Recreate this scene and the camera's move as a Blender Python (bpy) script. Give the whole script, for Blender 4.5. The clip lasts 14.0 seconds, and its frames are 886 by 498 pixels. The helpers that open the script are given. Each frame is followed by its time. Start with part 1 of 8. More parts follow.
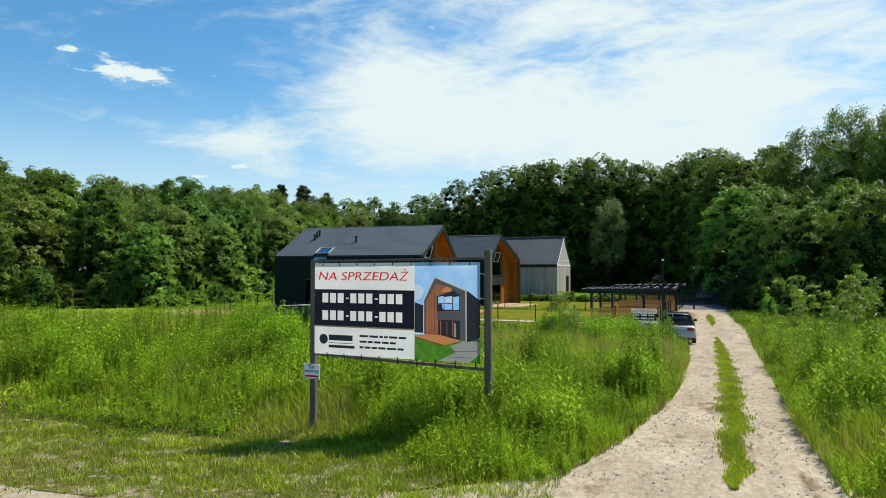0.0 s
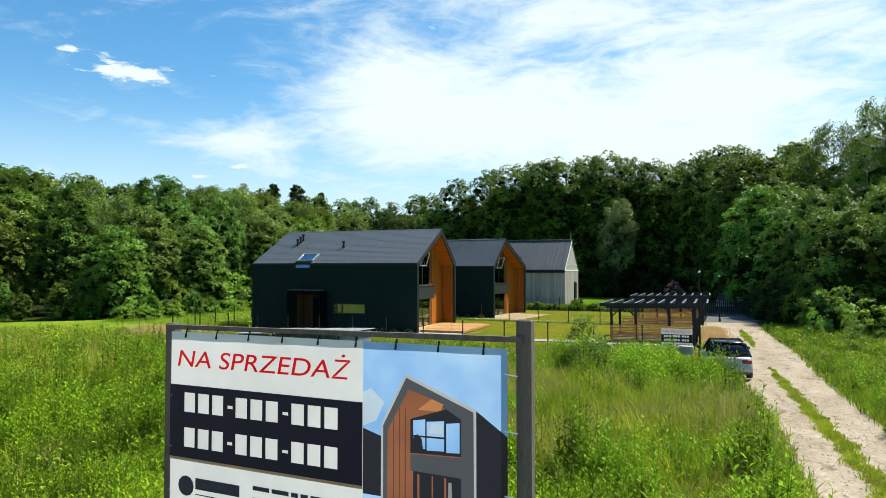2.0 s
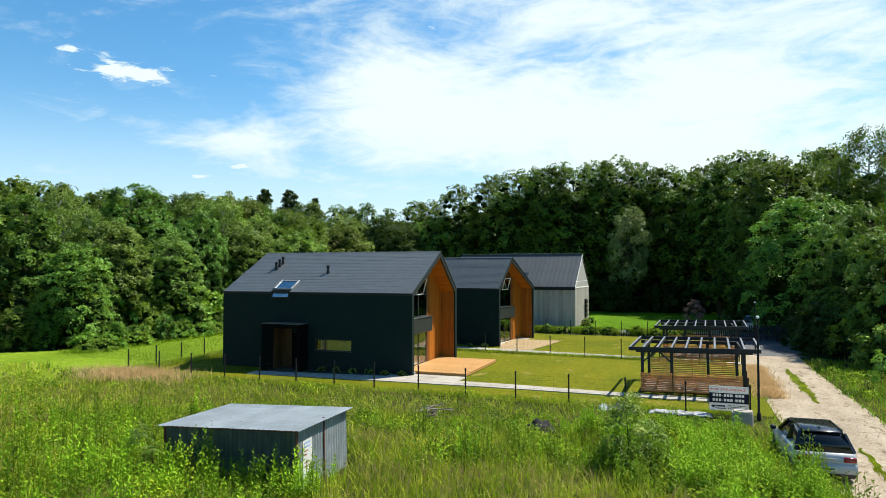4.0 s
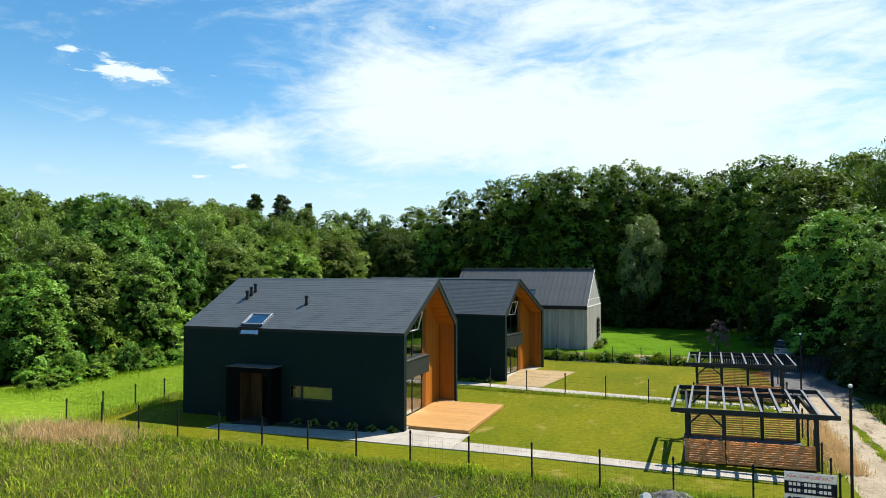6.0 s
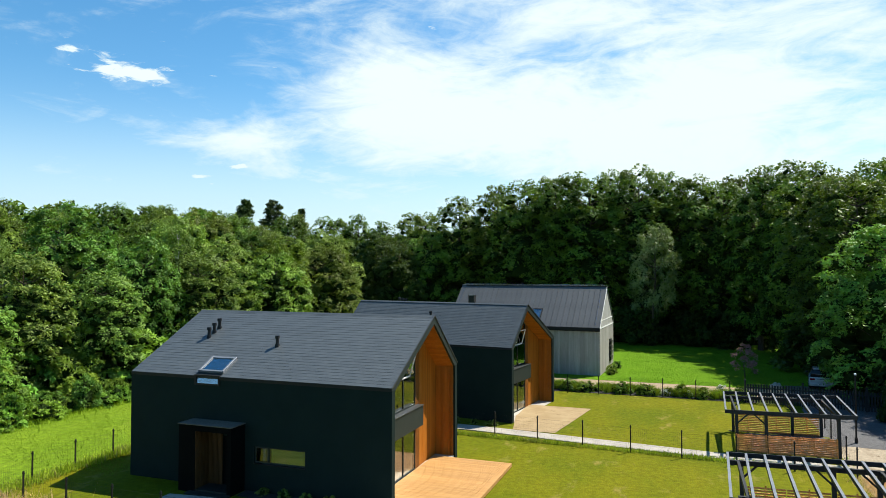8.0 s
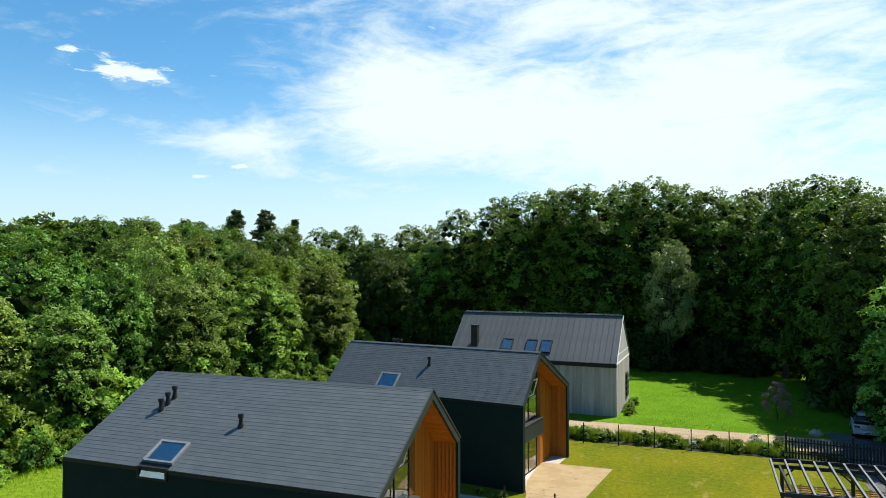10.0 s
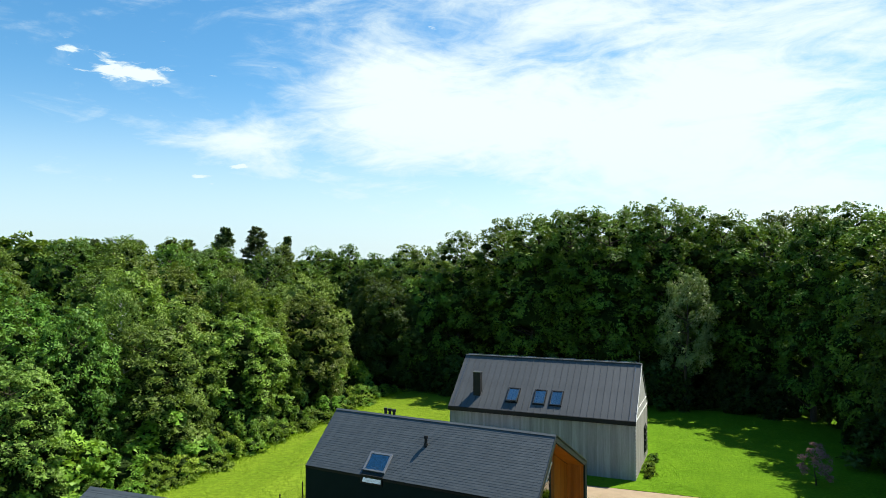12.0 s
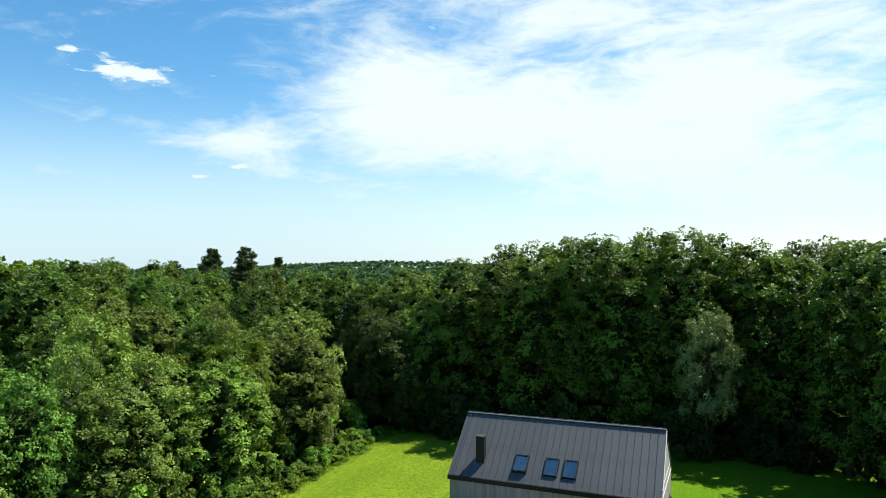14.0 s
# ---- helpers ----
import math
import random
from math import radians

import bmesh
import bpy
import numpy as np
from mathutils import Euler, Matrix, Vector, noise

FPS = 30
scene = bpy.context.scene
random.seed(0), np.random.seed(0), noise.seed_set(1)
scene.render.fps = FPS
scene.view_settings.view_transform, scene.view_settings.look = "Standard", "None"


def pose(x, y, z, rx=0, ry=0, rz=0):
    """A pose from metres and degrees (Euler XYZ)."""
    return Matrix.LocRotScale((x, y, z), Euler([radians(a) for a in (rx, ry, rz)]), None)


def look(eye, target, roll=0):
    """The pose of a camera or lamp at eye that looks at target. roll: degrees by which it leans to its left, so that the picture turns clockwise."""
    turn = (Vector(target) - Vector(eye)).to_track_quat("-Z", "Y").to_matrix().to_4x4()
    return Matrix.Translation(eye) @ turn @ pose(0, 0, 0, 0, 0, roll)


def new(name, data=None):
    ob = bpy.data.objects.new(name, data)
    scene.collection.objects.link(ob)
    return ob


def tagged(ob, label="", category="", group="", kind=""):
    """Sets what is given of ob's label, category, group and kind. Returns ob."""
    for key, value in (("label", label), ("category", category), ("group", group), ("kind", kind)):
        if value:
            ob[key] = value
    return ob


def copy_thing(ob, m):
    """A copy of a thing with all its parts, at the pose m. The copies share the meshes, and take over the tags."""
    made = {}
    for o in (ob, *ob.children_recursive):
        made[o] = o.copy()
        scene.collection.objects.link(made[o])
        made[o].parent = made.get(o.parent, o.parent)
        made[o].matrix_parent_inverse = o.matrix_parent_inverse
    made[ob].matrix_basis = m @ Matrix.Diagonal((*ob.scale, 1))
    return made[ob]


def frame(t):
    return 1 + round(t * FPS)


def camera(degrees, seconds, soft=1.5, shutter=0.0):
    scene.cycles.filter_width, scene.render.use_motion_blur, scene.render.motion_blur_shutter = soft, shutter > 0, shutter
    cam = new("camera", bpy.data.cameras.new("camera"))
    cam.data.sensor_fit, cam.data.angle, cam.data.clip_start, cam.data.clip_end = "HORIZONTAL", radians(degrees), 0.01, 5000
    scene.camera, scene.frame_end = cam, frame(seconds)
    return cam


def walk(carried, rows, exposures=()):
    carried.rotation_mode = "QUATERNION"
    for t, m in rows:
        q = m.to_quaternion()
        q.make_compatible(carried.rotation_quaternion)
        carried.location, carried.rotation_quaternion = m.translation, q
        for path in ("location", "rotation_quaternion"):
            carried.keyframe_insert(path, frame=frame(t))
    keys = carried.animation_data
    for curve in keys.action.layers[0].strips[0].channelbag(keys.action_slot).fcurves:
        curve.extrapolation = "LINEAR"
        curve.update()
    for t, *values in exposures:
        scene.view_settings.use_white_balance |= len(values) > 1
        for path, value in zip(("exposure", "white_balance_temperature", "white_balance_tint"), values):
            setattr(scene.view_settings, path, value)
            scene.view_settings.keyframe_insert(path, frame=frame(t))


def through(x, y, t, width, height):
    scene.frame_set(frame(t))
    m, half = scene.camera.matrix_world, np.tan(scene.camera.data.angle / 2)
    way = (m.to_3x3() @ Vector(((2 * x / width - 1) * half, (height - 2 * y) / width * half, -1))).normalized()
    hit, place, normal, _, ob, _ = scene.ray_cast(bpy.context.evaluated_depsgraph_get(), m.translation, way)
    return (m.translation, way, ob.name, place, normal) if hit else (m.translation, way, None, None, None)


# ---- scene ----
from mathutils.geometry import delaunay_2d_cdt
cam = camera(67.29, 14.0, soft=0.8)
PITCH, ROLL, YAW = 1.749, 0.02, 20.121
ROWS = [
    (0.0, -0.008, 0.013, 3.66),
    (0.5, -0.452, 1.386, 3.647),
    (1.0, -0.92, 2.776, 3.664),
    (1.5, -1.412, 4.223, 3.772),
    (2.0, -1.935, 5.69, 4.334),
    (2.5, -2.427, 7.096, 4.815),
    (3.0, -2.972, 8.586, 5.29),
    (5.5, -5.635, 16.186, 7.443),
    (6.0, -6.152, 17.624, 7.88),
    (6.5, -6.633, 18.993, 8.274),
    (7.0, -7.082, 20.364, 8.645),
    (7.5, -7.549, 21.755, 9.033),
    (8.0, -8.013, 23.127, 9.493),
    (10.5, -10.381, 29.575, 12.645),
    (11.0, -10.807, 30.817, 13.471),
    (11.5, -11.293, 32.132, 14.363),
    (12.0, -11.759, 33.472, 15.251),
    (12.5, -12.202, 34.83, 16.13),
    (13.0, -12.678, 36.171, 16.987),
    (13.5, -13.204, 37.6, 17.971),
    (14.0, -13.71, 39.017, 18.934),
]
walk(cam, [(t, pose(x, y, z, 90 + PITCH, ROLL, YAW)) for t, x, y, z in ROWS], exposures=[(0.0, 0.68), (0.5, 0.75), (1.0, 0.82), (2.0, 0.87), (14.0, 0.87)])

# ---------------------------------------------------------------- light
SUN_AWAY = Vector((0.43, 0.53, 1.0)).normalized()      # towards the sun
sun = new("sun", bpy.data.lights.new("sun", "SUN"))
sun.data.energy, sun.data.angle, sun.data.color = 5.0, radians(0.53), (1.0, 0.94, 0.82)
sun.matrix_world = look(SUN_AWAY * 200, (0, 0, 0))


class Nodes:
    """Short hand for node trees."""

    def __init__(self, tree):
        self.t = tree
        tree.nodes.clear()

    def add(self, kind):
        return self.t.nodes.new(kind)

    def link(self, a, b):
        self.t.links.new(a, b)

    def put(self, socket, v):
        if isinstance(v, bpy.types.NodeSocket):
            self.t.links.new(v, socket)
        elif v is not None:
            socket.default_value = v

    def math(self, op, a, b=None, c=None, clamp=False):
        n = self.add("ShaderNodeMath")
        n.operation, n.use_clamp = op, clamp
        for s, v in zip(n.inputs, (a, b, c)):
            self.put(s, v)
        return n.outputs[0]

    def ramp(self, fac, stops):
        n = self.add("ShaderNodeValToRGB")
        e = n.color_ramp.elements
        while len(e) < len(stops):
            e.new(0.5)
        for el, (p, c) in zip(e, stops):
            el.position = p
            el.color = (*c, 1) if len(c) == 3 else c
        self.put(n.inputs[0], fac)
        return n.outputs[0]

    def mix(self, fac, a, b, mode="MIX"):
        n = self.add("ShaderNodeMix")
        n.data_type, n.blend_type = "RGBA", mode
        self.put(n.inputs[0], fac)
        for s, v in ((n.inputs[6], a), (n.inputs[7], b)):
            self.put(s, (*v, 1) if isinstance(v, tuple) and len(v) == 3 else v)
        return n.outputs[2]

    def noise(self, scale, detail=4.0, rough=0.55, vec=None, warp=0.0):
        n = self.add("ShaderNodeTexNoise")
        n.inputs["Scale"].default_value, n.inputs["Detail"].default_value = scale, detail
        n.inputs["Roughness"].default_value, n.inputs["Distortion"].default_value = rough, warp
        if vec is not None:
            self.put(n.inputs["Vector"], vec)
        return n.outputs[0]

    def smooth(self, v, lo, hi):
        n = self.add("ShaderNodeMapRange")
        n.interpolation_type = "SMOOTHSTEP"
        self.put(n.inputs[0], v)
        n.inputs[1].default_value, n.inputs[2].default_value = lo, hi
        return n.outputs[0]


def build_world():
    world = bpy.data.worlds.new("summer_sky")
    scene.world = world
    world.use_nodes = True
    n = Nodes(world.node_tree)
    sky = n.add("ShaderNodeTexSky")
    sky.sky_type, sky.sun_disc = "NISHITA", False
    sky.sun_elevation = math.asin(SUN_AWAY.z)
    sky.sun_rotation = math.atan2(SUN_AWAY.x, SUN_AWAY.y)
    sky.air_density, sky.dust_density, sky.ozone_density = 1.0, 0.3, 2.5
    co = n.add("ShaderNodeTexCoord")
    sep = n.add("ShaderNodeSeparateXYZ")
    n.link(co.outputs["Generated"], sep.inputs[0])
    x, y, z = sep.outputs
    # compass angle and height above the horizon, in degrees
    az = n.math("MULTIPLY", n.math("ARCTAN2", x, y), 57.2958)
    el = n.math("MULTIPLY", n.math("ARCSINE", z), 57.2958)
    comb = n.add("ShaderNodeCombineXYZ")
    n.link(n.math("MULTIPLY", az, 0.055), comb.inputs[0])
    n.link(n.math("MULTIPLY", el, 0.16), comb.inputs[1])
    streak = comb.outputs[0]
    warp = n.noise(1.1, 3, 0.5, streak)
    wisps = n.noise(1.25, 9, 0.62, streak, 0.6)
    puffs = n.noise(9.0, 8, 0.62, streak, 0.4)

    def bank(a0, e0, wa, we, power=1.0):
        """A soft heap round compass angle a0 and height e0."""
        da = n.math("DIVIDE", n.math("SUBTRACT", az, a0), wa)
        de = n.math("DIVIDE", n.math("SUBTRACT", n.math("ADD", el, n.math("MULTIPLY", n.math("SUBTRACT", warp, 0.5), 2.6)), e0), we)
        r = n.math("ADD", n.math("MULTIPLY", da, da), n.math("MULTIPLY", de, de))
        return n.math("MULTIPLY", n.math("POWER", 2.7183, n.math("MULTIPLY", r, -1.0)), power)

    total = None
    for b in CLOUD_BANKS:
        v = bank(*b)
        total = v if total is None else n.math("ADD", total, v)
    fine = n.noise(3.2, 9, 0.66, streak, 1.2)
    veil = n.math("ADD", total, n.math("MULTIPLY", n.math("SUBTRACT", wisps, 0.5), 2.1))
    veil = n.math("ADD", veil, n.math("MULTIPLY", n.math("SUBTRACT", fine, 0.5), 0.9))
    veil = n.math("MULTIPLY", n.smooth(veil, -0.06, 0.90), n.smooth(el, -2.0, 3.0))
    veil = n.math("MULTIPLY", veil, n.math("SUBTRACT", 1.0, n.smooth(el, 23.0, 34.0)))
    small = None
    for b in SMALL_CLOUDS:
        v = bank(*b)
        small = v if small is None else n.math("ADD", small, v)
    small = n.smooth(n.math("ADD", small, n.math("MULTIPLY", n.math("SUBTRACT", puffs, 0.5), 2.6)), 0.35, 0.85)
    fac = n.math("MAXIMUM", veil, small)
    # haze near the horizon, stronger on the sun's side
    low = n.math("SUBTRACT", 1.0, n.smooth(el, -1.0, 16.0))
    away = n.math("ABSOLUTE", n.math("SUBTRACT", az, math.degrees(math.atan2(SUN_AWAY.x, SUN_AWAY.y))))
    glow = n.math("MULTIPLY_ADD", n.math("SUBTRACT", 1.0, n.smooth(away, 20.0, 150.0)), 0.60, 0.10)
    fac = n.math("MAXIMUM", fac, n.math("MULTIPLY", low, glow), clamp=True)
    rich = n.add("ShaderNodeHueSaturation")
    rich.inputs["Saturation"].default_value, rich.inputs["Hue"].default_value = 1.30, 0.490
    n.link(sky.outputs[0], rich.inputs["Color"])
    bg = n.add("ShaderNodeBackground")
    n.link(rich.outputs[0], bg.inputs[0])
    bg.inputs[1].default_value = 0.094
    white = n.add("ShaderNodeBackground")
    white.inputs[0].default_value, white.inputs[1].default_value = (0.87, 0.995, 0.995, 1), 0.575
    mix = n.add("ShaderNodeMixShader")
    n.link(fac, mix.inputs[0])
    n.link(bg.outputs[0], mix.inputs[1])
    n.link(white.outputs[0], mix.inputs[2])
    # pale blue haze along the horizon
    haze = n.add("ShaderNodeBackground")
    haze.inputs[0].default_value, haze.inputs[1].default_value = (0.62, 0.86, 1.0, 1), 0.53
    over = n.add("ShaderNodeMixShader")
    clear = n.math("MULTIPLY_ADD", n.smooth(away, 25.0, 85.0), 0.70, 0.15)
    n.link(n.math("MULTIPLY", n.math("SUBTRACT", 1.0, n.smooth(el, -2.0, 13.0)), clear), over.inputs[0])
    n.link(mix.outputs[0], over.inputs[1])
    n.link(haze.outputs[0], over.inputs[2])
    out = n.add("ShaderNodeOutputWorld")
    n.link(over.outputs[0], out.inputs[0])


# compass degrees (0 is along y, positive to x), degrees of height, widths, weight
CLOUD_BANKS = [(-24, 12.6, 7, 2.8, 0.5), (-14, 11.0, 16, 4.0, 0.72), (3, 14.5, 14, 5.0, 0.72), (-22, 16, 9, 3.6, 0.55), (12, 6, 24, 5, 0.72),
               (-38, 10.8, 6, 1.1, 0.62), (-10, 21.5, 16, 3.0, 0.30), (14, 20, 12, 4, 0.40), (-4, 22.5, 26, 3.5, 0.26)]
SMALL_CLOUDS = [(-45.3, 15.1, 2.6, 0.8, 1.2), (-49.6, 16.2, 1.0, 0.4, 0.85), (-40.3, 7.4, 1.0, 0.36, 0.85), (-37.2, 8.7, 1.4, 0.3, 0.85)]
build_world()

# ---------------------------------------------------------------- materials


def surface(name, dark, light, scale=2.0, rough=0.7, metal=0.0, fine=40.0, fine_mix=0.35, bump=0.2, bump_size=0.01, stretch=None,
            spread=0.0, islands=0.0, coat=0.0, spots=None, spec=0.2, mid=None):
    """A node material: two colours mixed by a broad and a fine noise in metres, fine relief, and a spread from piece to piece."""
    m = bpy.data.materials.new(name)
    m.use_nodes = True
    n = Nodes(m.node_tree)
    co = n.add("ShaderNodeTexCoord")
    vec = co.outputs["Object"]
    if stretch:
        mp = n.add("ShaderNodeMapping")
        mp.inputs["Scale"].default_value = stretch
        n.link(vec, mp.inputs[0])
        vec = mp.outputs[0]
    a = n.noise(scale, 5, 0.6, vec)
    b = n.noise(fine, 3, 0.6, vec)
    fac = n.math("ADD", n.math("MULTIPLY", n.smooth(a, 0.3, 0.7), 1 - fine_mix), n.math("MULTIPLY", n.smooth(b, 0.25, 0.75), fine_mix))
    col = n.mix(fac, dark, light)
    if spots:
        sc, lo, hi, c = spots
        col = n.mix(n.smooth(n.noise(sc, 4, 0.65, vec), lo, hi), col, c)
    if mid:
        size, amount = mid
        shade = n.add("ShaderNodeHueSaturation")
        n.link(n.math("MULTIPLY_ADD", n.smooth(n.noise(size, 3, 0.7, co.outputs["Object"]), 0.25, 0.75), 2 * amount, 1 - amount), shade.inputs["Value"])
        n.link(col, shade.inputs["Color"])
        col = shade.outputs[0]
    if spread or islands:
        if spread:
            rnd = n.add("ShaderNodeObjectInfo").outputs["Random"]
        else:
            rnd = n.add("ShaderNodeNewGeometry").outputs["Random Per Island"]
        hsv = n.add("ShaderNodeHueSaturation")
        amount = spread or islands
        n.link(n.math("ADD", n.math("MULTIPLY", rnd, 2 * amount), 1 - amount), hsv.inputs["Value"])
        n.link(col, hsv.inputs["Color"])
        col = hsv.outputs[0]
    p = n.add("ShaderNodeBsdfPrincipled")
    n.link(col, p.inputs["Base Color"])
    n.put(p.inputs["Roughness"], n.math("ADD", n.math("MULTIPLY", n.math("SUBTRACT", b, 0.5), 0.25), rough, clamp=True))
    p.inputs["Metallic"].default_value = metal
    p.inputs["Specular IOR Level"].default_value = spec
    p.inputs["Coat Weight"].default_value = coat
    if bump:
        bp = n.add("ShaderNodeBump")
        bp.inputs["Strength"].default_value, bp.inputs["Distance"].default_value = bump, bump_size
        n.link(b, bp.inputs["Height"])
        n.link(bp.outputs[0], p.inputs["Normal"])
    out = n.add("ShaderNodeOutputMaterial")
    n.link(p.outputs[0], out.inputs[0])
    return m


def foliage(name, dark, light, through=0.35, patch=0.5, tip=None, rough=0.5, per_object=0.25, gloss=0.22, glow=(0.24, 0.38, 0.02), dry=None):
    """Leaves: colour by leaf, by plant and by broad patches, with light shining through."""
    m = bpy.data.materials.new(name)
    m.use_nodes = True
    n = Nodes(m.node_tree)
    co = n.add("ShaderNodeTexCoord")
    rnd = n.add("ShaderNodeNewGeometry").outputs["Random Per Island"]
    obj = n.add("ShaderNodeObjectInfo").outputs["Random"]
    broad = n.smooth(n.noise(patch, 3, 0.6, co.outputs["Object"]), 0.32, 0.68)
    fac = n.math("ADD", n.math("MULTIPLY", rnd, 0.42), n.math("MULTIPLY", broad, 0.58))
    col = n.mix(fac, dark, light)
    if dry:
        brown = n.smooth(n.noise(0.45, 4, 0.65, co.outputs["Object"]), 0.53, 0.70)
        col = n.mix(n.math("MULTIPLY", brown, n.math("MULTIPLY_ADD", rnd, 0.6, 0.35)), col, dry)
    if tip:
        col = n.mix(n.smooth(rnd, 0.90, 0.97), col, tip)
    hsv = n.add("ShaderNodeHueSaturation")
    n.link(n.math("ADD", n.math("MULTIPLY", obj, 2 * per_object), 1 - per_object), hsv.inputs["Value"])
    n.link(n.math("ADD", n.math("MULTIPLY", n.math("FRACT", n.math("MULTIPLY", obj, 7.31)), 0.044), 0.478), hsv.inputs["Hue"])
    n.link(col, hsv.inputs["Color"])
    p = n.add("ShaderNodeBsdfPrincipled")
    n.link(hsv.outputs[0], p.inputs["Base Color"])
    p.inputs["Roughness"].default_value = rough
    p.inputs["Specular IOR Level"].default_value = gloss
    tr = n.add("ShaderNodeBsdfTranslucent")
    n.link(n.mix(0.5, hsv.outputs[0], glow), tr.inputs[0])
    mx = n.add("ShaderNodeMixShader")
    mx.inputs[0].default_value = through
    n.link(p.outputs[0], mx.inputs[1])
    n.link(tr.outputs[0], mx.inputs[2])
    out = n.add("ShaderNodeOutputMaterial")
    n.link(mx.outputs[0], out.inputs[0])
    return m


def cloth(name, colour, through, other=None, scale=2.0):
    """Printed banner vinyl: light from behind glows through it."""
    m = bpy.data.materials.new(name)
    m.use_nodes = True
    n = Nodes(m.node_tree)
    co = n.add("ShaderNodeTexCoord")
    a = n.noise(scale, 4, 0.55, co.outputs["Object"])
    col = n.mix(n.smooth(a, 0.3, 0.7), colour, other or tuple(c * 0.9 for c in colour))
    p = n.add("ShaderNodeBsdfPrincipled")
    n.link(col, p.inputs["Base Color"])
    p.inputs["Roughness"].default_value = 0.45
    bp = n.add("ShaderNodeBump")
    bp.inputs["Strength"].default_value, bp.inputs["Distance"].default_value = 0.3, 0.01
    n.link(n.noise(6, 2, 0.5, co.outputs["Object"]), bp.inputs["Height"])
    n.link(bp.outputs[0], p.inputs["Normal"])
    tr = n.add("ShaderNodeBsdfTranslucent")
    n.link(col, tr.inputs[0])
    mx = n.add("ShaderNodeMixShader")
    mx.inputs[0].default_value = through
    n.link(p.outputs[0], mx.inputs[1])
    n.link(tr.outputs[0], mx.inputs[2])
    out = n.add("ShaderNodeOutputMaterial")
    n.link(mx.outputs[0], out.inputs[0])
    return m


def glass(name, tint=(0.75, 0.82, 0.85), rough=0.02, ior=1.6):
    m = bpy.data.materials.new(name)
    m.use_nodes = True
    n = Nodes(m.node_tree)
    p = n.add("ShaderNodeBsdfPrincipled")
    p.inputs["Base Color"].default_value = (*tint, 1)
    p.inputs["Roughness"].default_value = rough
    p.inputs["Transmission Weight"].default_value = 1.0
    p.inputs["IOR"].default_value = ior
    p.inputs["Coat Weight"].default_value = 0.6
    wave = n.add("ShaderNodeBump")
    wave.inputs["Strength"].default_value, wave.inputs["Distance"].default_value = 0.02, 0.01
    n.link(n.noise(1.5, 1, 0.5), wave.inputs["Height"])
    n.link(wave.outputs[0], p.inputs["Normal"])
    out = n.add("ShaderNodeOutputMaterial")
    n.link(p.outputs[0], out.inputs[0])
    return m


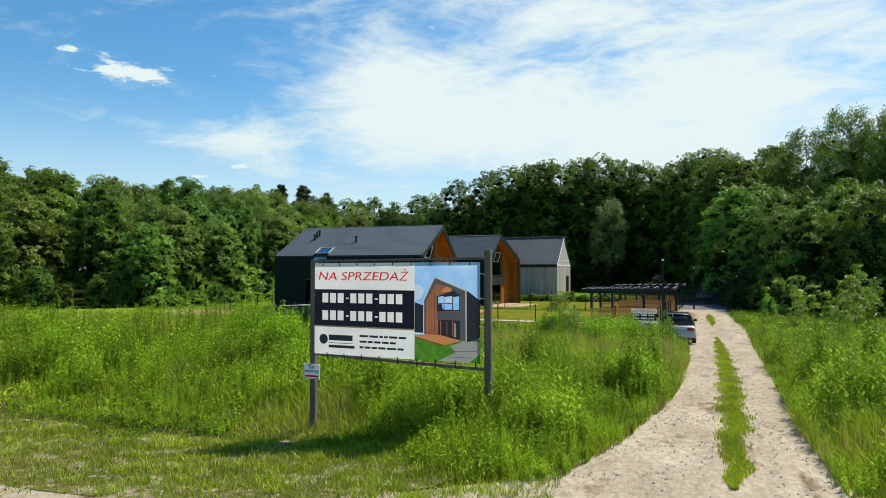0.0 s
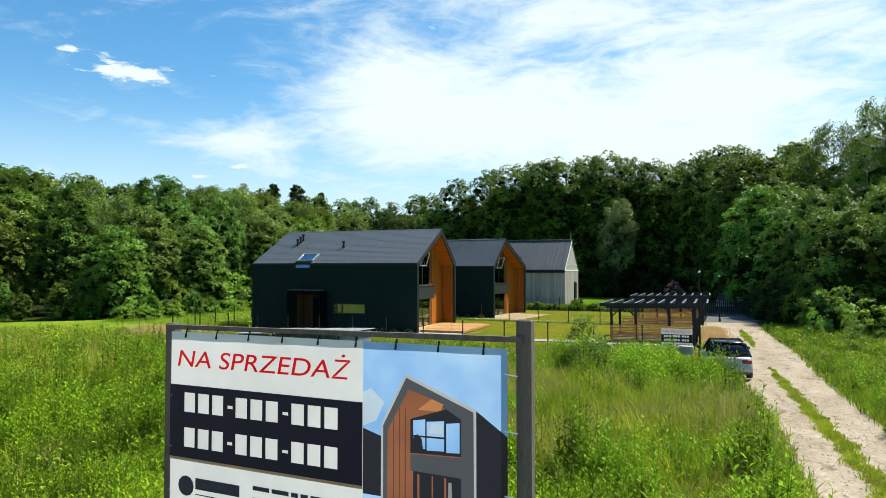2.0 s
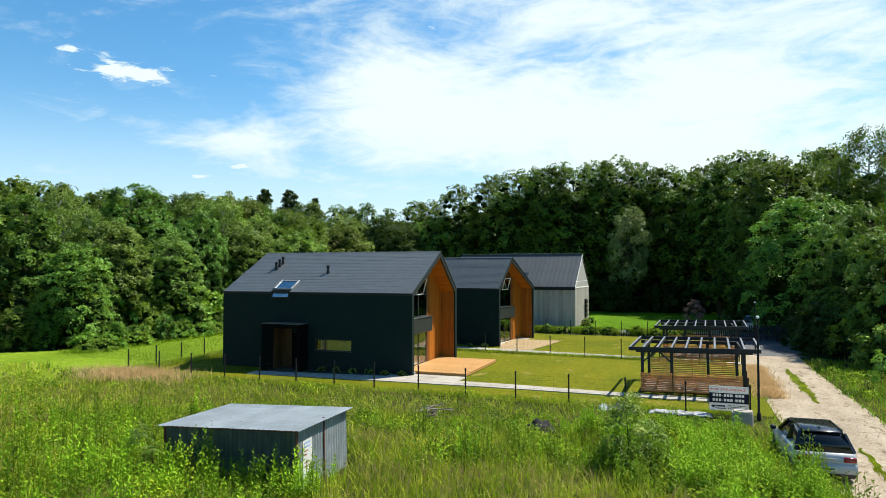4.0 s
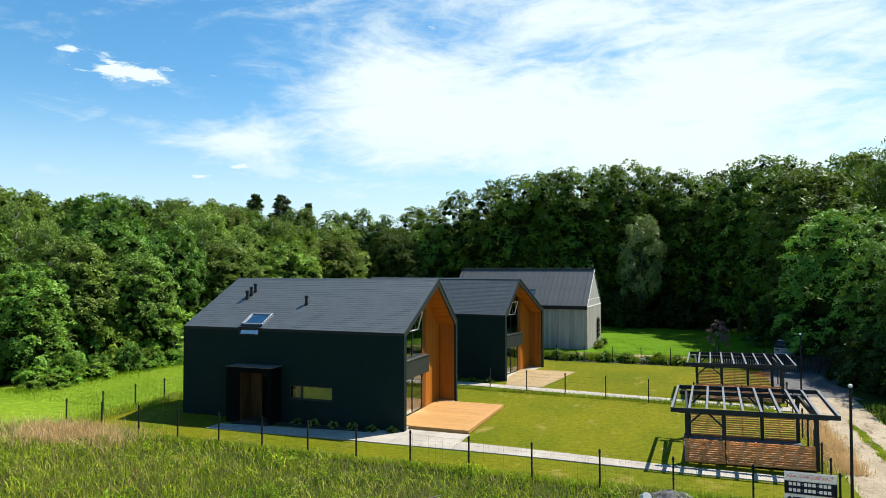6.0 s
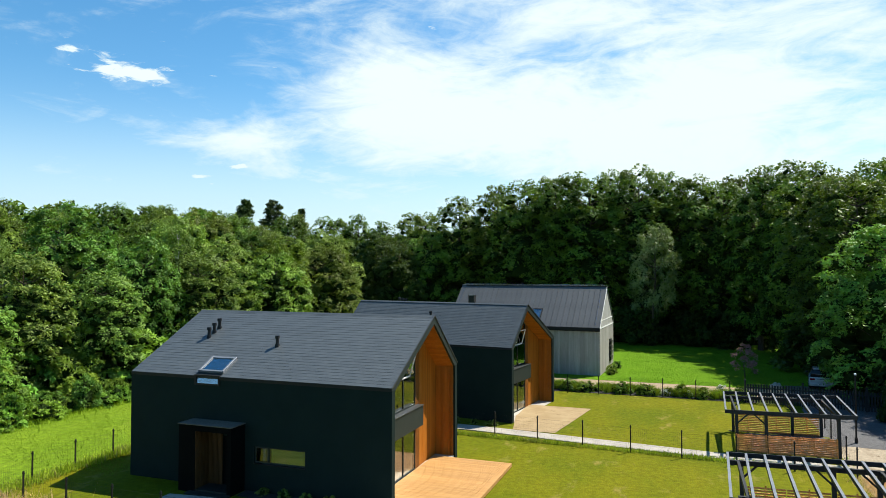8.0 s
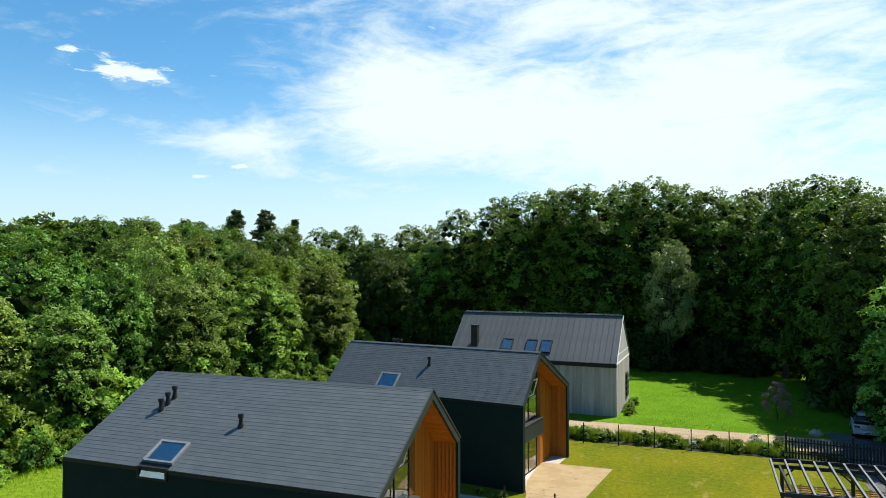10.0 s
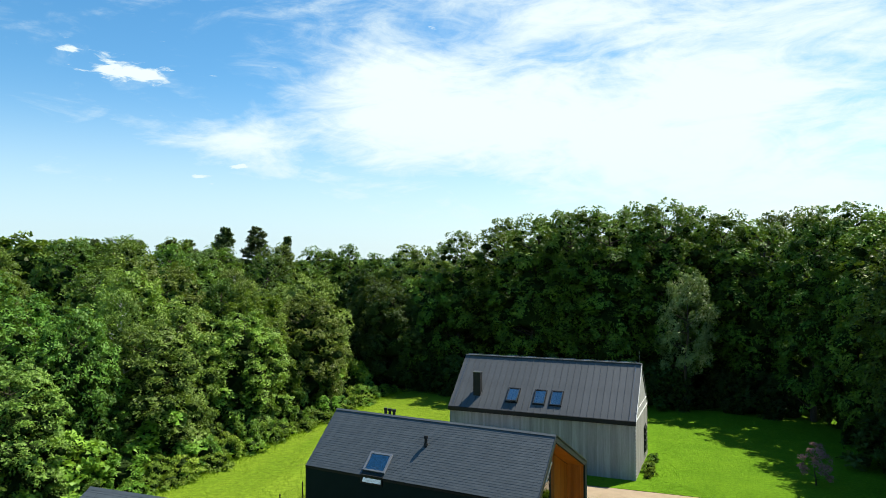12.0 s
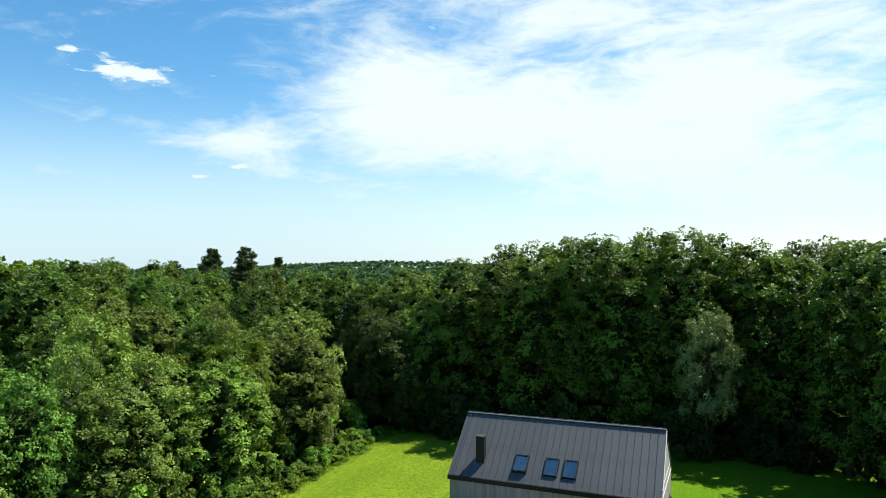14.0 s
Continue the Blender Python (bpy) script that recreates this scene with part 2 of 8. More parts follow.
M = {
    "soil": surface("soil", (0.0184, 0.0286, 0.00397), (0.0449, 0.0592, 0.00875), 0.5, 0.95, fine=14, bump=0.8, bump_size=0.06, spots=(0.25, 0.5, 0.7, (0.051, 0.0539, 0.0113)), spec=0.05, mid=(3.0, 0.3)),
    "lawn": surface("lawn", (0.0633, 0.0939, 0.00309), (0.149, 0.138, 0.0054), 0.24, 0.9, fine=22, fine_mix=0.45, bump=0.7, bump_size=0.05, spots=(0.8, 0.57, 0.74, (0.198, 0.165, 0.0386)), stretch=(1.0, 0.5, 1.0), spec=0.05, mid=(3.5, 0.22)),
    "far_lawn": surface("far_lawn", (0.0636, 0.143, 0.00363), (0.102, 0.203, 0.0074), 0.5, 0.9, fine=18, fine_mix=0.5, bump=0.7, bump_size=0.05, spots=(1.5, 0.62, 0.8, (0.0771, 0.116, 0.011)), spec=0.05, mid=(4.0, 0.25)),
    "field": surface("field", (0.082, 0.15, 0.007), (0.174, 0.251, 0.0175), 0.25, 0.9, fine=9, fine_mix=0.5, bump=0.8, bump_size=0.08, spots=(0.6, 0.58, 0.78, (0.149, 0.181, 0.0275)), stretch=(1.0, 0.35, 1.0), spec=0.05, mid=(2.5, 0.28)),
    "road": surface("road", (0.198, 0.16, 0.109), (0.381, 0.328, 0.251), 0.9, 0.95, fine=15, fine_mix=0.5, bump=0.7, bump_size=0.03, stretch=(1.0, 0.4, 1.0), spots=(1.6, 0.55, 0.68, (0.147, 0.108, 0.0709)), spec=0.05, mid=(6.0, 0.16)),
    "verge": surface("verge", (0.0539, 0.0652, 0.0102), (0.125, 0.121, 0.0312), 1.3, 0.95, fine=16, fine_mix=0.5, bump=0.9, bump_size=0.05, spots=(2.6, 0.50, 0.62, (0.238, 0.198, 0.136)), spec=0.05, mid=(7.0, 0.3)),
    "lush": foliage("lush", (0.0758, 0.143, 0.00535), (0.252, 0.345, 0.0223), 0.3, 0.8, gloss=0.08, per_object=0.0, dry=(0.30, 0.30, 0.06)),
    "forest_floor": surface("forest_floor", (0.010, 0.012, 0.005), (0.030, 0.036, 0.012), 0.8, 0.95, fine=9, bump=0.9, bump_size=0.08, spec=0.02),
    # Cedar slats of the porch, their colour darkened for the shade there.
    "shaded_slat": surface("shaded_slat", (0.060, 0.028, 0.010), (0.125, 0.060, 0.022), 1.2, 0.6, fine=18, bump=0.25, bump_size=0.003, stretch=(6, 6, 0.6), islands=0.2),
    "porch_black": surface("porch_black", (0.0025, 0.003, 0.003), (0.0035, 0.004, 0.004), 2, 0.8, fine=60, bump=0.1, bump_size=0.002, spec=0.05),
    "cinder": surface("cinder", (0.035, 0.036, 0.040), (0.17, 0.17, 0.175), 5, 0.95, fine=45, fine_mix=0.75, bump=1.0, bump_size=0.03),
    "gravel": surface("gravel", (0.245, 0.186, 0.117), (0.35, 0.274, 0.181), 1.2, 0.95, fine=35, fine_mix=0.55, bump=0.9, bump_size=0.02),
    "sand": surface("sand", (0.245, 0.175, 0.0875), (0.339, 0.257, 0.146), 1.0, 0.95, fine=30, bump=0.6, bump_size=0.02, spots=(1.6, 0.58, 0.72, (0.186, 0.128, 0.0642))),
    "concrete": surface("concrete", (0.262, 0.239, 0.204), (0.368, 0.341, 0.297), 1.2, 0.9, fine=50, bump=0.3, bump_size=0.004, spots=(2.5, 0.6, 0.8, (0.222, 0.204, 0.169)), spread=0.06),
    "mulch": surface("mulch", (0.012, 0.012, 0.012), (0.05, 0.05, 0.05), 6, 0.95, fine=50, fine_mix=0.6, bump=1.0, bump_size=0.03),
    "wall_dark": surface("wall_dark", (0.0066, 0.0158, 0.0142), (0.0094, 0.0208, 0.0185), 0.9, 0.8, fine=90, fine_mix=0.3, bump=0.25, bump_size=0.003, spec=0.12),
    "frame_dark": surface("frame_dark", (0.015, 0.022, 0.021), (0.022, 0.030, 0.028), 1.5, 0.55, fine=60, bump=0.1, bump_size=0.002, spec=0.3),
    "shingle": surface("shingle", (0.0514, 0.0618, 0.0665), (0.0805, 0.0923, 0.0972), 2.5, 0.45, fine=55, fine_mix=0.4, bump=0.35, bump_size=0.003, spread=0.07, spec=0.5),
    "metal_edge": surface("metal_edge", (0.0842, 0.0907, 0.094), (0.117, 0.123, 0.126), 2, 0.38, metal=0.7, bump=0.05),
    "black_metal": surface("black_metal", (0.011, 0.012, 0.013), (0.018, 0.019, 0.02), 3, 0.45, fine=60, bump=0.08, bump_size=0.002),
    "cedar": surface("cedar", (0.3, 0.0932, 0.00972), (0.445, 0.158, 0.019), 1.2, 0.5, fine=18, fine_mix=0.45, bump=0.25, bump_size=0.003, stretch=(6, 6, 0.6), spread=0.14),
    "cedar_slat": surface("cedar_slat", (0.20, 0.075, 0.016), (0.30, 0.12, 0.028), 1.2, 0.55, fine=18, bump=0.25, bump_size=0.003, stretch=(6, 6, 0.6), islands=0.2),
    "deck": surface("deck", (0.35, 0.181, 0.0583), (0.455, 0.262, 0.0988), 1.3, 0.6, fine=16, fine_mix=0.4, bump=0.3, bump_size=0.003, stretch=(0.6, 5, 5), spread=0.09),
    "slat_wood": surface("slat_wood", (0.50, 0.19, 0.055), (0.78, 0.35, 0.12), 1.5, 0.7, fine=20, bump=0.3, bump_size=0.003, stretch=(0.8, 6, 6), spread=0.25),
    "post_wood": surface("post_wood", (0.0723, 0.0638, 0.051), (0.17, 0.149, 0.119), 2.2, 0.85, fine=22, fine_mix=0.5, bump=0.6, bump_size=0.006, stretch=(5, 5, 0.5)),
    "grey_board": surface("grey_board", (0.236, 0.229, 0.213), (0.376, 0.363, 0.341), 0.8, 0.85, fine=14, fine_mix=0.45, bump=0.4, bump_size=0.004, stretch=(6, 6, 0.5), spread=0.17),
    "tan_felt": surface("tan_felt", (0.304, 0.255, 0.194), (0.377, 0.346, 0.292), 0.7, 0.8, fine=18, fine_mix=0.3, bump=0.2, bump_size=0.004, spots=(0.9, 0.56, 0.72, (0.207, 0.121, 0.0668)), spread=0.05),
    "seam_roof": surface("seam_roof", (0.0838, 0.0883, 0.0896), (0.115, 0.123, 0.127), 0.9, 0.48, metal=0.3, fine=30, bump=0.08, bump_size=0.003, spread=0.05),
    "white_paint": surface("white_paint", (0.66, 0.66, 0.65), (0.80, 0.80, 0.79), 3, 0.6, fine=40, bump=0.1),
    "pale_board": surface("pale_board", (0.316, 0.316, 0.304), (0.425, 0.425, 0.413), 1.5, 0.75, fine=20, bump=0.2, stretch=(4, 4, 0.6), spread=0.08),
    "pergola_top": surface("pergola_top", (0.146, 0.164, 0.188), (0.207, 0.224, 0.249), 2, 0.4, metal=0.2, fine=30, bump=0.05),
    "pergola": surface("pergola", (0.014, 0.017, 0.020), (0.028, 0.032, 0.036), 3, 0.6, fine=40, bump=0.2, bump_size=0.002),
    "zinc": surface("zinc", (0.344, 0.394, 0.426), (0.496, 0.552, 0.584), 1.4, 0.45, metal=0.25, fine=12, fine_mix=0.3, bump=0.1, spots=(2.2, 0.62, 0.74, (0.255, 0.262, 0.255)), spread=0.08),
    # Darker zinc for the shed walls turned from the sun: shade in the colour.
    "shaded_zinc": surface("shaded_zinc", (0.085, 0.115, 0.115), (0.15, 0.19, 0.185), 1.4, 0.5, metal=0.3, fine=12, fine_mix=0.3, bump=0.1, spots=(2.2, 0.62, 0.74, (0.09, 0.10, 0.09)), spread=0.15),
    "rust": surface("rust", (0.07, 0.03, 0.025), (0.13, 0.06, 0.04), 6, 0.8, fine=50, bump=0.4, bump_size=0.003),
    "banner_white": cloth("banner_white", (0.84, 0.83, 0.81), 0.40),
    "notice_white": surface("notice_white", (0.86, 0.85, 0.84), (0.90, 0.89, 0.88), 4, 0.35, fine=30, bump=0.03),
    "banner_navy": cloth("banner_navy", (0.014, 0.016, 0.055), 0.5),
    "banner_gold": cloth("banner_gold", (0.60, 0.47, 0.30), 0.5),
    "ink_red": cloth("ink_red", (0.96, 0.075, 0.095), 0.85),
    "ink_dark": surface("ink_dark", (0.03, 0.035, 0.05), (0.05, 0.055, 0.07), 4, 0.5, bump=0),
    "picture_sky": cloth("picture_sky", (0.16, 0.40, 0.80), 0.5, (0.48, 0.68, 0.92), 0.8),
    "picture_wood": cloth("picture_wood", (0.36, 0.13, 0.062), 0.4, (0.27, 0.09, 0.042)),
    "picture_deck": cloth("picture_deck", (0.62, 0.24, 0.085), 0.4),
    "picture_grey": cloth("picture_grey", (0.085, 0.092, 0.105), 0.4),
    "picture_dark": cloth("picture_dark", (0.016, 0.019, 0.03), 0.4),
    "picture_grass": cloth("picture_grass", (0.085, 0.25, 0.016), 0.4, (0.05, 0.17, 0.012), 9.0),
    "picture_cloud": cloth("picture_cloud", (0.60, 0.70, 0.82), 0.4),
    "picture_board": cloth("picture_board", (0.17, 0.055, 0.03), 0.4),
    "picture_pale": cloth("picture_pale", (0.55, 0.55, 0.55), 0.4),
    "picture_path": cloth("picture_path", (0.33, 0.32, 0.31), 0.4),
    "aac_block": surface("aac_block", (0.304, 0.285, 0.243), (0.389, 0.371, 0.328), 2.5, 0.9, fine=30, bump=0.3, spots=(3, 0.6, 0.75, (0.267, 0.243, 0.194)), spread=0.06),
    "tarp": surface("tarp", (0.518, 0.524, 0.531), (0.587, 0.587, 0.587), 3, 0.45, fine=9, bump=0.6, bump_size=0.03),
    "dry_wood": surface("dry_wood", (0.146, 0.121, 0.0907), (0.255, 0.224, 0.182), 4, 0.85, fine=30, bump=0.4, spread=0.2),
    "bark": surface("bark", (0.035, 0.028, 0.02), (0.10, 0.08, 0.06), 2.5, 0.95, fine=14, fine_mix=0.5, bump=0.9, bump_size=0.04, stretch=(3, 3, 0.6)),
    "birch_bark": surface("birch_bark", (0.35, 0.34, 0.32), (0.58, 0.57, 0.54), 2.5, 0.9, fine=10, bump=0.4, spots=(4, 0.58, 0.68, (0.05, 0.045, 0.04))),
    "car_white": surface("car_white", (0.377, 0.389, 0.401), (0.413, 0.425, 0.437), 1, 0.28, fine=30, bump=0, coat=0.8),
    "car_black": surface("car_black", (0.010, 0.011, 0.012), (0.016, 0.017, 0.018), 1, 0.25, bump=0, coat=0.6),
    "tyre": surface("tyre", (0.012, 0.012, 0.012), (0.028, 0.027, 0.026), 6, 0.9, bump=0.3),
    "rim": surface("rim", (0.30, 0.31, 0.32), (0.42, 0.43, 0.44), 6, 0.3, metal=0.8, bump=0),
    "chrome": surface("chrome", (0.55, 0.56, 0.57), (0.66, 0.67, 0.68), 6, 0.2, metal=1.0, bump=0),
    "tail_red": surface("tail_red", (0.20, 0.008, 0.01), (0.30, 0.012, 0.015), 20, 0.2, bump=0, coat=0.8),
    "pebble": surface("pebble", (0.22, 0.185, 0.135), (0.46, 0.41, 0.33), 3, 0.9, fine=25, bump=0.3, islands=0.3),
    "stone": surface("stone", (0.274, 0.243, 0.2), (0.389, 0.352, 0.304), 4, 0.9, fine=25, bump=0.6, bump_size=0.02),
    "room": surface("room", (0.30, 0.28, 0.25), (0.38, 0.36, 0.32), 1, 0.9, bump=0),
    # Yellow-green puts the meadow's reflection in the pane into the blind's colour.
    "blind": surface("blind", (0.36, 0.33, 0.08), (0.44, 0.40, 0.11), 3, 0.8, bump=0.1),
    "glass": glass("glass"),
    "car_glass": surface("car_glass", (0.006, 0.007, 0.008), (0.009, 0.010, 0.011), 1, 0.06, bump=0, coat=0.5),
    "sky_glass": glass("sky_glass", (0.62, 0.74, 0.88), ior=2.6),
    "leaf": foliage("leaf", (0.0269, 0.0635, 0.00695), (0.225, 0.406, 0.055), 0.22, 0.35, rough=0.5, gloss=0.18, per_object=0.34),
    # Darker copy of the leaves: the shade inside the wood is put into the colour.
    "leaf_shaded": foliage("leaf_shaded", (0.0084, 0.0202, 0.00337), (0.0527, 0.0954, 0.0158), 0.20, 0.35, rough=0.5, gloss=0.18, per_object=0.3),
    "leaf_wood": foliage("leaf_wood", (0.0139, 0.0285, 0.00298), (0.192, 0.312, 0.0336), 0.20, 0.35, rough=0.5, gloss=0.2, per_object=0.35),
    "leaf_bright": foliage("leaf_bright", (0.0667, 0.142, 0.00931), (0.263, 0.416, 0.0505), 0.32, 0.4, rough=0.5, gloss=0.18, per_object=0.34),
    "leaf_olive": foliage("leaf_olive", (0.052, 0.0895, 0.0114), (0.283, 0.396, 0.0708), 0.22, 0.4, rough=0.5, gloss=0.18, per_object=0.34),
    "leaf_silver": foliage("leaf_silver", (0.0885, 0.13, 0.0376), (0.274, 0.321, 0.108), 0.2, 0.4, rough=0.45, gloss=0.3),
    "needle": foliage("needle", (0.038, 0.062, 0.018), (0.115, 0.150, 0.045), 0.06, 0.5, gloss=0.08),
    "plum_leaf": foliage("plum_leaf", (0.154, 0.0666, 0.107), (0.452, 0.225, 0.294), 0.25, 2.0, gloss=0.1),
    # Lightened and bluish: the haze of the distance is mixed into this colour.
    "far_wood": foliage("far_wood", (0.026, 0.056, 0.026), (0.062, 0.108, 0.046), 0.05, 0.05, gloss=0.0, per_object=0.0),
    "grass": foliage("grass", (0.14, 0.227, 0.0112), (0.501, 0.609, 0.049), 0.28, 0.7, tip=(0.373, 0.292, 0.146), gloss=0.10, per_object=0.0, dry=(0.36, 0.29, 0.12)),
    "grass_seed": foliage("grass_seed", (0.194, 0.15, 0.0551), (0.425, 0.357, 0.151), 0.40, 0.5, gloss=0.05, glow=(0.42, 0.34, 0.14), per_object=0.0),
    "dry_grass": foliage("dry_grass", (0.46, 0.335, 0.14), (0.70, 0.53, 0.26), 0.4, 0.5, gloss=0.05, glow=(0.62, 0.50, 0.22), per_object=0.0),
    "weed": foliage("weed", (0.0616, 0.132, 0.00378), (0.34, 0.512, 0.0256), 0.22, 0.8, rough=0.62, gloss=0.05, per_object=0.0),
    "weed_dark": foliage("weed_dark", (0.0356, 0.0745, 0.00486), (0.13, 0.207, 0.0162), 0.25, 0.6, rough=0.62, gloss=0.05, per_object=0.0),
    # Colour of the crown cores: stands for the shade between the boughs.
    "crown_shade": surface("crown_shade", (0.010, 0.020, 0.005), (0.030, 0.052, 0.012), 1.2, 0.9, fine=7, fine_mix=0.6, bump=1.0, bump_size=0.12, spec=0.02),
    "field_blade": foliage("field_blade", (0.0918, 0.189, 0.0108), (0.178, 0.313, 0.0238), 0.25, 0.5, gloss=0.08, per_object=0.0),
    "flower": foliage("flower", (0.50, 0.52, 0.44), (0.70, 0.70, 0.64), 0.2, 1.0, per_object=0.0),
}

# ---------------------------------------------------------------- helpers for shapes


def box(bm, x0, x1, y0, y1, z0, z1):
    vs = [bm.verts.new(p) for p in ((x0, y0, z0), (x1, y0, z0), (x1, y1, z0), (x0, y1, z0), (x0, y0, z1), (x1, y0, z1), (x1, y1, z1), (x0, y1, z1))]
    for f in ((0, 3, 2, 1), (4, 5, 6, 7), (0, 1, 5, 4), (1, 2, 6, 5), (2, 3, 7, 6), (3, 0, 4, 7)):
        bm.faces.new([vs[i] for i in f])
    return vs


def boxes(*sizes, bevel=0.0):
    bm = bmesh.new()
    for s in sizes:
        box(bm, *s)
    if bevel:
        bmesh.ops.bevel(bm, geom=bm.edges[:], offset=bevel, segments=1, affect="EDGES", clamp_overlap=True)
    return bm


def prism(points, axis, a, b):
    """A closed outline, extruded along an axis from a to b. Outline points are the other two axes in order."""
    bm = bmesh.new()
    def at(p, v):
        return {"x": (v, p[0], p[1]), "y": (p[0], v, p[1]), "z": (p[0], p[1], v)}[axis]
    lo = [bm.verts.new(at(p, a)) for p in points]
    hi = [bm.verts.new(at(p, b)) for p in points]
    bm.faces.new(lo[::-1])
    bm.faces.new(hi)
    k = len(points)
    for i in range(k):
        bm.faces.new((lo[i], lo[(i + 1) % k], hi[(i + 1) % k], hi[i]))
    bmesh.ops.recalc_face_normals(bm, faces=bm.faces[:])
    return bm


def bar(bm, a, b, w, h=None):
    """A square bar from a to b."""
    a, b = Vector(a), Vector(b)
    h = h or w
    d = (b - a).normalized()
    up = Vector((0, 0, 1)) if abs(d.z) < 0.95 else Vector((0, 1, 0))
    s = d.cross(up).normalized() * w / 2
    u = s.cross(d).normalized() * h / 2
    vs = [bm.verts.new(p + i * s + j * u) for p in (a, b) for i, j in ((-1, -1), (1, -1), (1, 1), (-1, 1))]
    for f in ((0, 1, 2, 3), (7, 6, 5, 4), (0, 4, 5, 1), (1, 5, 6, 2), (2, 6, 7, 3), (3, 7, 4, 0)):
        bm.faces.new([vs[i] for i in f])


def tube(bm, a, b, r0, r1=None, sides=10, caps=True):
    a, b = Vector(a), Vector(b)
    r1 = r0 if r1 is None else r1
    d = (b - a).normalized()
    s = d.orthogonal().normalized()
    u = d.cross(s)
    rings = [[bm.verts.new(p + r * (math.cos(t) * s + math.sin(t) * u)) for t in [2 * math.pi * i / sides for i in range(sides)]] for p, r in ((a, r0), (b, r1))]
    for i in range(sides):
        j = (i + 1) % sides
        bm.faces.new((rings[0][i], rings[0][j], rings[1][j], rings[1][i]))
    if caps:
        bm.faces.new(rings[0][::-1])
        bm.faces.new(rings[1])


def mesh_of(name, bm, material, smooth=False):
    me = bpy.data.meshes.new(name)
    if smooth:
        for f in bm.faces:
            f.smooth = True
    bm.to_mesh(me)
    bm.free()
    me.materials.append(material)
    return me


def part(name, bm, material, parent, label="", smooth=False):
    ob = new(name, mesh_of(name, bm, material, smooth) if isinstance(bm, bmesh.types.BMesh) else bm)
    ob.parent = parent
    if label:
        ob["label"] = label
    return ob


def thing(name, label, category, m=None, group="", kind=""):
    ob = new(name)
    ob.empty_display_size = 0.2
    if m is not None:
        ob.matrix_basis = m
    return tagged(ob, label, category, group, kind)


def solid(name, bm, material, label="", category="", group="", kind="", smooth=False, m=None):
    ob = new(name, mesh_of(name, bm, material, smooth))
    if m is not None:
        ob.matrix_basis = m
    return tagged(ob, label, category, group, kind)


def wall_cells(bm, axis, u0, u1, z0, z1, d0, d1, holes):
    """A wall along an axis with rectangular holes (u0, u1, z0, z1), as solid blocks round them."""
    us = sorted({u0, u1, *[h[i] for h in holes for i in (0, 1)]})
    zs = sorted({z0, z1, *[h[i] for h in holes for i in (2, 3)]})
    seen = {}

    def vert(i, j, d):
        if (i, j, d) not in seen:
            seen[i, j, d] = bm.verts.new((us[i], d, zs[j]) if axis == "x" else (d, us[i], zs[j]))
        return seen[i, j, d]

    def full(i, j):
        if not (0 <= i < len(us) - 1 and 0 <= j < len(zs) - 1):
            return False
        cu, cz = (us[i] + us[i + 1]) / 2, (zs[j] + zs[j + 1]) / 2
        return not any(h[0] < cu < h[1] and h[2] < cz < h[3] for h in holes)

    for i in range(len(us) - 1):
        for j in range(len(zs) - 1):
            if not full(i, j):
                continue
            for d in (d0, d1):
                bm.faces.new([vert(i, j, d), vert(i + 1, j, d), vert(i + 1, j + 1, d), vert(i, j + 1, d)])
            for (p, q), (di, dj) in ((((i, j), (i + 1, j)), (0, -1)), (((i, j + 1), (i + 1, j + 1)), (0, 1)), (((i, j), (i, j + 1)), (-1, 0)), (((i + 1, j), (i + 1, j + 1)), (1, 0))):
                if not full(i + di, j + dj):
                    bm.faces.new([vert(*p, d0), vert(*q, d0), vert(*q, d1), vert(*p, d1)])
    bmesh.ops.recalc_face_normals(bm, faces=bm.faces[:])


def quads_mesh(name, verts, material, smooth=False):
    """A mesh from an array of faces with three or four corners each (n, k, 3)."""
    n, k = len(verts), verts.shape[1]
    me = bpy.data.meshes.new(name)
    me.vertices.add(k * n)
    me.vertices.foreach_set("co", np.ascontiguousarray(verts, dtype=np.float32).ravel())
    me.loops.add(k * n)
    me.loops.foreach_set("vertex_index", np.arange(k * n, dtype=np.int32))
    me.polygons.add(n)
    me.polygons.foreach_set("loop_start", np.arange(0, k * n, k, dtype=np.int32))
    me.update(calc_edges=True)
    me.materials.append(material)
    return me


def ground_z(x, y):
    """The lie of the land: it falls away behind the lane, and a little along the lane to the west."""
    y = np.asarray(y, dtype=float)
    s = np.clip((y - 10) / 30, 0, 1)
    u = np.clip((-2.5 - np.asarray(x, dtype=float)) / 6, 0, 1)
    v = np.clip((20 - y) / 8, 0, 1)
    return (1 - s * s * (3 - 2 * s)) - 0.40 * u * u * (3 - 2 * u) * v * v * (3 - 2 * v)


def sheet(name, x_of, ys, material, lift, label, kind="structure", cells=8, rough=0.0):
    """A piece of ground: at each y it reaches from x_of(y)[0] to x_of(y)[1]."""
    bm = bmesh.new()
    rows = []
    for y in ys:
        a, b = x_of(y)
        xs = [a + (b - a) * i / cells for i in range(cells + 1)]
        rows.append([bm.verts.new((x, y, float(ground_z(x, y)) + lift + rough * noise.noise(Vector((x * 0.9, y * 0.9, 3))))) for x in xs])
    for r0, r1 in zip(rows, rows[1:]):
        for i in range(cells):
            bm.faces.new((r0[i], r0[i + 1], r1[i + 1], r1[i]))
    return solid(name, bm, material, label, name.split("_")[0], kind=kind, smooth=True)


def span(a, b, step):
    k = max(1, int(round((b - a) / step)))
    return [a + (b - a) * i / k for i in range(k + 1)]

# ---------------------------------------------------------------- ground, road, paths


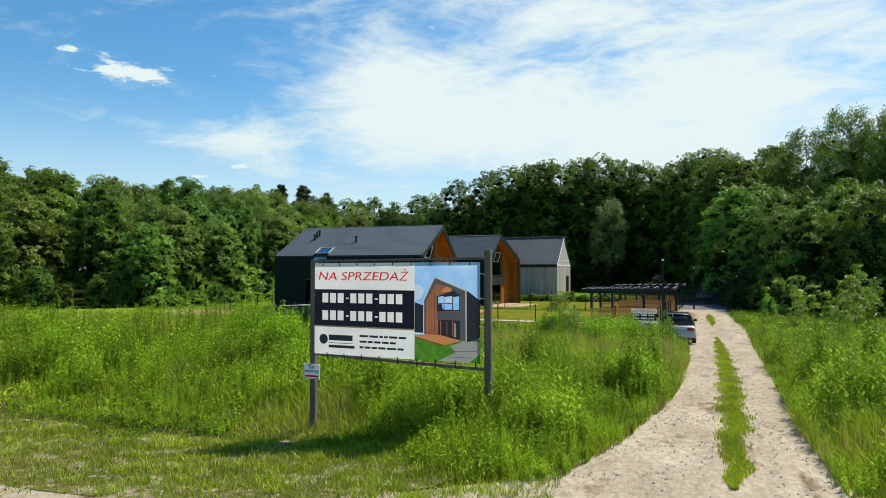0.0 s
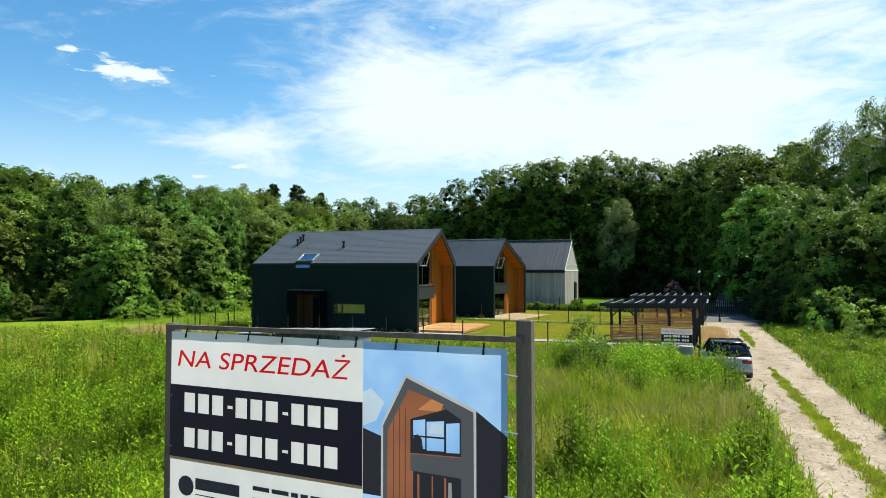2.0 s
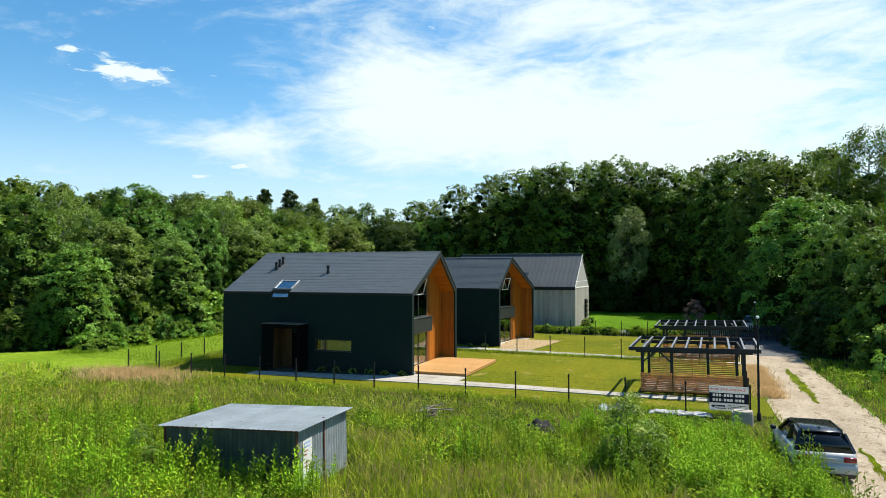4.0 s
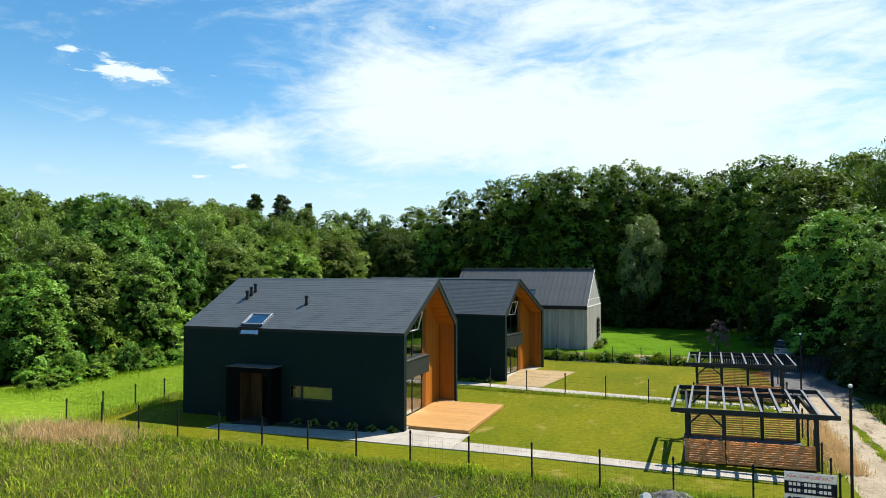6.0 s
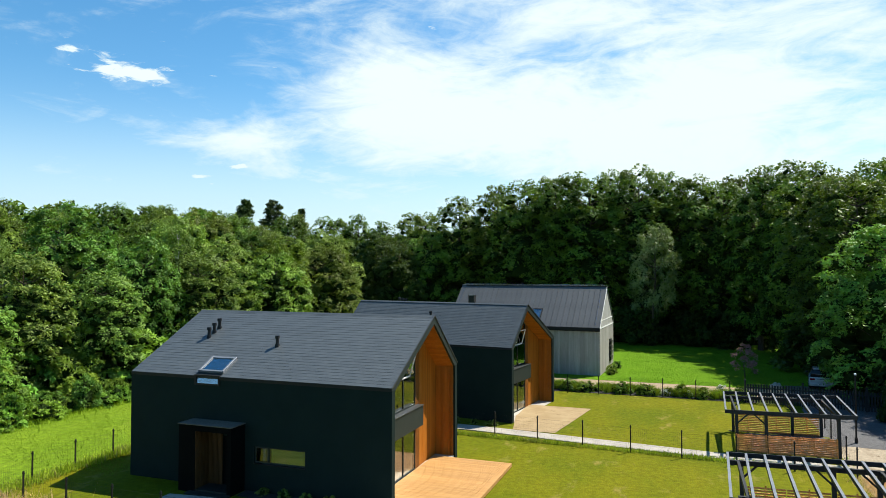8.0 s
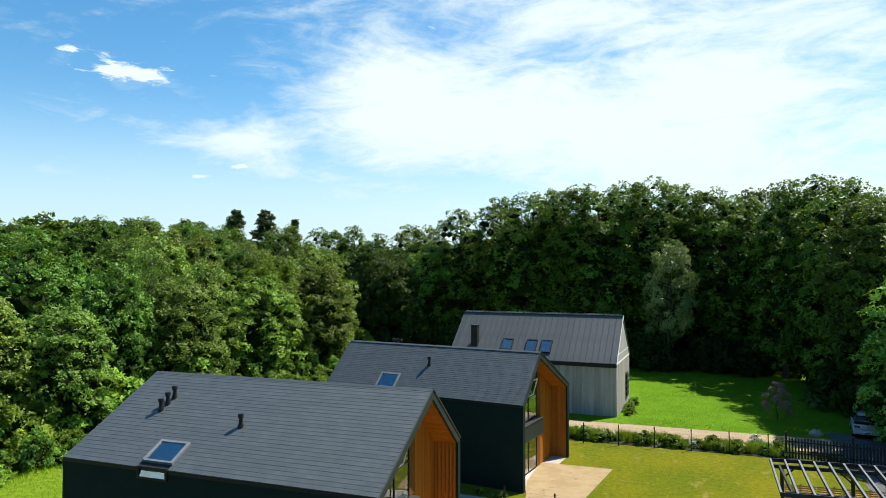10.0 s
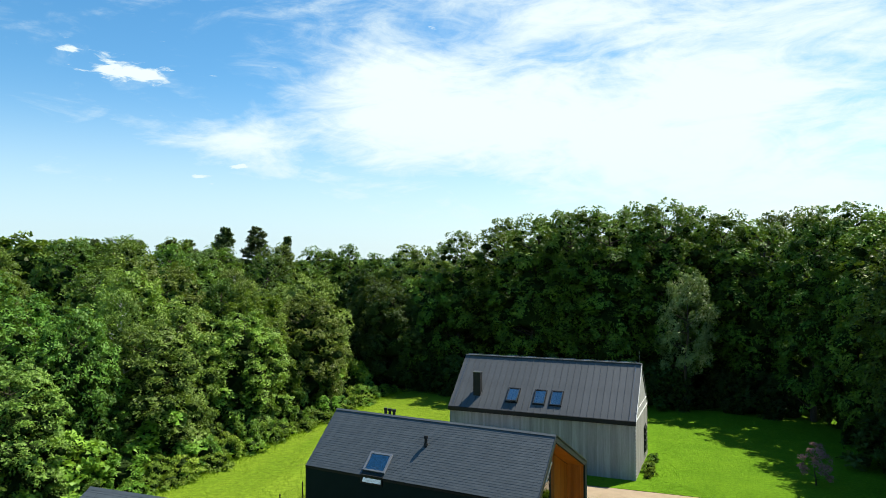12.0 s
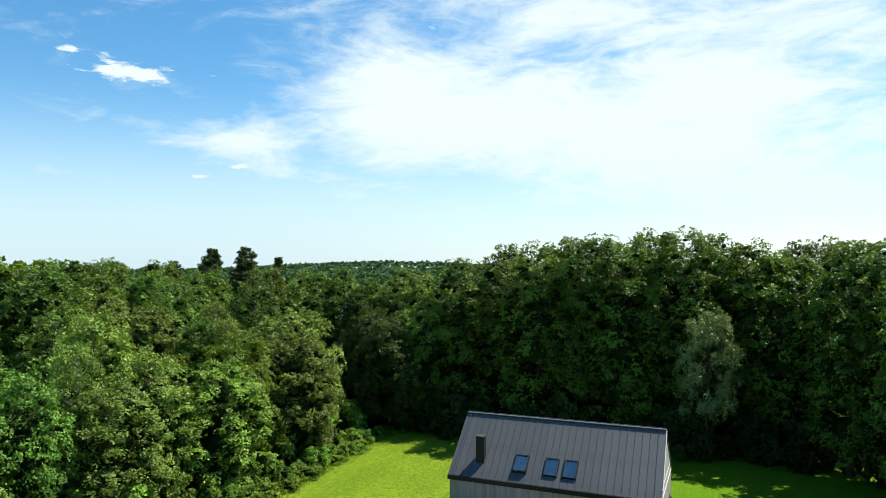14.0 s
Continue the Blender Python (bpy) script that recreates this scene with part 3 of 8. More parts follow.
def build_ground():
    bm = bmesh.new()
    ys = [-2600, -600, -120, -40, -15] + span(-8, 120, 1.0) + [140, 200, 400, 900, 2600]
    xs = [-2600, -900, -300, -130] + span(-90, -30, 6.0) + span(-28.5, 6, 1.5) + span(12, 60, 6.0) + [110, 300, 900, 2600]
    grid = [[bm.verts.new((x, y, float(ground_z(x, y)) - 0.02)) for x in xs] for y in ys]
    for r0, r1 in zip(grid, grid[1:]):
        for i in range(len(xs) - 1):
            bm.faces.new((r0[i], r0[i + 1], r1[i + 1], r1[i]))
    solid("ground", bm, M["soil"], "rough meadow soil with grass roots", "ground", kind="structure", smooth=True)


def road_left(y):
    return np.interp(y, [6.0, 7.2, 8.5, 10.5, 14, 17, 24, 30, 40, 56, 74, 80], [-6.0, -3.2, -1.5, -0.9, -0.35, -0.1, 0.1, 0.1, -0.3, -0.5, -0.6, -0.7])


def road_right(y):
    return np.interp(y, [6.0, 8, 9, 12, 15, 21, 31, 42, 56, 74, 80], [3.2, 2.0, 1.65, 1.6, 1.75, 2.05, 2.6, 3.1, 2.9, 3.1, 3.4])


def median(y):
    """The grassy strip between the wheel tracks: its two edges."""
    c = np.interp(y, [8.8, 12, 18, 30, 42, 56], [0.5, 0.69, 0.95, 1.3, 1.5, 1.6])
    w = np.interp(y, [8.6, 9.4, 12, 18, 26, 33, 36, 39, 46, 50, 54, 58], [0.0, 0.12, 0.22, 0.22, 0.2, 0.18, 0.08, 0.0, 0.0, 0.2, 0.22, 0.0])
    return c - w, c + w


build_ground()
sheet("road_track", lambda y: (float(road_left(y)) - 0.25, float(road_right(y)) + 0.25), span(6.0, 64.4, 0.4), M["road"], 0.012, "pale sandy gravel track with two wheel ruts", cells=14, rough=0.022)
sheet("road_lane", lambda y: (-120, 120), span(-9.0, 7.4, 0.8), M["road"], 0.012, "pale gravel lane crossing in front of the meadow", cells=480, rough=0.02)
sheet("verge_lane", lambda y: (-60.0, -2.9 - 0.8 * max(0.0, 7.9 - y) - 0.25 * math.sin(y * 3.7) - 0.2 * math.sin(y * 8.1)), span(6.8, 9.9, 0.15), M["verge"], 0.02, "worn patchy grass and bare sand beside the lane", cells=200, rough=0.02)
sheet("verge_lane_right", lambda y: (2.9 + 0.6 * max(0.0, 7.4 - y) + 0.25 * math.sin(y * 3.1), 60.0), span(6.1, 8.6, 0.15), M["verge"], 0.02, "worn grass and bare sand beside the lane", cells=60, rough=0.02)
# Track end in dark gravel, which stands for the trees' shade on it.
sheet("road_end", lambda y: (-0.85, 3.6 + 0.3 * math.sin(y * 1.7)) if y < 74 else (-0.7, 7.0), span(64.2, 84, 0.6), M["cinder"], 0.018, "gravel yard behind the picket fence, darkened for tree shade", cells=8)
sheet("lawn_near", lambda y: (-35.4, -0.6), span(42.7, 75.2, 0.7), M["lawn"], 0.012, "dry yellowish mown lawn", cells=30, rough=0.015)
sheet("lawn_far", lambda y: (-33.0, 5.2), span(81.6, 116, 1.5), M["far_lawn"], 0.012, "bright green mown lawn by the wood", cells=20, rough=0.015)
sheet("field_left", lambda y: (-48.5 - max(0.0, 50 - y) * 1.2, -35.4), span(36, 116, 1.5), M["field"], 0.008, "mown green field with pale wheel marks", cells=20, rough=0.02)
sheet("field_back", lambda y: (-35.4, -19.5) if y < 81.6 else (-35.4, -33.0), span(75.2, 116, 0.8), M["field"], 0.008, "mown green field behind the houses", cells=10, rough=0.02)
sheet("forest_floor", lambda y: (-140.0, -48.5 if y < 113 else 60.0), span(50, 170, 3.0), M["forest_floor"], 0.006, "very dark brown-green floor of the wood", cells=40, rough=0.05)
sheet("forest_floor_side", lambda y: (5.2 if y > 60 else 8.0, 60.0), span(54, 113, 3.0), M["forest_floor"], 0.02, "very dark brown-green floor of the wood beside the track", cells=20, rough=0.05)
sheet("gravel_drive", lambda y: (-19.5, -0.7), span(77.6, 81.5, 0.5), M["gravel"], 0.02, "pinkish gravel drive beside the flower bed", cells=24, rough=0.01)
sheet("bed_soil", lambda y: (-19.5, -3.5), span(75.3, 77.6, 0.4), M["mulch"], 0.02, "dark planted bed along the fence", cells=20, rough=0.03)
sheet("terrace_sand", lambda y: (max(-18.5, -17.9 - (y - 62.4) * 0.2), -15.3 + (y - 61.6) * 0.145), span(61.75, 69.2, 0.3), M["sand"], 0.04, "bare sand pad for a terrace", cells=8, rough=0.02)
sheet("mulch_bed", lambda y: (-25.85, -19.15), [46.55, 46.9, 47.3], M["mulch"], 0.03, "black mulch bed along the dark house", cells=20, rough=0.02)


def slabs(name, quads, label):
    """Concrete slabs on the lawn; each quad has four corners in plan."""
    root = thing(name, label, "path", kind="structure")
    for q in quads:
        bm = bmesh.new()
        lo = [bm.verts.new((x, y, 0.0)) for x, y in q]
        hi = [bm.verts.new((x, y, 0.055)) for x, y in q]
        bm.faces.new(hi)
        for i in range(4):
            j = (i + 1) % 4
            bm.faces.new((lo[i], lo[j], hi[j], hi[i]))
        part("slab", bm, M["concrete"], root)


def strip(x0, x1, lo, hi, step):
    """Slabs between two edge lines from x0 to x1, with narrow joints."""
    xs = span(x0, x1, step)
    return [((a + 0.006, lo(a)), (b - 0.006, lo(b)), (b - 0.006, hi(b)), (a + 0.006, hi(a))) for a, b in zip(xs, xs[1:])]


front_lo = lambda x: float(np.interp(x, [-29, -20.8, -12.5, -6.6, -1.5], [44.75, 45.1, 45.25, 45.1, 45.15]))
front_hi = lambda x: float(np.interp(x, [-29, -20.8, -12.5, -6.6, -1.5], [45.75, 46.7, 46.4, 45.95, 45.95]))
slabs("path_front", strip(-28.6, -20.4, front_lo, front_hi, 1.37) + strip(-20.4, -15.9, lambda x: front_lo(x), lambda x: 47.9, 1.5) + strip(-15.9, -1.6, front_lo, front_hi, 1.43),
      "pale concrete path beside the dark house")
mid_lo = lambda x: float(np.interp(x, [-30, -19.8, -15.2, -6.9, -1], [61.2, 60.75, 60.2, 59.4, 58.9]))
mid_hi = lambda x: float(np.interp(x, [-30, -19.8, -15.2, -6.9, -1], [62.3, 61.9, 61.4, 60.5, 60.0]))
slabs("path_middle", strip(-27.5, -18.9, mid_lo, mid_hi, 1.4) + strip(-18.9, -14.5, mid_lo, mid_hi, 1.45) + strip(-14.5, -0.8, mid_lo, mid_hi, 1.37),
      "pale concrete path between the two lawns")

# ---------------------------------------------------------------- the two dark houses

L, HE, HR, TH, REC = 13.24, 4.77, 7.31, 0.30, 1.02


def course_mesh(length, e, name="shingle"):
    """One slate-like shingle: lower edge proud of the course beneath."""
    bm = bmesh.new()
    t = 0.006
    vs = [bm.verts.new(p) for p in ((0, 0, 0.004), (length, 0, 0.004), (length, e, 0.0), (0, e, 0.0), (0, 0, 0.004 + t), (length, 0, 0.004 + t), (length, e, t * 0.4), (0, e, t * 0.4))]
    for f in ((0, 3, 2, 1), (4, 5, 6, 7), (0, 1, 5, 4), (1, 2, 6, 5), (2, 3, 7, 6), (3, 0, 4, 7)):
        bm.faces.new([vs[i] for i in f])
    me = mesh_of(name, bm, M["shingle"])
    return me


SHINGLES = {}


def shingle_roof(parent, rows, length, ry, gap):
    """Shingle pieces on the slope that faces the meadow; gap (x0, x1, v0, v1) is left free, v up the slope."""
    rng = random.Random(5)
    run = math.hypot(ry, HR - HE)
    slope = math.degrees(math.atan2(HR - HE, ry))
    ex = run / rows
    for r in range(rows):
        cuts = [-L + 0.25 + 0.9 * rng.random()]
        while cuts[-1] + length < -0.2:
            cuts.append(round(cuts[-1] + length, 2))
        pieces = list(zip([-L, *cuts], [*cuts, 0.0]))
        if r * ex < gap[3] - 0.05 and (r + 1) * ex > gap[2] + 0.05:
            kept = []
            for a, b in pieces:
                if b <= gap[0] or a >= gap[1]:
                    kept.append((a, b))
                else:
                    if a < gap[0] - 0.05:
                        kept.append((a, gap[0]))
                    if b > gap[1] + 0.05:
                        kept.append((gap[1], b))
            pieces = kept
        for a, b in pieces:
            size = round(b - a, 2)
            key = (size, round(ex, 3))
            if key not in SHINGLES:
                SHINGLES[key] = course_mesh(size - 0.006, ex + 0.03)
            ob = new("shingle", SHINGLES[key])
            ob.parent = parent
            ob.matrix_basis = pose(a, 0, HE + 0.004, slope) @ pose(0, r * ex, 0.001 + 0.003 * rng.random())


def framed_window(parent, name, plane, u0, u1, z0, z1, d, mullions=(), frame=0.06, mat_frame="frame_dark", depth=0.07, glass_mat="glass", label=""):
    """A window in a wall. plane 'y': spans x; plane 'x': spans y. d: where its middle stands."""
    def bx(a, b, c, e, lo, hi):
        return (a, b, lo, hi, c, e) if plane == "y" else (lo, hi, a, b, c, e)
    win = part(name, boxes(bx(u0, u1, z0, z0 + frame, d - depth / 2, d + depth / 2), bx(u0, u1, z1 - frame, z1, d - depth / 2, d + depth / 2),
                           bx(u0, u0 + frame, z0 + frame, z1 - frame, d - depth / 2, d + depth / 2), bx(u1 - frame, u1, z0 + frame, z1 - frame, d - depth / 2, d + depth / 2),
                           *[bx(m - frame / 2, m + frame / 2, z0 + frame, z1 - frame, d - depth / 2, d + depth / 2) for m in mullions]), M[mat_frame], parent, label)
    cuts = [u0, *mullions, u1]
    for a, b in zip(cuts, cuts[1:]):
        p = part("pane", boxes(bx(a + frame * 0.5, b - frame * 0.5, z0 + frame, z1 - frame, d - 0.008, d + 0.008)), M[glass_mat], win)
        p.visible_shadow = False
    return win


def dark_house(m, label, W, RY, pipes):
    h = thing("house", label, "house", m, group="dark gabled houses")
    slope = math.degrees(math.atan2(HR - HE, RY))

    def roof_z(y):
        return HE + (HR - HE) * (y / RY if y < RY else (W - y) / (W - RY))

    # long wall to the meadow, with the strip window, the entrance and the notch of the eave window
    win = (-6.46, -3.93, 1.22, 1.94)
    door = (-8.05, -7.25, 0.15, 2.25)
    notch = (-9.60, -8.25, 4.38, HE)
    bm = bmesh.new()
    wall_cells(bm, "x", -L, 0, 0, HE - 0.10, 0, TH, [win, door, (notch[0], notch[1], notch[2], HE - 0.10)])
    part("wall_front", bm, M["wall_dark"], h, "smooth dark green-black long wall")
    part("wall_back", boxes((-L, 0, W - TH, W, 0, HE - 0.10)), M["wall_dark"], h)
    gable = [(TH, 0), (W - TH, 0), (W - TH, HE - 0.22), (RY, HR - 0.36), (TH, HE - 0.22)]
    part("wall_end", prism(gable, "x", -L, -L + TH), M["wall_dark"], h)
    # roof: two thick slabs that end flush with the walls
    t = 0.34
    for name, sgn in (("roof_front", 0), ("roof_back", 1)):
        prof = [(0, HE), (RY, HR), (RY, HR - t), (TH, HE - t + 0.19), (TH, HE - 0.10), (0, HE - 0.10)]
        if sgn:
            prof = [(W, HE), (RY, HR), (RY, HR - t), (W - TH, HE - t + 0.19), (W - TH, HE - 0.10), (W, HE - 0.10)]
        bm = prism(prof, "x", -L, 0)
        part(name, bm, M["frame_dark"], h, "thick dark roof edge")
    front = next(c for c in h.children if c.name.startswith("roof_front"))
    shingle_roof(front, 27, 1.30, RY, (-9.60, -8.25, 0.0, 1.36))
    # the far slope, one joined layer of courses
    bm = bmesh.new()
    for r in range(17):
        ya, yb = [W - (W - RY) * q / 17 for q in (r, r + 1)]
        za, zb = [HE + (HR - HE) * q / 17 for q in (r, r + 1)]
        bm.faces.new([bm.verts.new(p) for p in ((-L, ya, za + 0.026), (0, ya, za + 0.026), (0, yb, zb + 0.006), (-L, yb, zb + 0.006))])
    part("far_courses", bm, M["shingle"], h)
    part("ridge_cap", prism([(RY - 0.11, HR - 0.035), (RY, HR + 0.045), (RY + 0.11, HR - 0.035), (RY, HR + 0.012)], "x", -L, 0.012), M["shingle"], h)
    bm = bmesh.new()
    for y0, z0, y1, z1 in ((-0.012, HE + 0.005, RY, HR + 0.035), (W + 0.012, HE + 0.005, RY, HR + 0.035)):
        bar(bm, (0.012, y0, z0), (0.012, y1, z1), 0.03, 0.05)
    part("verge_trim", bm, M["metal_edge"], h, "thin grey metal verge trim")
    part("eave_trim", boxes((-L, notch[0], -0.02, 0.0, HE - 0.13, HE - 0.005), (notch[1], 0, -0.02, 0.0, HE - 0.13, HE - 0.005)), M["black_metal"], h)
    # recessed gable: floor, glazing, spandrel, timber lining
    xb = -REC
    y_glass = 5.40
    fl = 0.16
    part("floor_slab", boxes((-L + TH, -0.06, TH, W - TH, 0.0, fl)), M["room"], h)
    part("upper_floor", boxes((-L + TH, xb - 0.12, TH, W - TH, 2.45, 2.72)), M["room"], h)
    part("partition", boxes((-6.2, -6.08, TH, W - TH, fl, 2.45), (-7.2, -7.08, TH, W - TH, 2.72, HE - 0.2)), M["room"], h)
    framed_window(h, "window_lower", "x", TH, y_glass - 0.55, fl, 2.20, xb - 0.02, mullions=(1.9, 3.45), frame=0.07)
    part("spandrel", boxes((xb - 0.12, xb + 0.34, TH, y_glass - 0.35, 2.20, 3.12), bevel=0.006), M["frame_dark"], h, "dark metal spandrel box")
    part("spandrel_cap", boxes((xb - 0.10, xb + 0.37, TH, y_glass - 0.33, 3.12, 3.155)), M["metal_edge"], h, "pale metal sill on the spandrel")
    # upper glazing follows the roof
    up = lambda y: roof_z(y) - 0.38
    fr = bmesh.new()
    bar(fr, (xb - 0.02, TH, 3.19), (xb - 0.02, y_glass - 0.55, 3.19), 0.07)
    uw = part("window_upper", fr, M["frame_dark"], h)
    for y in (TH + 0.03, 1.9, 3.45, y_glass - 0.58):
        fr = bmesh.new()
        bar(fr, (xb - 0.02, y, 3.225), (xb - 0.02, y, up(y) - 0.055), 0.07)
        part("mullion", fr, M["frame_dark"], uw)
    for y0, y1 in ((TH + 0.03, RY), (RY, y_glass - 0.55)):
        if y1 > y0 + 0.05:
            fr = bmesh.new()
            bar(fr, (xb - 0.02, y0, up(y0) - 0.02), (xb - 0.02, y1, up(y1) - 0.02), 0.07)
            part("top_frame", fr, M["frame_dark"], uw)
    fr = bmesh.new()
    bar(fr, (xb - 0.012, 1.94, 4.55), (xb - 0.012, y_glass - 0.62, 4.55), 0.06)
    part("transom", fr, M["frame_dark"], uw)
    for y0, y1 in ((TH + 0.07, 1.87), (1.94, 3.42), (3.49, y_glass - 0.62)):
        ys = [y0, *([RY] if y0 < RY < y1 else []), y1]
        pts = [(y0, 3.24)] + [(y1, 3.24)] + [(y, up(y) - 0.06) for y in reversed(ys)]
        p = part("pane", prism(pts, "x", xb - 0.03, xb - 0.016), M["glass"], uw)
        p.visible_shadow = False
    # a sash standing ajar, with a pale edge
    sash = bmesh.new()
    a, b, c, d = (xb + 0.03, 3.0, 4.60), (xb + 0.30, 3.0, 5.55), (xb + 0.30, 4.15, 5.55), (xb + 0.03, 4.15, 4.60)
    for p, q in ((a, b), (b, c), (c, d), (d, a)):
        bar(sash, p, q, 0.055)
    part("tilted_sash", sash, M["white_paint"], uw, "pale tilted window sash")
    # timber: wide boards on the back wall
    bd = part("timber_wall", prism([(y_glass - 0.55, fl), (W - TH, fl), (W - TH, HE - 0.15), (y_glass - 0.55, up(y_glass - 0.55))], "x", xb - 0.16, xb - 0.05), M["frame_dark"], h)
    y = y_glass
    while y < W - TH - 0.02:
        w = min(0.142, W - TH - y)
        part("board", prism([(y + 0.004, fl), (y + w - 0.004, fl), (y + w - 0.004, up(y + w)), (y + 0.004, up(y))], "x", xb - 0.05, xb - 0.02), M["cedar"], bd)
        y += 0.146
    for k in range(9):
        y = y_glass - 0.53 + k * 0.059
        for z0, z1 in ((fl, 2.20), (3.155, up(y))):
            part("slat", boxes((xb - 0.05, xb + 0.01, y, y + 0.034, z0, z1)), M["cedar_slat"], bd)
    # slats on the far reveal and the underside of the roof
    rv = part("reveal_lining", boxes((xb, -0.10, W - TH - 0.012, W - TH - 0.002, fl, HE - 0.16)), M["cedar_slat"], h)
    for k in range(15):
        x = xb + 0.01 + k * 0.0605
        part("slat", boxes((x, x + 0.04, W - TH - 0.045, W - TH - 0.012, fl, HE - 0.165)), M["cedar"], rv)
    sf = part("soffit", boxes((xb, xb + 0.02, RY - 0.02, RY + 0.02, HR - 0.42, HR - 0.38)), M["cedar"], h)
    for half in (RY, W - RY):
        for k in range(26):
            y0 = TH + 0.02 + k * (half - TH - 0.04) / 26
            y1 = y0 + (half - TH - 0.04) / 26 * 0.86
            z0, z1 = [HE - 0.15 + (yy - TH) / (half - TH) * (HR - HE - 0.19) - 0.012 for yy in (y0, y1)]
            pr = [(y0, z0), (y1, z1), (y1, z1 - 0.03), (y0, z0 - 0.03)]
            if half != RY:
                pr = [(W - u, v) for u, v in pr]
            part("soffit_slat", prism(pr, "x", xb - 0.02, -0.10), M["cedar"], sf)
    nr = part("near_lining", boxes((xb, -0.10, TH + 0.002, TH + 0.012, fl, HE - 0.24)), M["frame_dark"], h)
    for k in range(15):
        x = xb + 0.01 + k * 0.0605
        part("slat", boxes((x, x + 0.04, TH + 0.012, TH + 0.045, fl, HE - 0.26)), M["cedar"], nr)
    part("wall_lamp", boxes((-0.60, -0.52, W - TH - 0.10, W - TH - 0.046, 2.35, 2.55), bevel=0.01), M["cedar"], h)
    # strip window with a sill and a blind coloured like the meadow's reflection
    wf = framed_window(h, "window_strip", "y", win[0], win[1], win[2], win[3], 0.10, mullions=(win[0] + 0.70,), frame=0.06)
    part("sash_edge", boxes((win[0] + 0.06, win[0] + 0.66, 0.055, 0.065, win[2] + 0.06, win[2] + 0.085), (win[0] + 0.06, win[0] + 0.66, 0.055, 0.065, win[3] - 0.085, win[3] - 0.06),
                            (win[0] + 0.06, win[0] + 0.085, 0.055, 0.065, win[2] + 0.085, win[3] - 0.085), (win[0] + 0.635, win[0] + 0.66, 0.055, 0.065, win[2] + 0.085, win[3] - 0.085)), M["metal_edge"], wf)
    part("blind", boxes((win[0] + 0.78, win[1] - 0.06, 0.16, 0.17, win[2] + 0.05, win[3] - 0.05)), M["blind"], wf, "roller blind coloured like the reflected meadow")
    part("sill", boxes((win[0] - 0.03, win[1] + 0.03, -0.05, 0.06, win[2] - 0.03, win[2])), M["black_metal"], wf)
    # eave window: a pane in the roof and one in the wall below it
    v0, v1 = 0.26, 1.36
    ew = part("eave_window", boxes((notch[0], notch[0] + 0.09, -0.06, TH, notch[2], HE + 0.06), (notch[1] - 0.09, notch[1], -0.06, TH, notch[2], HE + 0.06),
                                   (notch[0] + 0.09, notch[1] - 0.09, -0.06, TH, notch[2], notch[2] + 0.08), (notch[0] + 0.09, notch[1] - 0.09, -0.06, TH, HE - 0.02, HE + 0.06)), M["black_metal"], h)
    lower = part("pane", boxes((notch[0] + 0.09, notch[1] - 0.09, -0.008, 0.008, 0.0, 0.36)), M["sky_glass"], ew)
    lower.matrix_basis = pose(0, -0.035, notch[2] + 0.075, -13)
    tilt = pose(0, 0, HE + 0.004, slope)
    for x0, x1, a, b, zz in ((notch[0], notch[0] + 0.10, v0, v1, 0.11), (notch[1] - 0.10, notch[1], v0, v1, 0.11), (notch[0] + 0.1, notch[1] - 0.1, v0, v0 + 0.09, 0.10), (notch[0] + 0.1, notch[1] - 0.1, v1 - 0.11, v1, 0.10)):
        o = part("kerb", boxes((x0, x1, a, b, -0.02, zz), bevel=0.006), M["pergola_top"], ew, "pale grey metal flashing")
        o.matrix_basis = tilt
    o = part("roof_pane", boxes((notch[0] + 0.1, notch[1] - 0.1, v0 + 0.09, v1 - 0.11, 0.045, 0.062)), M["sky_glass"], ew, "sky-reflecting roof window pane")
    o.matrix_basis = tilt
    o = part("shaft", boxes((notch[0] + 0.1, notch[1] - 0.1, v0 + 0.09, v1 - 0.11, -0.3, -0.28)), M["room"], ew)
    o.matrix_basis = tilt
    # flue and vent pipes
    for x, y in pipes:
        bm = bmesh.new()
        z = roof_z(y)
        tube(bm, (x, y, z - 0.1), (x, y, z + 0.36), 0.085, 0.075, 12)
        tube(bm, (x, y, z + 0.36), (x, y, z + 0.50), 0.115, 0.105, 12)
        tube(bm, (x, y, z - 0.06), (x, y, z + 0.12), 0.13, 0.10, 12)
        part("vent_pipe", bm, M["black_metal"], h)
    # entrance porch
    px0, px1, pd = -9.63, -6.93, 0.95
    pr = part("porch", boxes((px0, px0 + 0.85, -pd, -0.002, 0.0, 2.60), (px1 - 0.20, px1, -pd, -0.002, 0.0, 2.60), (px0, px1, -pd, -0.002, 2.60, 2.85)), M["porch_black"], h, "black entrance porch box")
    part("porch_top", prism([(px0 - 0.03, -pd - 0.04), (px1 + 0.03, -pd - 0.04), (px1 + 0.03, -0.004), (px0 - 0.03, -0.004)], "z", 2.85, 2.885), M["post_wood"], pr, "pale weathered porch top")
    part("step", boxes((px0 + 0.85, px1 - 0.20, -pd + 0.02, -0.004, 0.0, 0.14)), M["frame_dark"], pr)
    part("lower_step", boxes((px0 + 0.6, px1, -pd - 0.35, -pd + 0.02, 0.0, 0.075)), M["frame_dark"], pr)
    for k in range(11):
        x = px0 + 0.86 + k * 0.066
        part("slat", boxes((x, x + 0.045, -0.05, -0.012, 0.14, 2.60)), M["shaded_slat"], pr)
    for k in range(2):
        x = -7.22 + k * 0.066
        part("slat", boxes((x, x + 0.045, -0.05, -0.012, 0.14, 2.60)), M["shaded_slat"], pr)
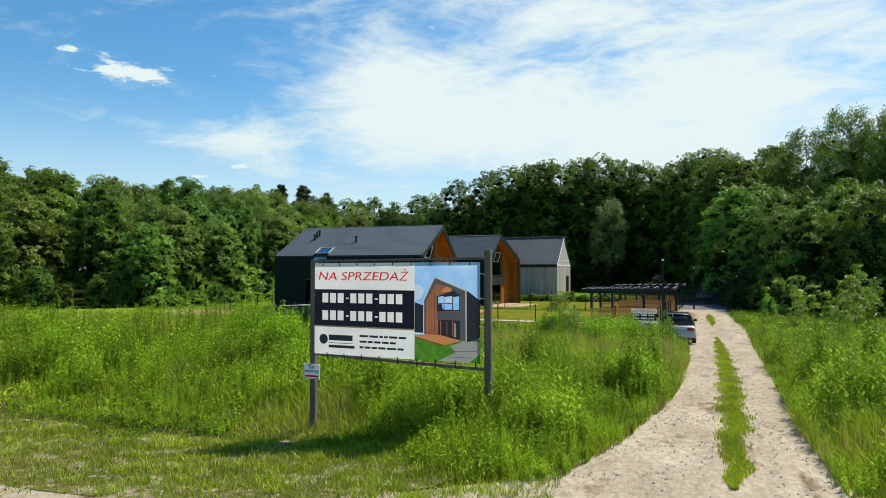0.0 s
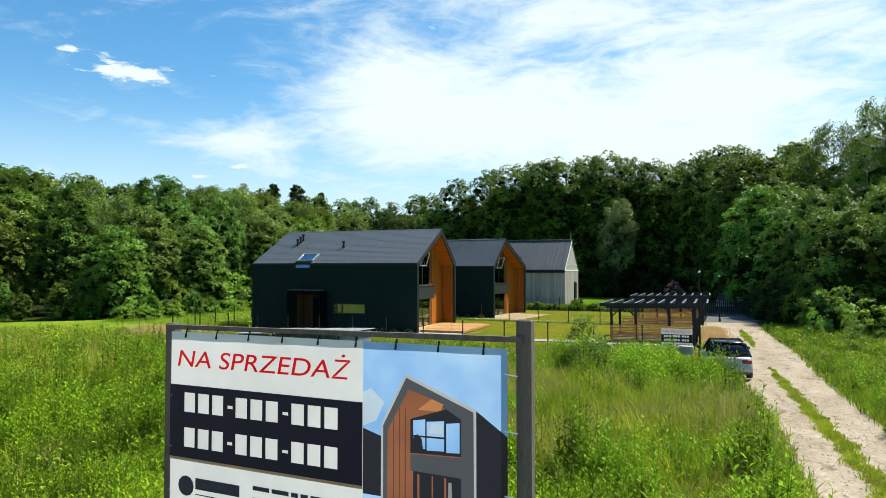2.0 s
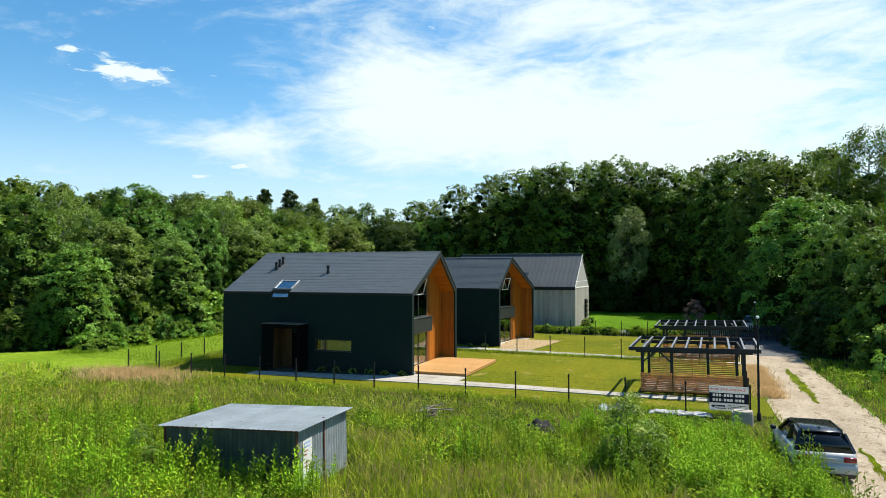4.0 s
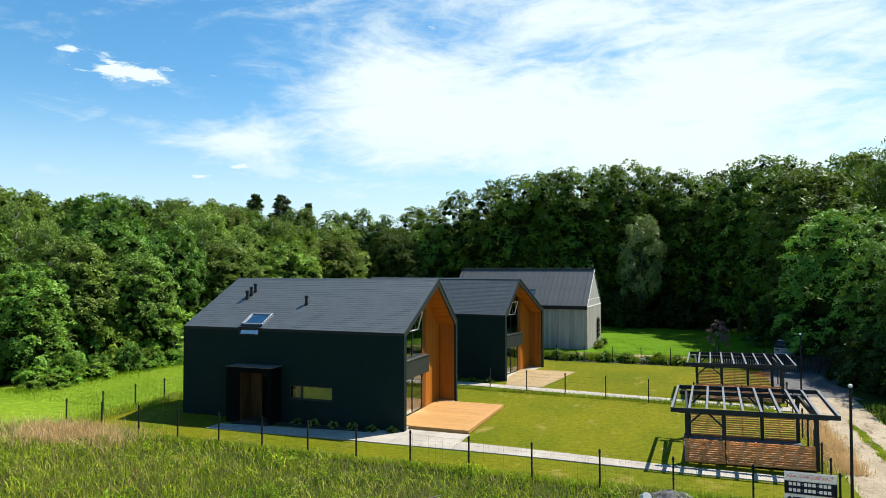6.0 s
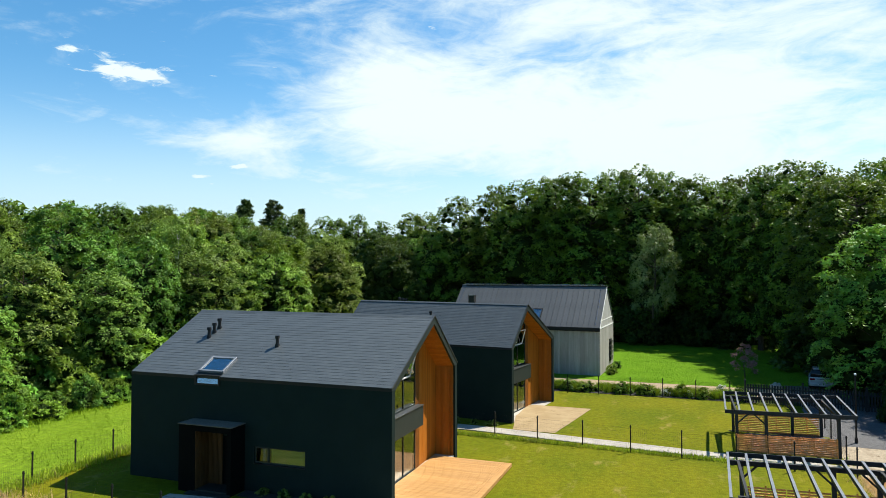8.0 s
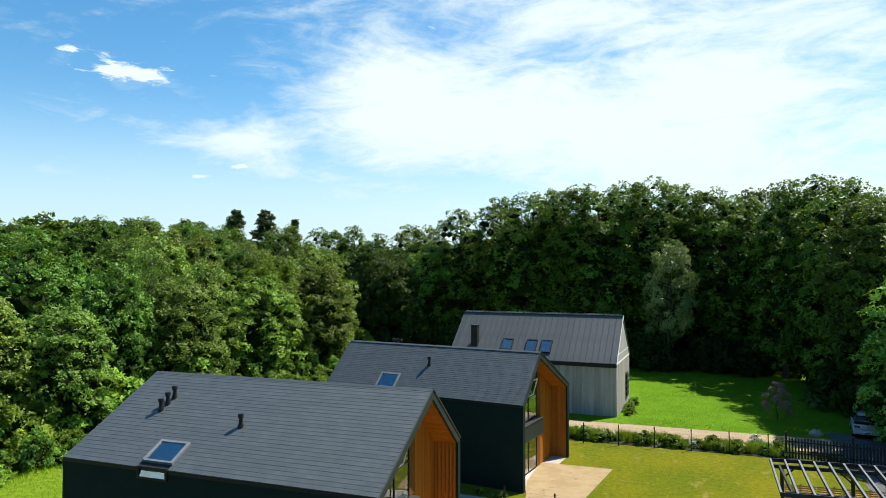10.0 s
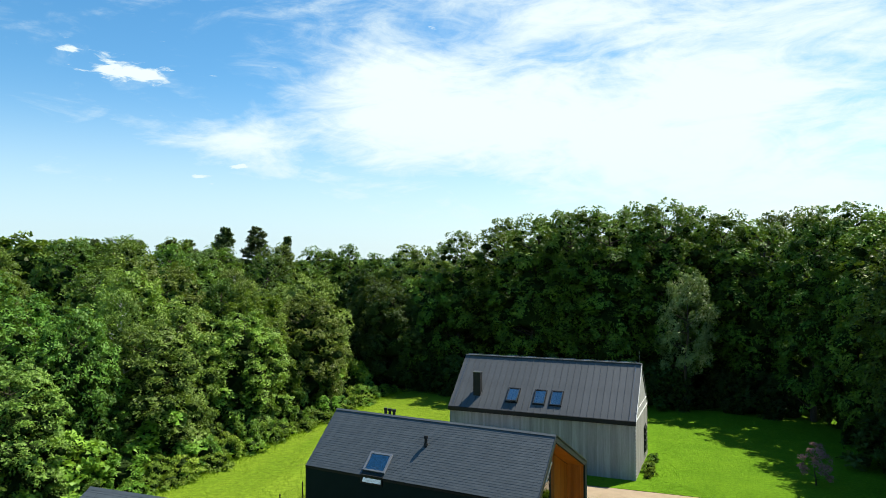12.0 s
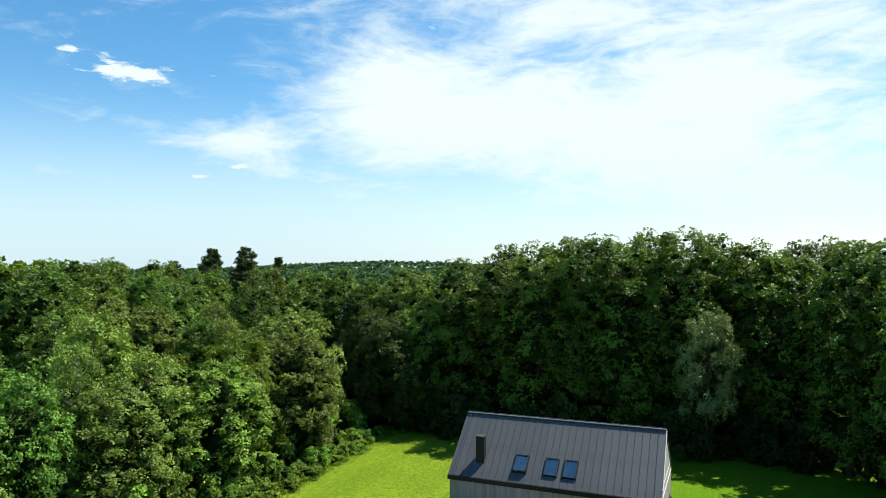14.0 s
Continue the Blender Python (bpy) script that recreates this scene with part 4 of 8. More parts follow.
    for k in range(11):
        y = -pd + 0.03 + k * 0.08
        part("slat", boxes((px0 + 0.85, px0 + 0.88, y, y + 0.055, 0.14, 2.60)), M["shaded_slat"], pr)
    dr = part("door", boxes((-8.05, -7.25, 0.06, 0.12, 0.15, 2.25), bevel=0.006), M["porch_black"], h, "plain black front door")
    part("handle", boxes((-7.40, -7.36, 0.0, 0.03, 0.8, 1.5)), M["chrome"], dr)
    return h


dark_house(pose(-19.03, 47.32, 0.0), "dark house with a cedar-lined glazed gable and timber deck", 7.95, 4.74,
           ((-11.0, 2.60), (-10.98, 2.96), (-10.96, 3.32), (-6.80, 2.18)))
dark_house(pose(-18.21, 63.29, -0.14, 0, 0, -8.14), "dark house with a cedar-lined glazed gable and bare sand pad", 7.93, 2.75,
           ((-10.2, 3.25), (-9.95, 3.30), (-9.70, 3.35), (-6.65, 1.62)))


def build_deck():
    d = thing("deck", "orange larch plank deck before the glazed gable", "deck", pose(-19.05, 48.02, -0.08))
    part("frame", boxes((0.06, 2.86, 0.06, 6.40, 0.08, 0.255)), M["slat_wood"], d)
    for k in range(44):
        y = 0.02 + k * 0.1465
        part("plank", boxes((-0.92, 2.74, y, y + 0.138, 0.255, 0.285)), M["deck"], d)
    for k in range(2):
        part("plank", boxes((2.75 + k * 0.146, 2.75 + k * 0.146 + 0.138, 0.02, 6.46, 0.255, 0.285)), M["deck"], d)
    part("apron", boxes((0.0, 3.03, -0.01, 0.018, 0.13, 0.283)), M["deck"], d)
    part("apron", boxes((3.032, 3.058, -0.01, 6.46, 0.13, 0.283)), M["deck"], d)
    for y in (0.1, 3.2, 6.3):
        part("bearer", boxes((0.1, 2.85, y, y + 0.10, 0.06, 0.082)), M["post_wood"], d)


build_deck()

# ---------------------------------------------------------------- the grey house


def grey_house(m):
    h = thing("house", "grey board-clad house with a dark standing-seam roof", "house", m)
    LL, WW, he, hr = 14.48, 7.8, 4.59, 8.10
    slope = math.atan2(hr - he, WW / 2)
    run = math.hypot(WW / 2, hr - he)
    core = part("wall", prism([(0.03, 0), (WW - 0.03, 0), (WW - 0.03, he - 0.12), (WW / 2, hr - 0.2), (0.03, he - 0.12)], "x", -LL + 0.03, -0.03), M["room"], h)
    rng = random.Random(8)
    x = -LL
    while x < -0.05:                              # upright boards on the long wall
        w = min(0.165, -x)
        part("board", boxes((x + 0.003, x + w - 0.003, -0.008 + 0.006 * rng.random(), 0.03, 0.0, he - 0.28)), M["grey_board"], core)
        x += 0.165
    y = 0.0
    while y < WW - 0.02:                          # and on the gable
        w = min(0.165, WW - y)
        top = he + (hr - he) * (1 - abs(y + w / 2 - WW / 2) / (WW / 2)) - 0.32
        low = min(top, he - 0.2)
        part("board", boxes((-0.03, 0.006 + 0.006 * rng.random(), y + 0.003, y + w - 0.003, 0.0, low)), M["grey_board"], core)
        if top > low + 0.05:
            part("pale_board", boxes((-0.03, 0.006 + 0.006 * rng.random(), y + 0.003, y + w - 0.003, low + 0.01, top)), M["pale_board"], core)
        y += 0.165
    part("band", boxes((0.0, 0.03, 0.0, WW, he - 0.24, he - 0.12), (0.0, 0.025, 0.4, WW - 0.4, he + 0.45, he + 0.52)), M["white_paint"], h)
    # roof pans and seams
    rf = part("roof", prism([(-0.12, he - 0.10), (WW / 2, hr), (WW + 0.12, he - 0.10), (WW + 0.12, he - 0.2), (WW / 2, hr - 0.16), (-0.12, he - 0.2)], "x", -LL - 0.06, 0.06), M["seam_roof"], h)
    k = 29
    pw = (LL + 0.12) / k
    bmp = boxes((0.004, pw - 0.004, -0.13, run + 0.01, 0.0, 0.012))
    pan = mesh_of("roof_pan", bmp, M["seam_roof"])
    bms = boxes((-0.012, 0.012, -0.13, run + 0.01, 0.0, 0.042))
    seam = mesh_of("seam", bms, M["seam_roof"])
    for i in range(k):
        for nm, me in (("roof_pan", pan), ("seam", seam)):
            o = new(nm, me)
            o.parent = rf
            o.matrix_basis = pose(-LL - 0.06 + i * pw, 0, he + 0.005, math.degrees(slope)) @ pose(0, 0, 0.002)
    part("ridge_cap", boxes((-LL - 0.07, 0.07, WW / 2 - 0.14, WW / 2 + 0.14, hr + 0.0, hr + 0.06), bevel=0.01), M["seam_roof"], h)
    part("gutter", boxes((-LL - 0.08, 0.08, -0.26, -0.10, he - 0.40, he - 0.08), bevel=0.02), M["black_metal"], h, "black box gutter")
    part("fascia", boxes((-LL - 0.06, 0.06, -0.10, -0.01, he - 0.44, he - 0.10)), M["black_metal"], h)
    part("verge_trim", prism([(-0.15, he - 0.06), (WW / 2, hr + 0.03), (WW / 2, hr - 0.22), (-0.15, he - 0.3)], "x", 0.061, 0.085), M["white_paint"], h, "white verge board")
    wires = bmesh.new()
    for p, q in (((-LL + 0.3, -0.1, he + 0.08), (-LL + 0.3, WW / 2, hr + 0.13)), ((-0.35, -0.1, he + 0.08), (-0.35, WW / 2, hr + 0.13)), ((-LL + 0.2, WW / 2, hr + 0.13), (-0.2, WW / 2, hr + 0.13))):
        tube(wires, p, q, 0.012, sides=6)
    for x in (-LL + 0.15, -0.1):
        tube(wires, (x, WW / 2, hr), (x, WW / 2, hr + 1.0), 0.014, 0.006, sides=6)
    part("lightning_wire", wires, M["chrome"], h, "pale lightning wire")
    # chimney
    ch = part("chimney", boxes((-12.75, -12.15, 0.75, 1.25, he + 0.4, 7.15), bevel=0.01), M["black_metal"], h, "black sheet-metal chimney")
    part("cap", boxes((-12.80, -12.10, 0.70, 1.30, 7.15, 7.20)), M["metal_edge"], ch)
    tilt = pose(0, 0, he + 0.005, math.degrees(slope))
    f = 1 / math.cos(slope)
    for x0, x1, lift in ((-9.95, -8.95, 6.0), (-7.78, -6.80, 0.0), (-6.46, -5.50, 0.0)):
        v0, v1 = 0.45 * f, 1.50 * f
        sl = part("skylight", boxes((x0, x0 + 0.09, v0, v1, 0, 0.12), (x1 - 0.09, x1, v0, v1, 0, 0.12), (x0 + 0.09, x1 - 0.09, v0, v0 + 0.10, 0, 0.12), (x0 + 0.09, x1 - 0.09, v1 - 0.1, v1, 0, 0.12), bevel=0.005), M["black_metal"], h)
        sl.matrix_basis = tilt
        sash = pose(0, v1 - 0.1, 0.06, -lift) @ pose(0, -(v1 - 0.1), -0.06)
        g = part("pane", boxes((x0 + 0.085, x1 - 0.085, v0 + 0.09, v1 - 0.09, 0.07, 0.085)), M["sky_glass"], sl, "sky-reflecting pane")
        g.matrix_basis = sash
        rim = part("rim", boxes((x0 + 0.06, x0 + 0.10, v0 + 0.06, v1 - 0.06, 0.06, 0.14), (x1 - 0.10, x1 - 0.06, v0 + 0.06, v1 - 0.06, 0.06, 0.14), (x0 + 0.10, x1 - 0.10, v0 + 0.06, v0 + 0.10, 0.06, 0.14)), M["metal_edge"], sl)
        rim.matrix_basis = sash
        part("shaft", boxes((x0 + 0.09, x1 - 0.09, v0 + 0.1, v1 - 0.1, 0.014, 0.03)), M["room"], sl)
    # corner ladder of pale battens, gable window with dark shutters, side canopy
    bt = bmesh.new()
    for i in range(17):
        box(bt, -0.02, 0.05, -0.03, 0.10, 0.12 + i * 0.26, 0.20 + i * 0.26)
    box(bt, 0.0, 0.03, 0.10, 0.13, 0.0, he - 0.3)
    part("corner_batten", bt, M["pale_board"], h, "pale stepped corner battens")
    sh = part("shutter_window", boxes((0.012, 0.06, 5.2, 6.4, 0.9, 3.0)), M["black_metal"], h)
    for i in range(4):
        part("louvre", boxes((0.06, 0.16, 5.25, 6.35, 1.0 + i * 0.5, 1.35 + i * 0.5), bevel=0.02), M["black_metal"], sh)
    cp = part("canopy", boxes((-13.7, -8.3, -3.2, -0.02, 2.62, 2.80), bevel=0.01), M["frame_dark"], h, "flat canopy on the long wall")
    part("canopy_roofing", boxes((-13.62, -8.36, -3.14, -0.10, 2.80, 2.83), bevel=0.008), M["tan_felt"], cp, "pale tan rust-stained roofing sheet")
    part("canopy_edge", boxes((-13.72, -8.28, -3.23, -3.2, 2.76, 2.85), (-8.31, -8.28, -3.2, -0.02, 2.76, 2.85)), M["black_metal"], cp)
    for x in (-13.5, -8.5):
        part("canopy_post", boxes((x - 0.06, x + 0.06, -3.15, -3.03, 0.0, 2.62)), M["frame_dark"], cp)
    door = part("door_leaf", boxes((-7.75, -5.15, -0.045, -0.012, 0.05, 2.5), bevel=0.006), M["pale_board"], h, "pale plain sliding door")
    part("door_frame", boxes((-7.82, -7.75, -0.06, -0.012, 0.0, 2.57), (-5.15, -5.08, -0.06, -0.012, 0.0, 2.57), (-7.75, -5.15, -0.06, -0.012, 2.5, 2.57)), M["grey_board"], door)
    return h


grey_house(pose(-15.39, 83.72, -0.22, 0, 0, -2.9))

# ---------------------------------------------------------------- pergola car ports


def pergola(m):
    p = thing("pergola", "black timber pergola with slatted sides and open rafters", "pergola", m, group="pergolas beside the track")
    wdt, dep, top = 6.0, 5.62, 2.30
    bm = boxes((-0.075, 0.075, -0.075, 0.075, 0.0, top - 0.16), bevel=0.006)
    post = mesh_of("post", bm, M["pergola"])
    spots = [(0.60, 0.70), (2.0, 0.70), (5.30, 0.70), (0.70, 5.05), (3.80, 5.05), (5.25, 5.05)]
    for x, y in spots:
        o = new("post", post)
        o.parent = p
        o.matrix_basis = pose(x, y, 0)
    for y in (0.70, 5.05):
        part("beam", boxes((0.30, 5.70, y - 0.06, y + 0.06, top - 0.34, top - 0.16), bevel=0.005), M["pergola"], p)
    part("front_rail", boxes((0.0, wdt, -0.05, 0.0, top - 0.18, top), bevel=0.004), M["pergola"], p)
    part("back_rail", boxes((0.21, wdt + 0.21, dep - 0.05, dep, top - 0.18, top), bevel=0.004), M["pergola"], p)
    rb = boxes((-0.04, 0.04, 0.0, dep - 0.05, top - 0.16, top - 0.012))
    rm = mesh_of("rafter", rb, M["pergola"])
    tb = boxes((-0.045, 0.045, 0.0, dep - 0.05, top - 0.012, top + 0.004))
    tm = mesh_of("rafter_top", tb, M["pergola_top"])
    for k in range(10):
        o = new("rafter", rm)
        o.parent = p
        o.matrix_basis = pose(0.05 + k * (wdt - 0.1) / 9, 0, 0, 0, 0, -2.15)
        c = new("rafter_top", tm)
        c.parent = o
    for a, b in (((0.60, 0.70), (1.22, 0.70)), ((2.0, 0.70), (1.38, 0.70)), ((0.70, 5.05), (1.32, 5.05)), ((5.25, 5.05), (4.63, 5.05)), ((3.8, 5.05), (3.18, 5.05)),
                 ((0.60, 0.70), (0.60, 1.32)), ((5.30, 0.70), (5.30, 1.32)), ((5.25, 5.05), (5.25, 4.43)), ((0.70, 5.05), (0.70, 4.43))):
        br = bmesh.new()
        bar(br, (*a, top - 0.85), (*b, top - 0.26), 0.07)
        part("knee_brace", br, M["pergola"], p)
    for x in (0.60, 5.30):
        part("side_beam", boxes((x - 0.05, x + 0.05, 0.76, 4.99, top - 0.34, top - 0.17)), M["pergola"], p)
    rng = random.Random(3)
    # low double-faced slat screens to the meadow
    for x0, x1 in ((0.50, 2.02), (2.05, 5.22)):
        sc = part("slat_screen", boxes((x0, x1, 0.555, 0.590, 0.035, 0.078)), M["slat_wood"], p)
        for x in span(x0 + 0.05, x1 - 0.08, 0.9):
            part("upright", boxes((x, x + 0.05, 0.522, 0.593, 0.08, 0.98)), M["slat_wood"], sc)
        for k in range(10):
            for yy, off in ((0.50, 0.0), (0.595, 0.0)):
                z = 0.08 + k * 0.09 + off
                part("slat", boxes((x0 + 0.008 * rng.random(), x1 - 0.008 * rng.random(), yy, yy + 0.02, z, z + 0.054)), M["slat_wood"], sc)
    # tall slat wall at the back
    for x0, x1 in ((0.80, 2.22), (2.25, 3.70), (3.90, 5.15)):
        sc = part("slat_wall", boxes(((x0 + x1) / 2, (x0 + x1) / 2 + 0.05, 5.09, 5.13, 0.1, 1.24)), M["slat_wood"], p)
        for k in range(11):
            z = 0.12 + k * 0.10
            part("slat", boxes((x0, x1, 5.05, 5.07, z, z + 0.062)), M["slat_wood"], sc)
    part("gravel_floor", boxes((0.45, 5.35, 0.72, 4.95, 0.0, 0.05)), M["cinder"], p, "dark grey gravel floor")
    part("kerb", boxes((0.45, 5.35, 5.15, 5.21, 0.0, 0.10)), M["cinder"], p)
    return p


pergola(pose(-6.80, 46.12, 0.03, 0, -0.9, 0.2))
pergola(pose(-6.22, 60.75, -0.06, 0, -0.9, 0.5))

# ---------------------------------------------------------------- fences


def wire_fence(points, label, height=1.42, step=2.5, mesh_on=True):
    f = thing("fence", label, "fence", group="wire mesh fences")
    bm = bmesh.new()
    prof = [(0.0, 0.03), (0.10, 0.03), (0.10, 0.045), (0.12, 0.045), (0.12, 0.03), (0.45, 0.03), (0.45, 0.045), (0.47, 0.045), (0.47, 0.03), (0.92, 0.03), (0.92, 0.045), (0.95, 0.045), (0.95, 0.03), (1.0, 0.03)]
    rings = [[bm.verts.new((sx * r, sy * r * 0.75, f * height)) for sx, sy in ((-1, -1), (1, -1), (1, 1), (-1, 1))] for f, r in prof]
    for r0, r1 in zip(rings, rings[1:]):
        for q in range(4):
            bm.faces.new((r0[q], r0[(q + 1) % 4], r1[(q + 1) % 4], r1[q]))
    bm.faces.new(rings[-1])
    pm = mesh_of("post", bm, M["black_metal"])
    for (xa, ya), (xb, yb) in zip(points, points[1:]):
        ln = math.hypot(xb - xa, yb - ya)
        k = max(1, round(ln / step))
        for i in range(k + 1):
            if i == 0 and (xa, ya) != points[0]:
                continue
            x, y = xa + (xb - xa) * i / k, ya + (yb - ya) * i / k
            o = new("post", pm)
            o.parent = f
            o.matrix_basis = pose(x, y, 0)
        if mesh_on:
            b = bmesh.new()
            for i in range(k):
                pa = Vector((xa + (xb - xa) * i / k, ya + (yb - ya) * i / k, 0))
                pb = Vector((xa + (xb - xa) * (i + 1) / k, ya + (yb - ya) * (i + 1) / k, 0))
                for z in (0.06, 0.25, 0.45, 0.65, 0.85, 1.05, 1.25):
                    bar(b, pa + Vector((0, 0, z)), pb + Vector((0, 0, z)), 0.003)
                for j in range(1, 25):
                    q = pa.lerp(pb, j / 25)
                    bar(b, q + Vector((0, 0, 0.04)), q + Vector((0, 0, 1.28)), 0.002)
            o = part("wire_panel", b, M["black_metal"], f)
    return f


wire_fence([(-35.4, 60.4), (-35.4, 42.65), (-19.15, 42.6)], "black wire mesh fence between meadow and lawn", step=2.32)
wire_fence([(-16.67, 42.5), (-1.67, 41.95)], "black wire mesh fence between the meadow and the dark house's lawn")
wire_fence([(-35.85, 61.6), (-18.35, 59.89), (-0.86, 58.17)], "black wire mesh fence between the two lawns")
wire_fence([(-35.4, 75.0), (-19.0, 74.5), (-5.2, 75.6)], "black wire mesh fence before the flower bed", step=2.3)
wire_fence([(-35.6, 64.0), (-35.4, 74.0)], "black wire mesh fence beside the field")
wire_fence([(-1.60, 43.8), (-1.2, 52.6)], "black wire mesh fence beside the track")
wire_fence([(-0.85, 60.4), (-0.4, 68.5)], "black wire mesh fence beside the far stretch of track")


def picket_fence():
    f = thing("fence", "dark upright picket fence and gate across the track", "fence")
    rng = random.Random(4)
    bm = bmesh.new()
    for z in (0.4, 1.1):
        bar(bm, (-4.2, 75.4, z), (-0.6, 75.0, z), 0.05, 0.08)
        bar(bm, (-0.6, 75.0, z), (6.8, 74.0, z), 0.05, 0.08)
    part("rail", bm, M["pergola"], f)
    pk = mesh_of("picket", boxes((-0.05, 0.05, -0.012, 0.012, 0.08, 1.35)), M["pergola"])
    for a, b, k in (((-4.2, 75.36), (-0.6, 74.96), 21), ((-0.6, 74.96), (6.8, 73.96), 43)):
        for i in range(k):
            o = new("picket", pk)
            o.parent = f
            x, y = a[0] + (b[0] - a[0]) * i / k, a[1] + (b[1] - a[1]) * i / k
            o.matrix_basis = pose(x, y, -0.03 + 0.06 * rng.random(), 0, 0, -7)
    for x, y in ((-4.2, 75.42), (-0.6, 75.04), (3.1, 74.54), (6.8, 74.04)):
        part("post", boxes((x - 0.06, x + 0.06, y - 0.06, y + 0.06, 0.0, 1.65)), M["pergola"], f)


picket_fence()

# ---------------------------------------------------------------- sale board in the meadow


def words(text, size, m, material, parent, name="lettering", bold=0.0, wide=None, shear=0.0):
    cu = bpy.data.curves.new(name, "FONT")
    cu.body, cu.size, cu.align_x, cu.align_y, cu.extrude, cu.offset = text, size, "LEFT", "BOTTOM_BASELINE", 0.0006, bold
    cu.shear = shear
    tmp = new("tmp_text", cu)
    dg = bpy.context.evaluated_depsgraph_get()
    me = bpy.data.meshes.new_from_object(tmp.evaluated_get(dg))
    bpy.data.objects.remove(tmp)
    me.materials.clear()
    me.materials.append(material)
    if wide:
        xs = [v.co.x for v in me.vertices]
        k = wide / (max(xs) - min(xs))
        for v in me.vertices:
            v.co.x = (v.co.x - min(xs)) * k
    o = new(name, me)
    o.parent = parent
    o.matrix_basis = m
    return o


def flat(pts, z):
    """A thin printed patch: outline in the plane, z its height above the cloth."""
    return prism(pts, "z", z, z + 0.0012)


PRINT = 0.632      # share of the banner with writing; the rest is the picture


def printed_board(parent, wd, ht, lay, small=False):
    """The printed face in a frame with x to the right, y up and z out of the cloth."""
    def add(name, pts, z, mat, label=""):
        o = part(name, flat(pts, z), M[mat], parent, label)
        o.matrix_basis = lay
        return o
    def rect(x0, x1, y0, y1):
        return [(x0 * wd, y0 * ht), (x1 * wd, y0 * ht), (x1 * wd, y1 * ht), (x0 * wd, y1 * ht)]
    s = 1.0 if small else PRINT
    words("NA SPRZEDA\u017b", 0.128 * ht, lay @ pose(0.045 * s * wd, 0.812 * ht, 0.004), M["ink_red"], parent, "headline", 0.0, wide=0.90 * s * wd, shear=0.16)
    # navy band with two lines of digits left white, as plain bars
    holes = []
    for y in (0.565, 0.375):
        x = 0.085
        for group in range(3):
            for k in range(3):
                holes.append((x * s * wd, (x + 0.062) * s * wd, y * ht, (y + 0.105) * ht))
                x += 0.080
            x += 0.006
            if group < 2:
                holes.append((x * s * wd, (x + 0.028) * s * wd, (y + 0.042) * ht, (y + 0.058) * ht))
                x += 0.044
    bm = bmesh.new()
    wall_cells(bm, "x", 0.0, s * wd, 0.315 * ht, 0.71 * ht, 0.0, 0.0012, holes)
    for v in bm.verts:
        v.co = (v.co.x, v.co.z, 0.002 + v.co.y)
    bmesh.ops.recalc_face_normals(bm, faces=bm.faces[:])
    o = part("navy_band", bm, M["banner_navy"], parent, "dark navy printed band")
    o.matrix_basis = lay
    add("gold_line", rect(0, s, 0.300, 0.315), 0.002, "banner_gold")
    # emblem and small print, as plain bars
    add("emblem", [(wd * s * (0.10 + 0.045 * math.cos(a)), ht * (0.165 + 0.055 * math.sin(a))) for a in [i * math.pi / 6 for i in range(12)]], 0.003, "ink_dark")
    for x0, x1, y0, y1 in ((0.155, 0.40, 0.155, 0.215), (0.155, 0.42, 0.125, 0.130), (0.155, 0.42, 0.075, 0.105)):
        add("print_bar", rect(x0 * s, x1 * s, y0, y1), 0.003, "ink_dark")
    rng = random.Random(2)
    for y, end in ((0.205, 0.575), (0.145, 0.50), (0.085, 0.545)):
        x = 0.285
        while x < end - 0.02:
            w = 0.018 + 0.035 * rng.random()
            add("print_bar", rect(x * s / 0.605, min(x + w, end) * s / 0.605, y, y + 0.022), 0.003, "ink_dark")
            x += w + 0.008


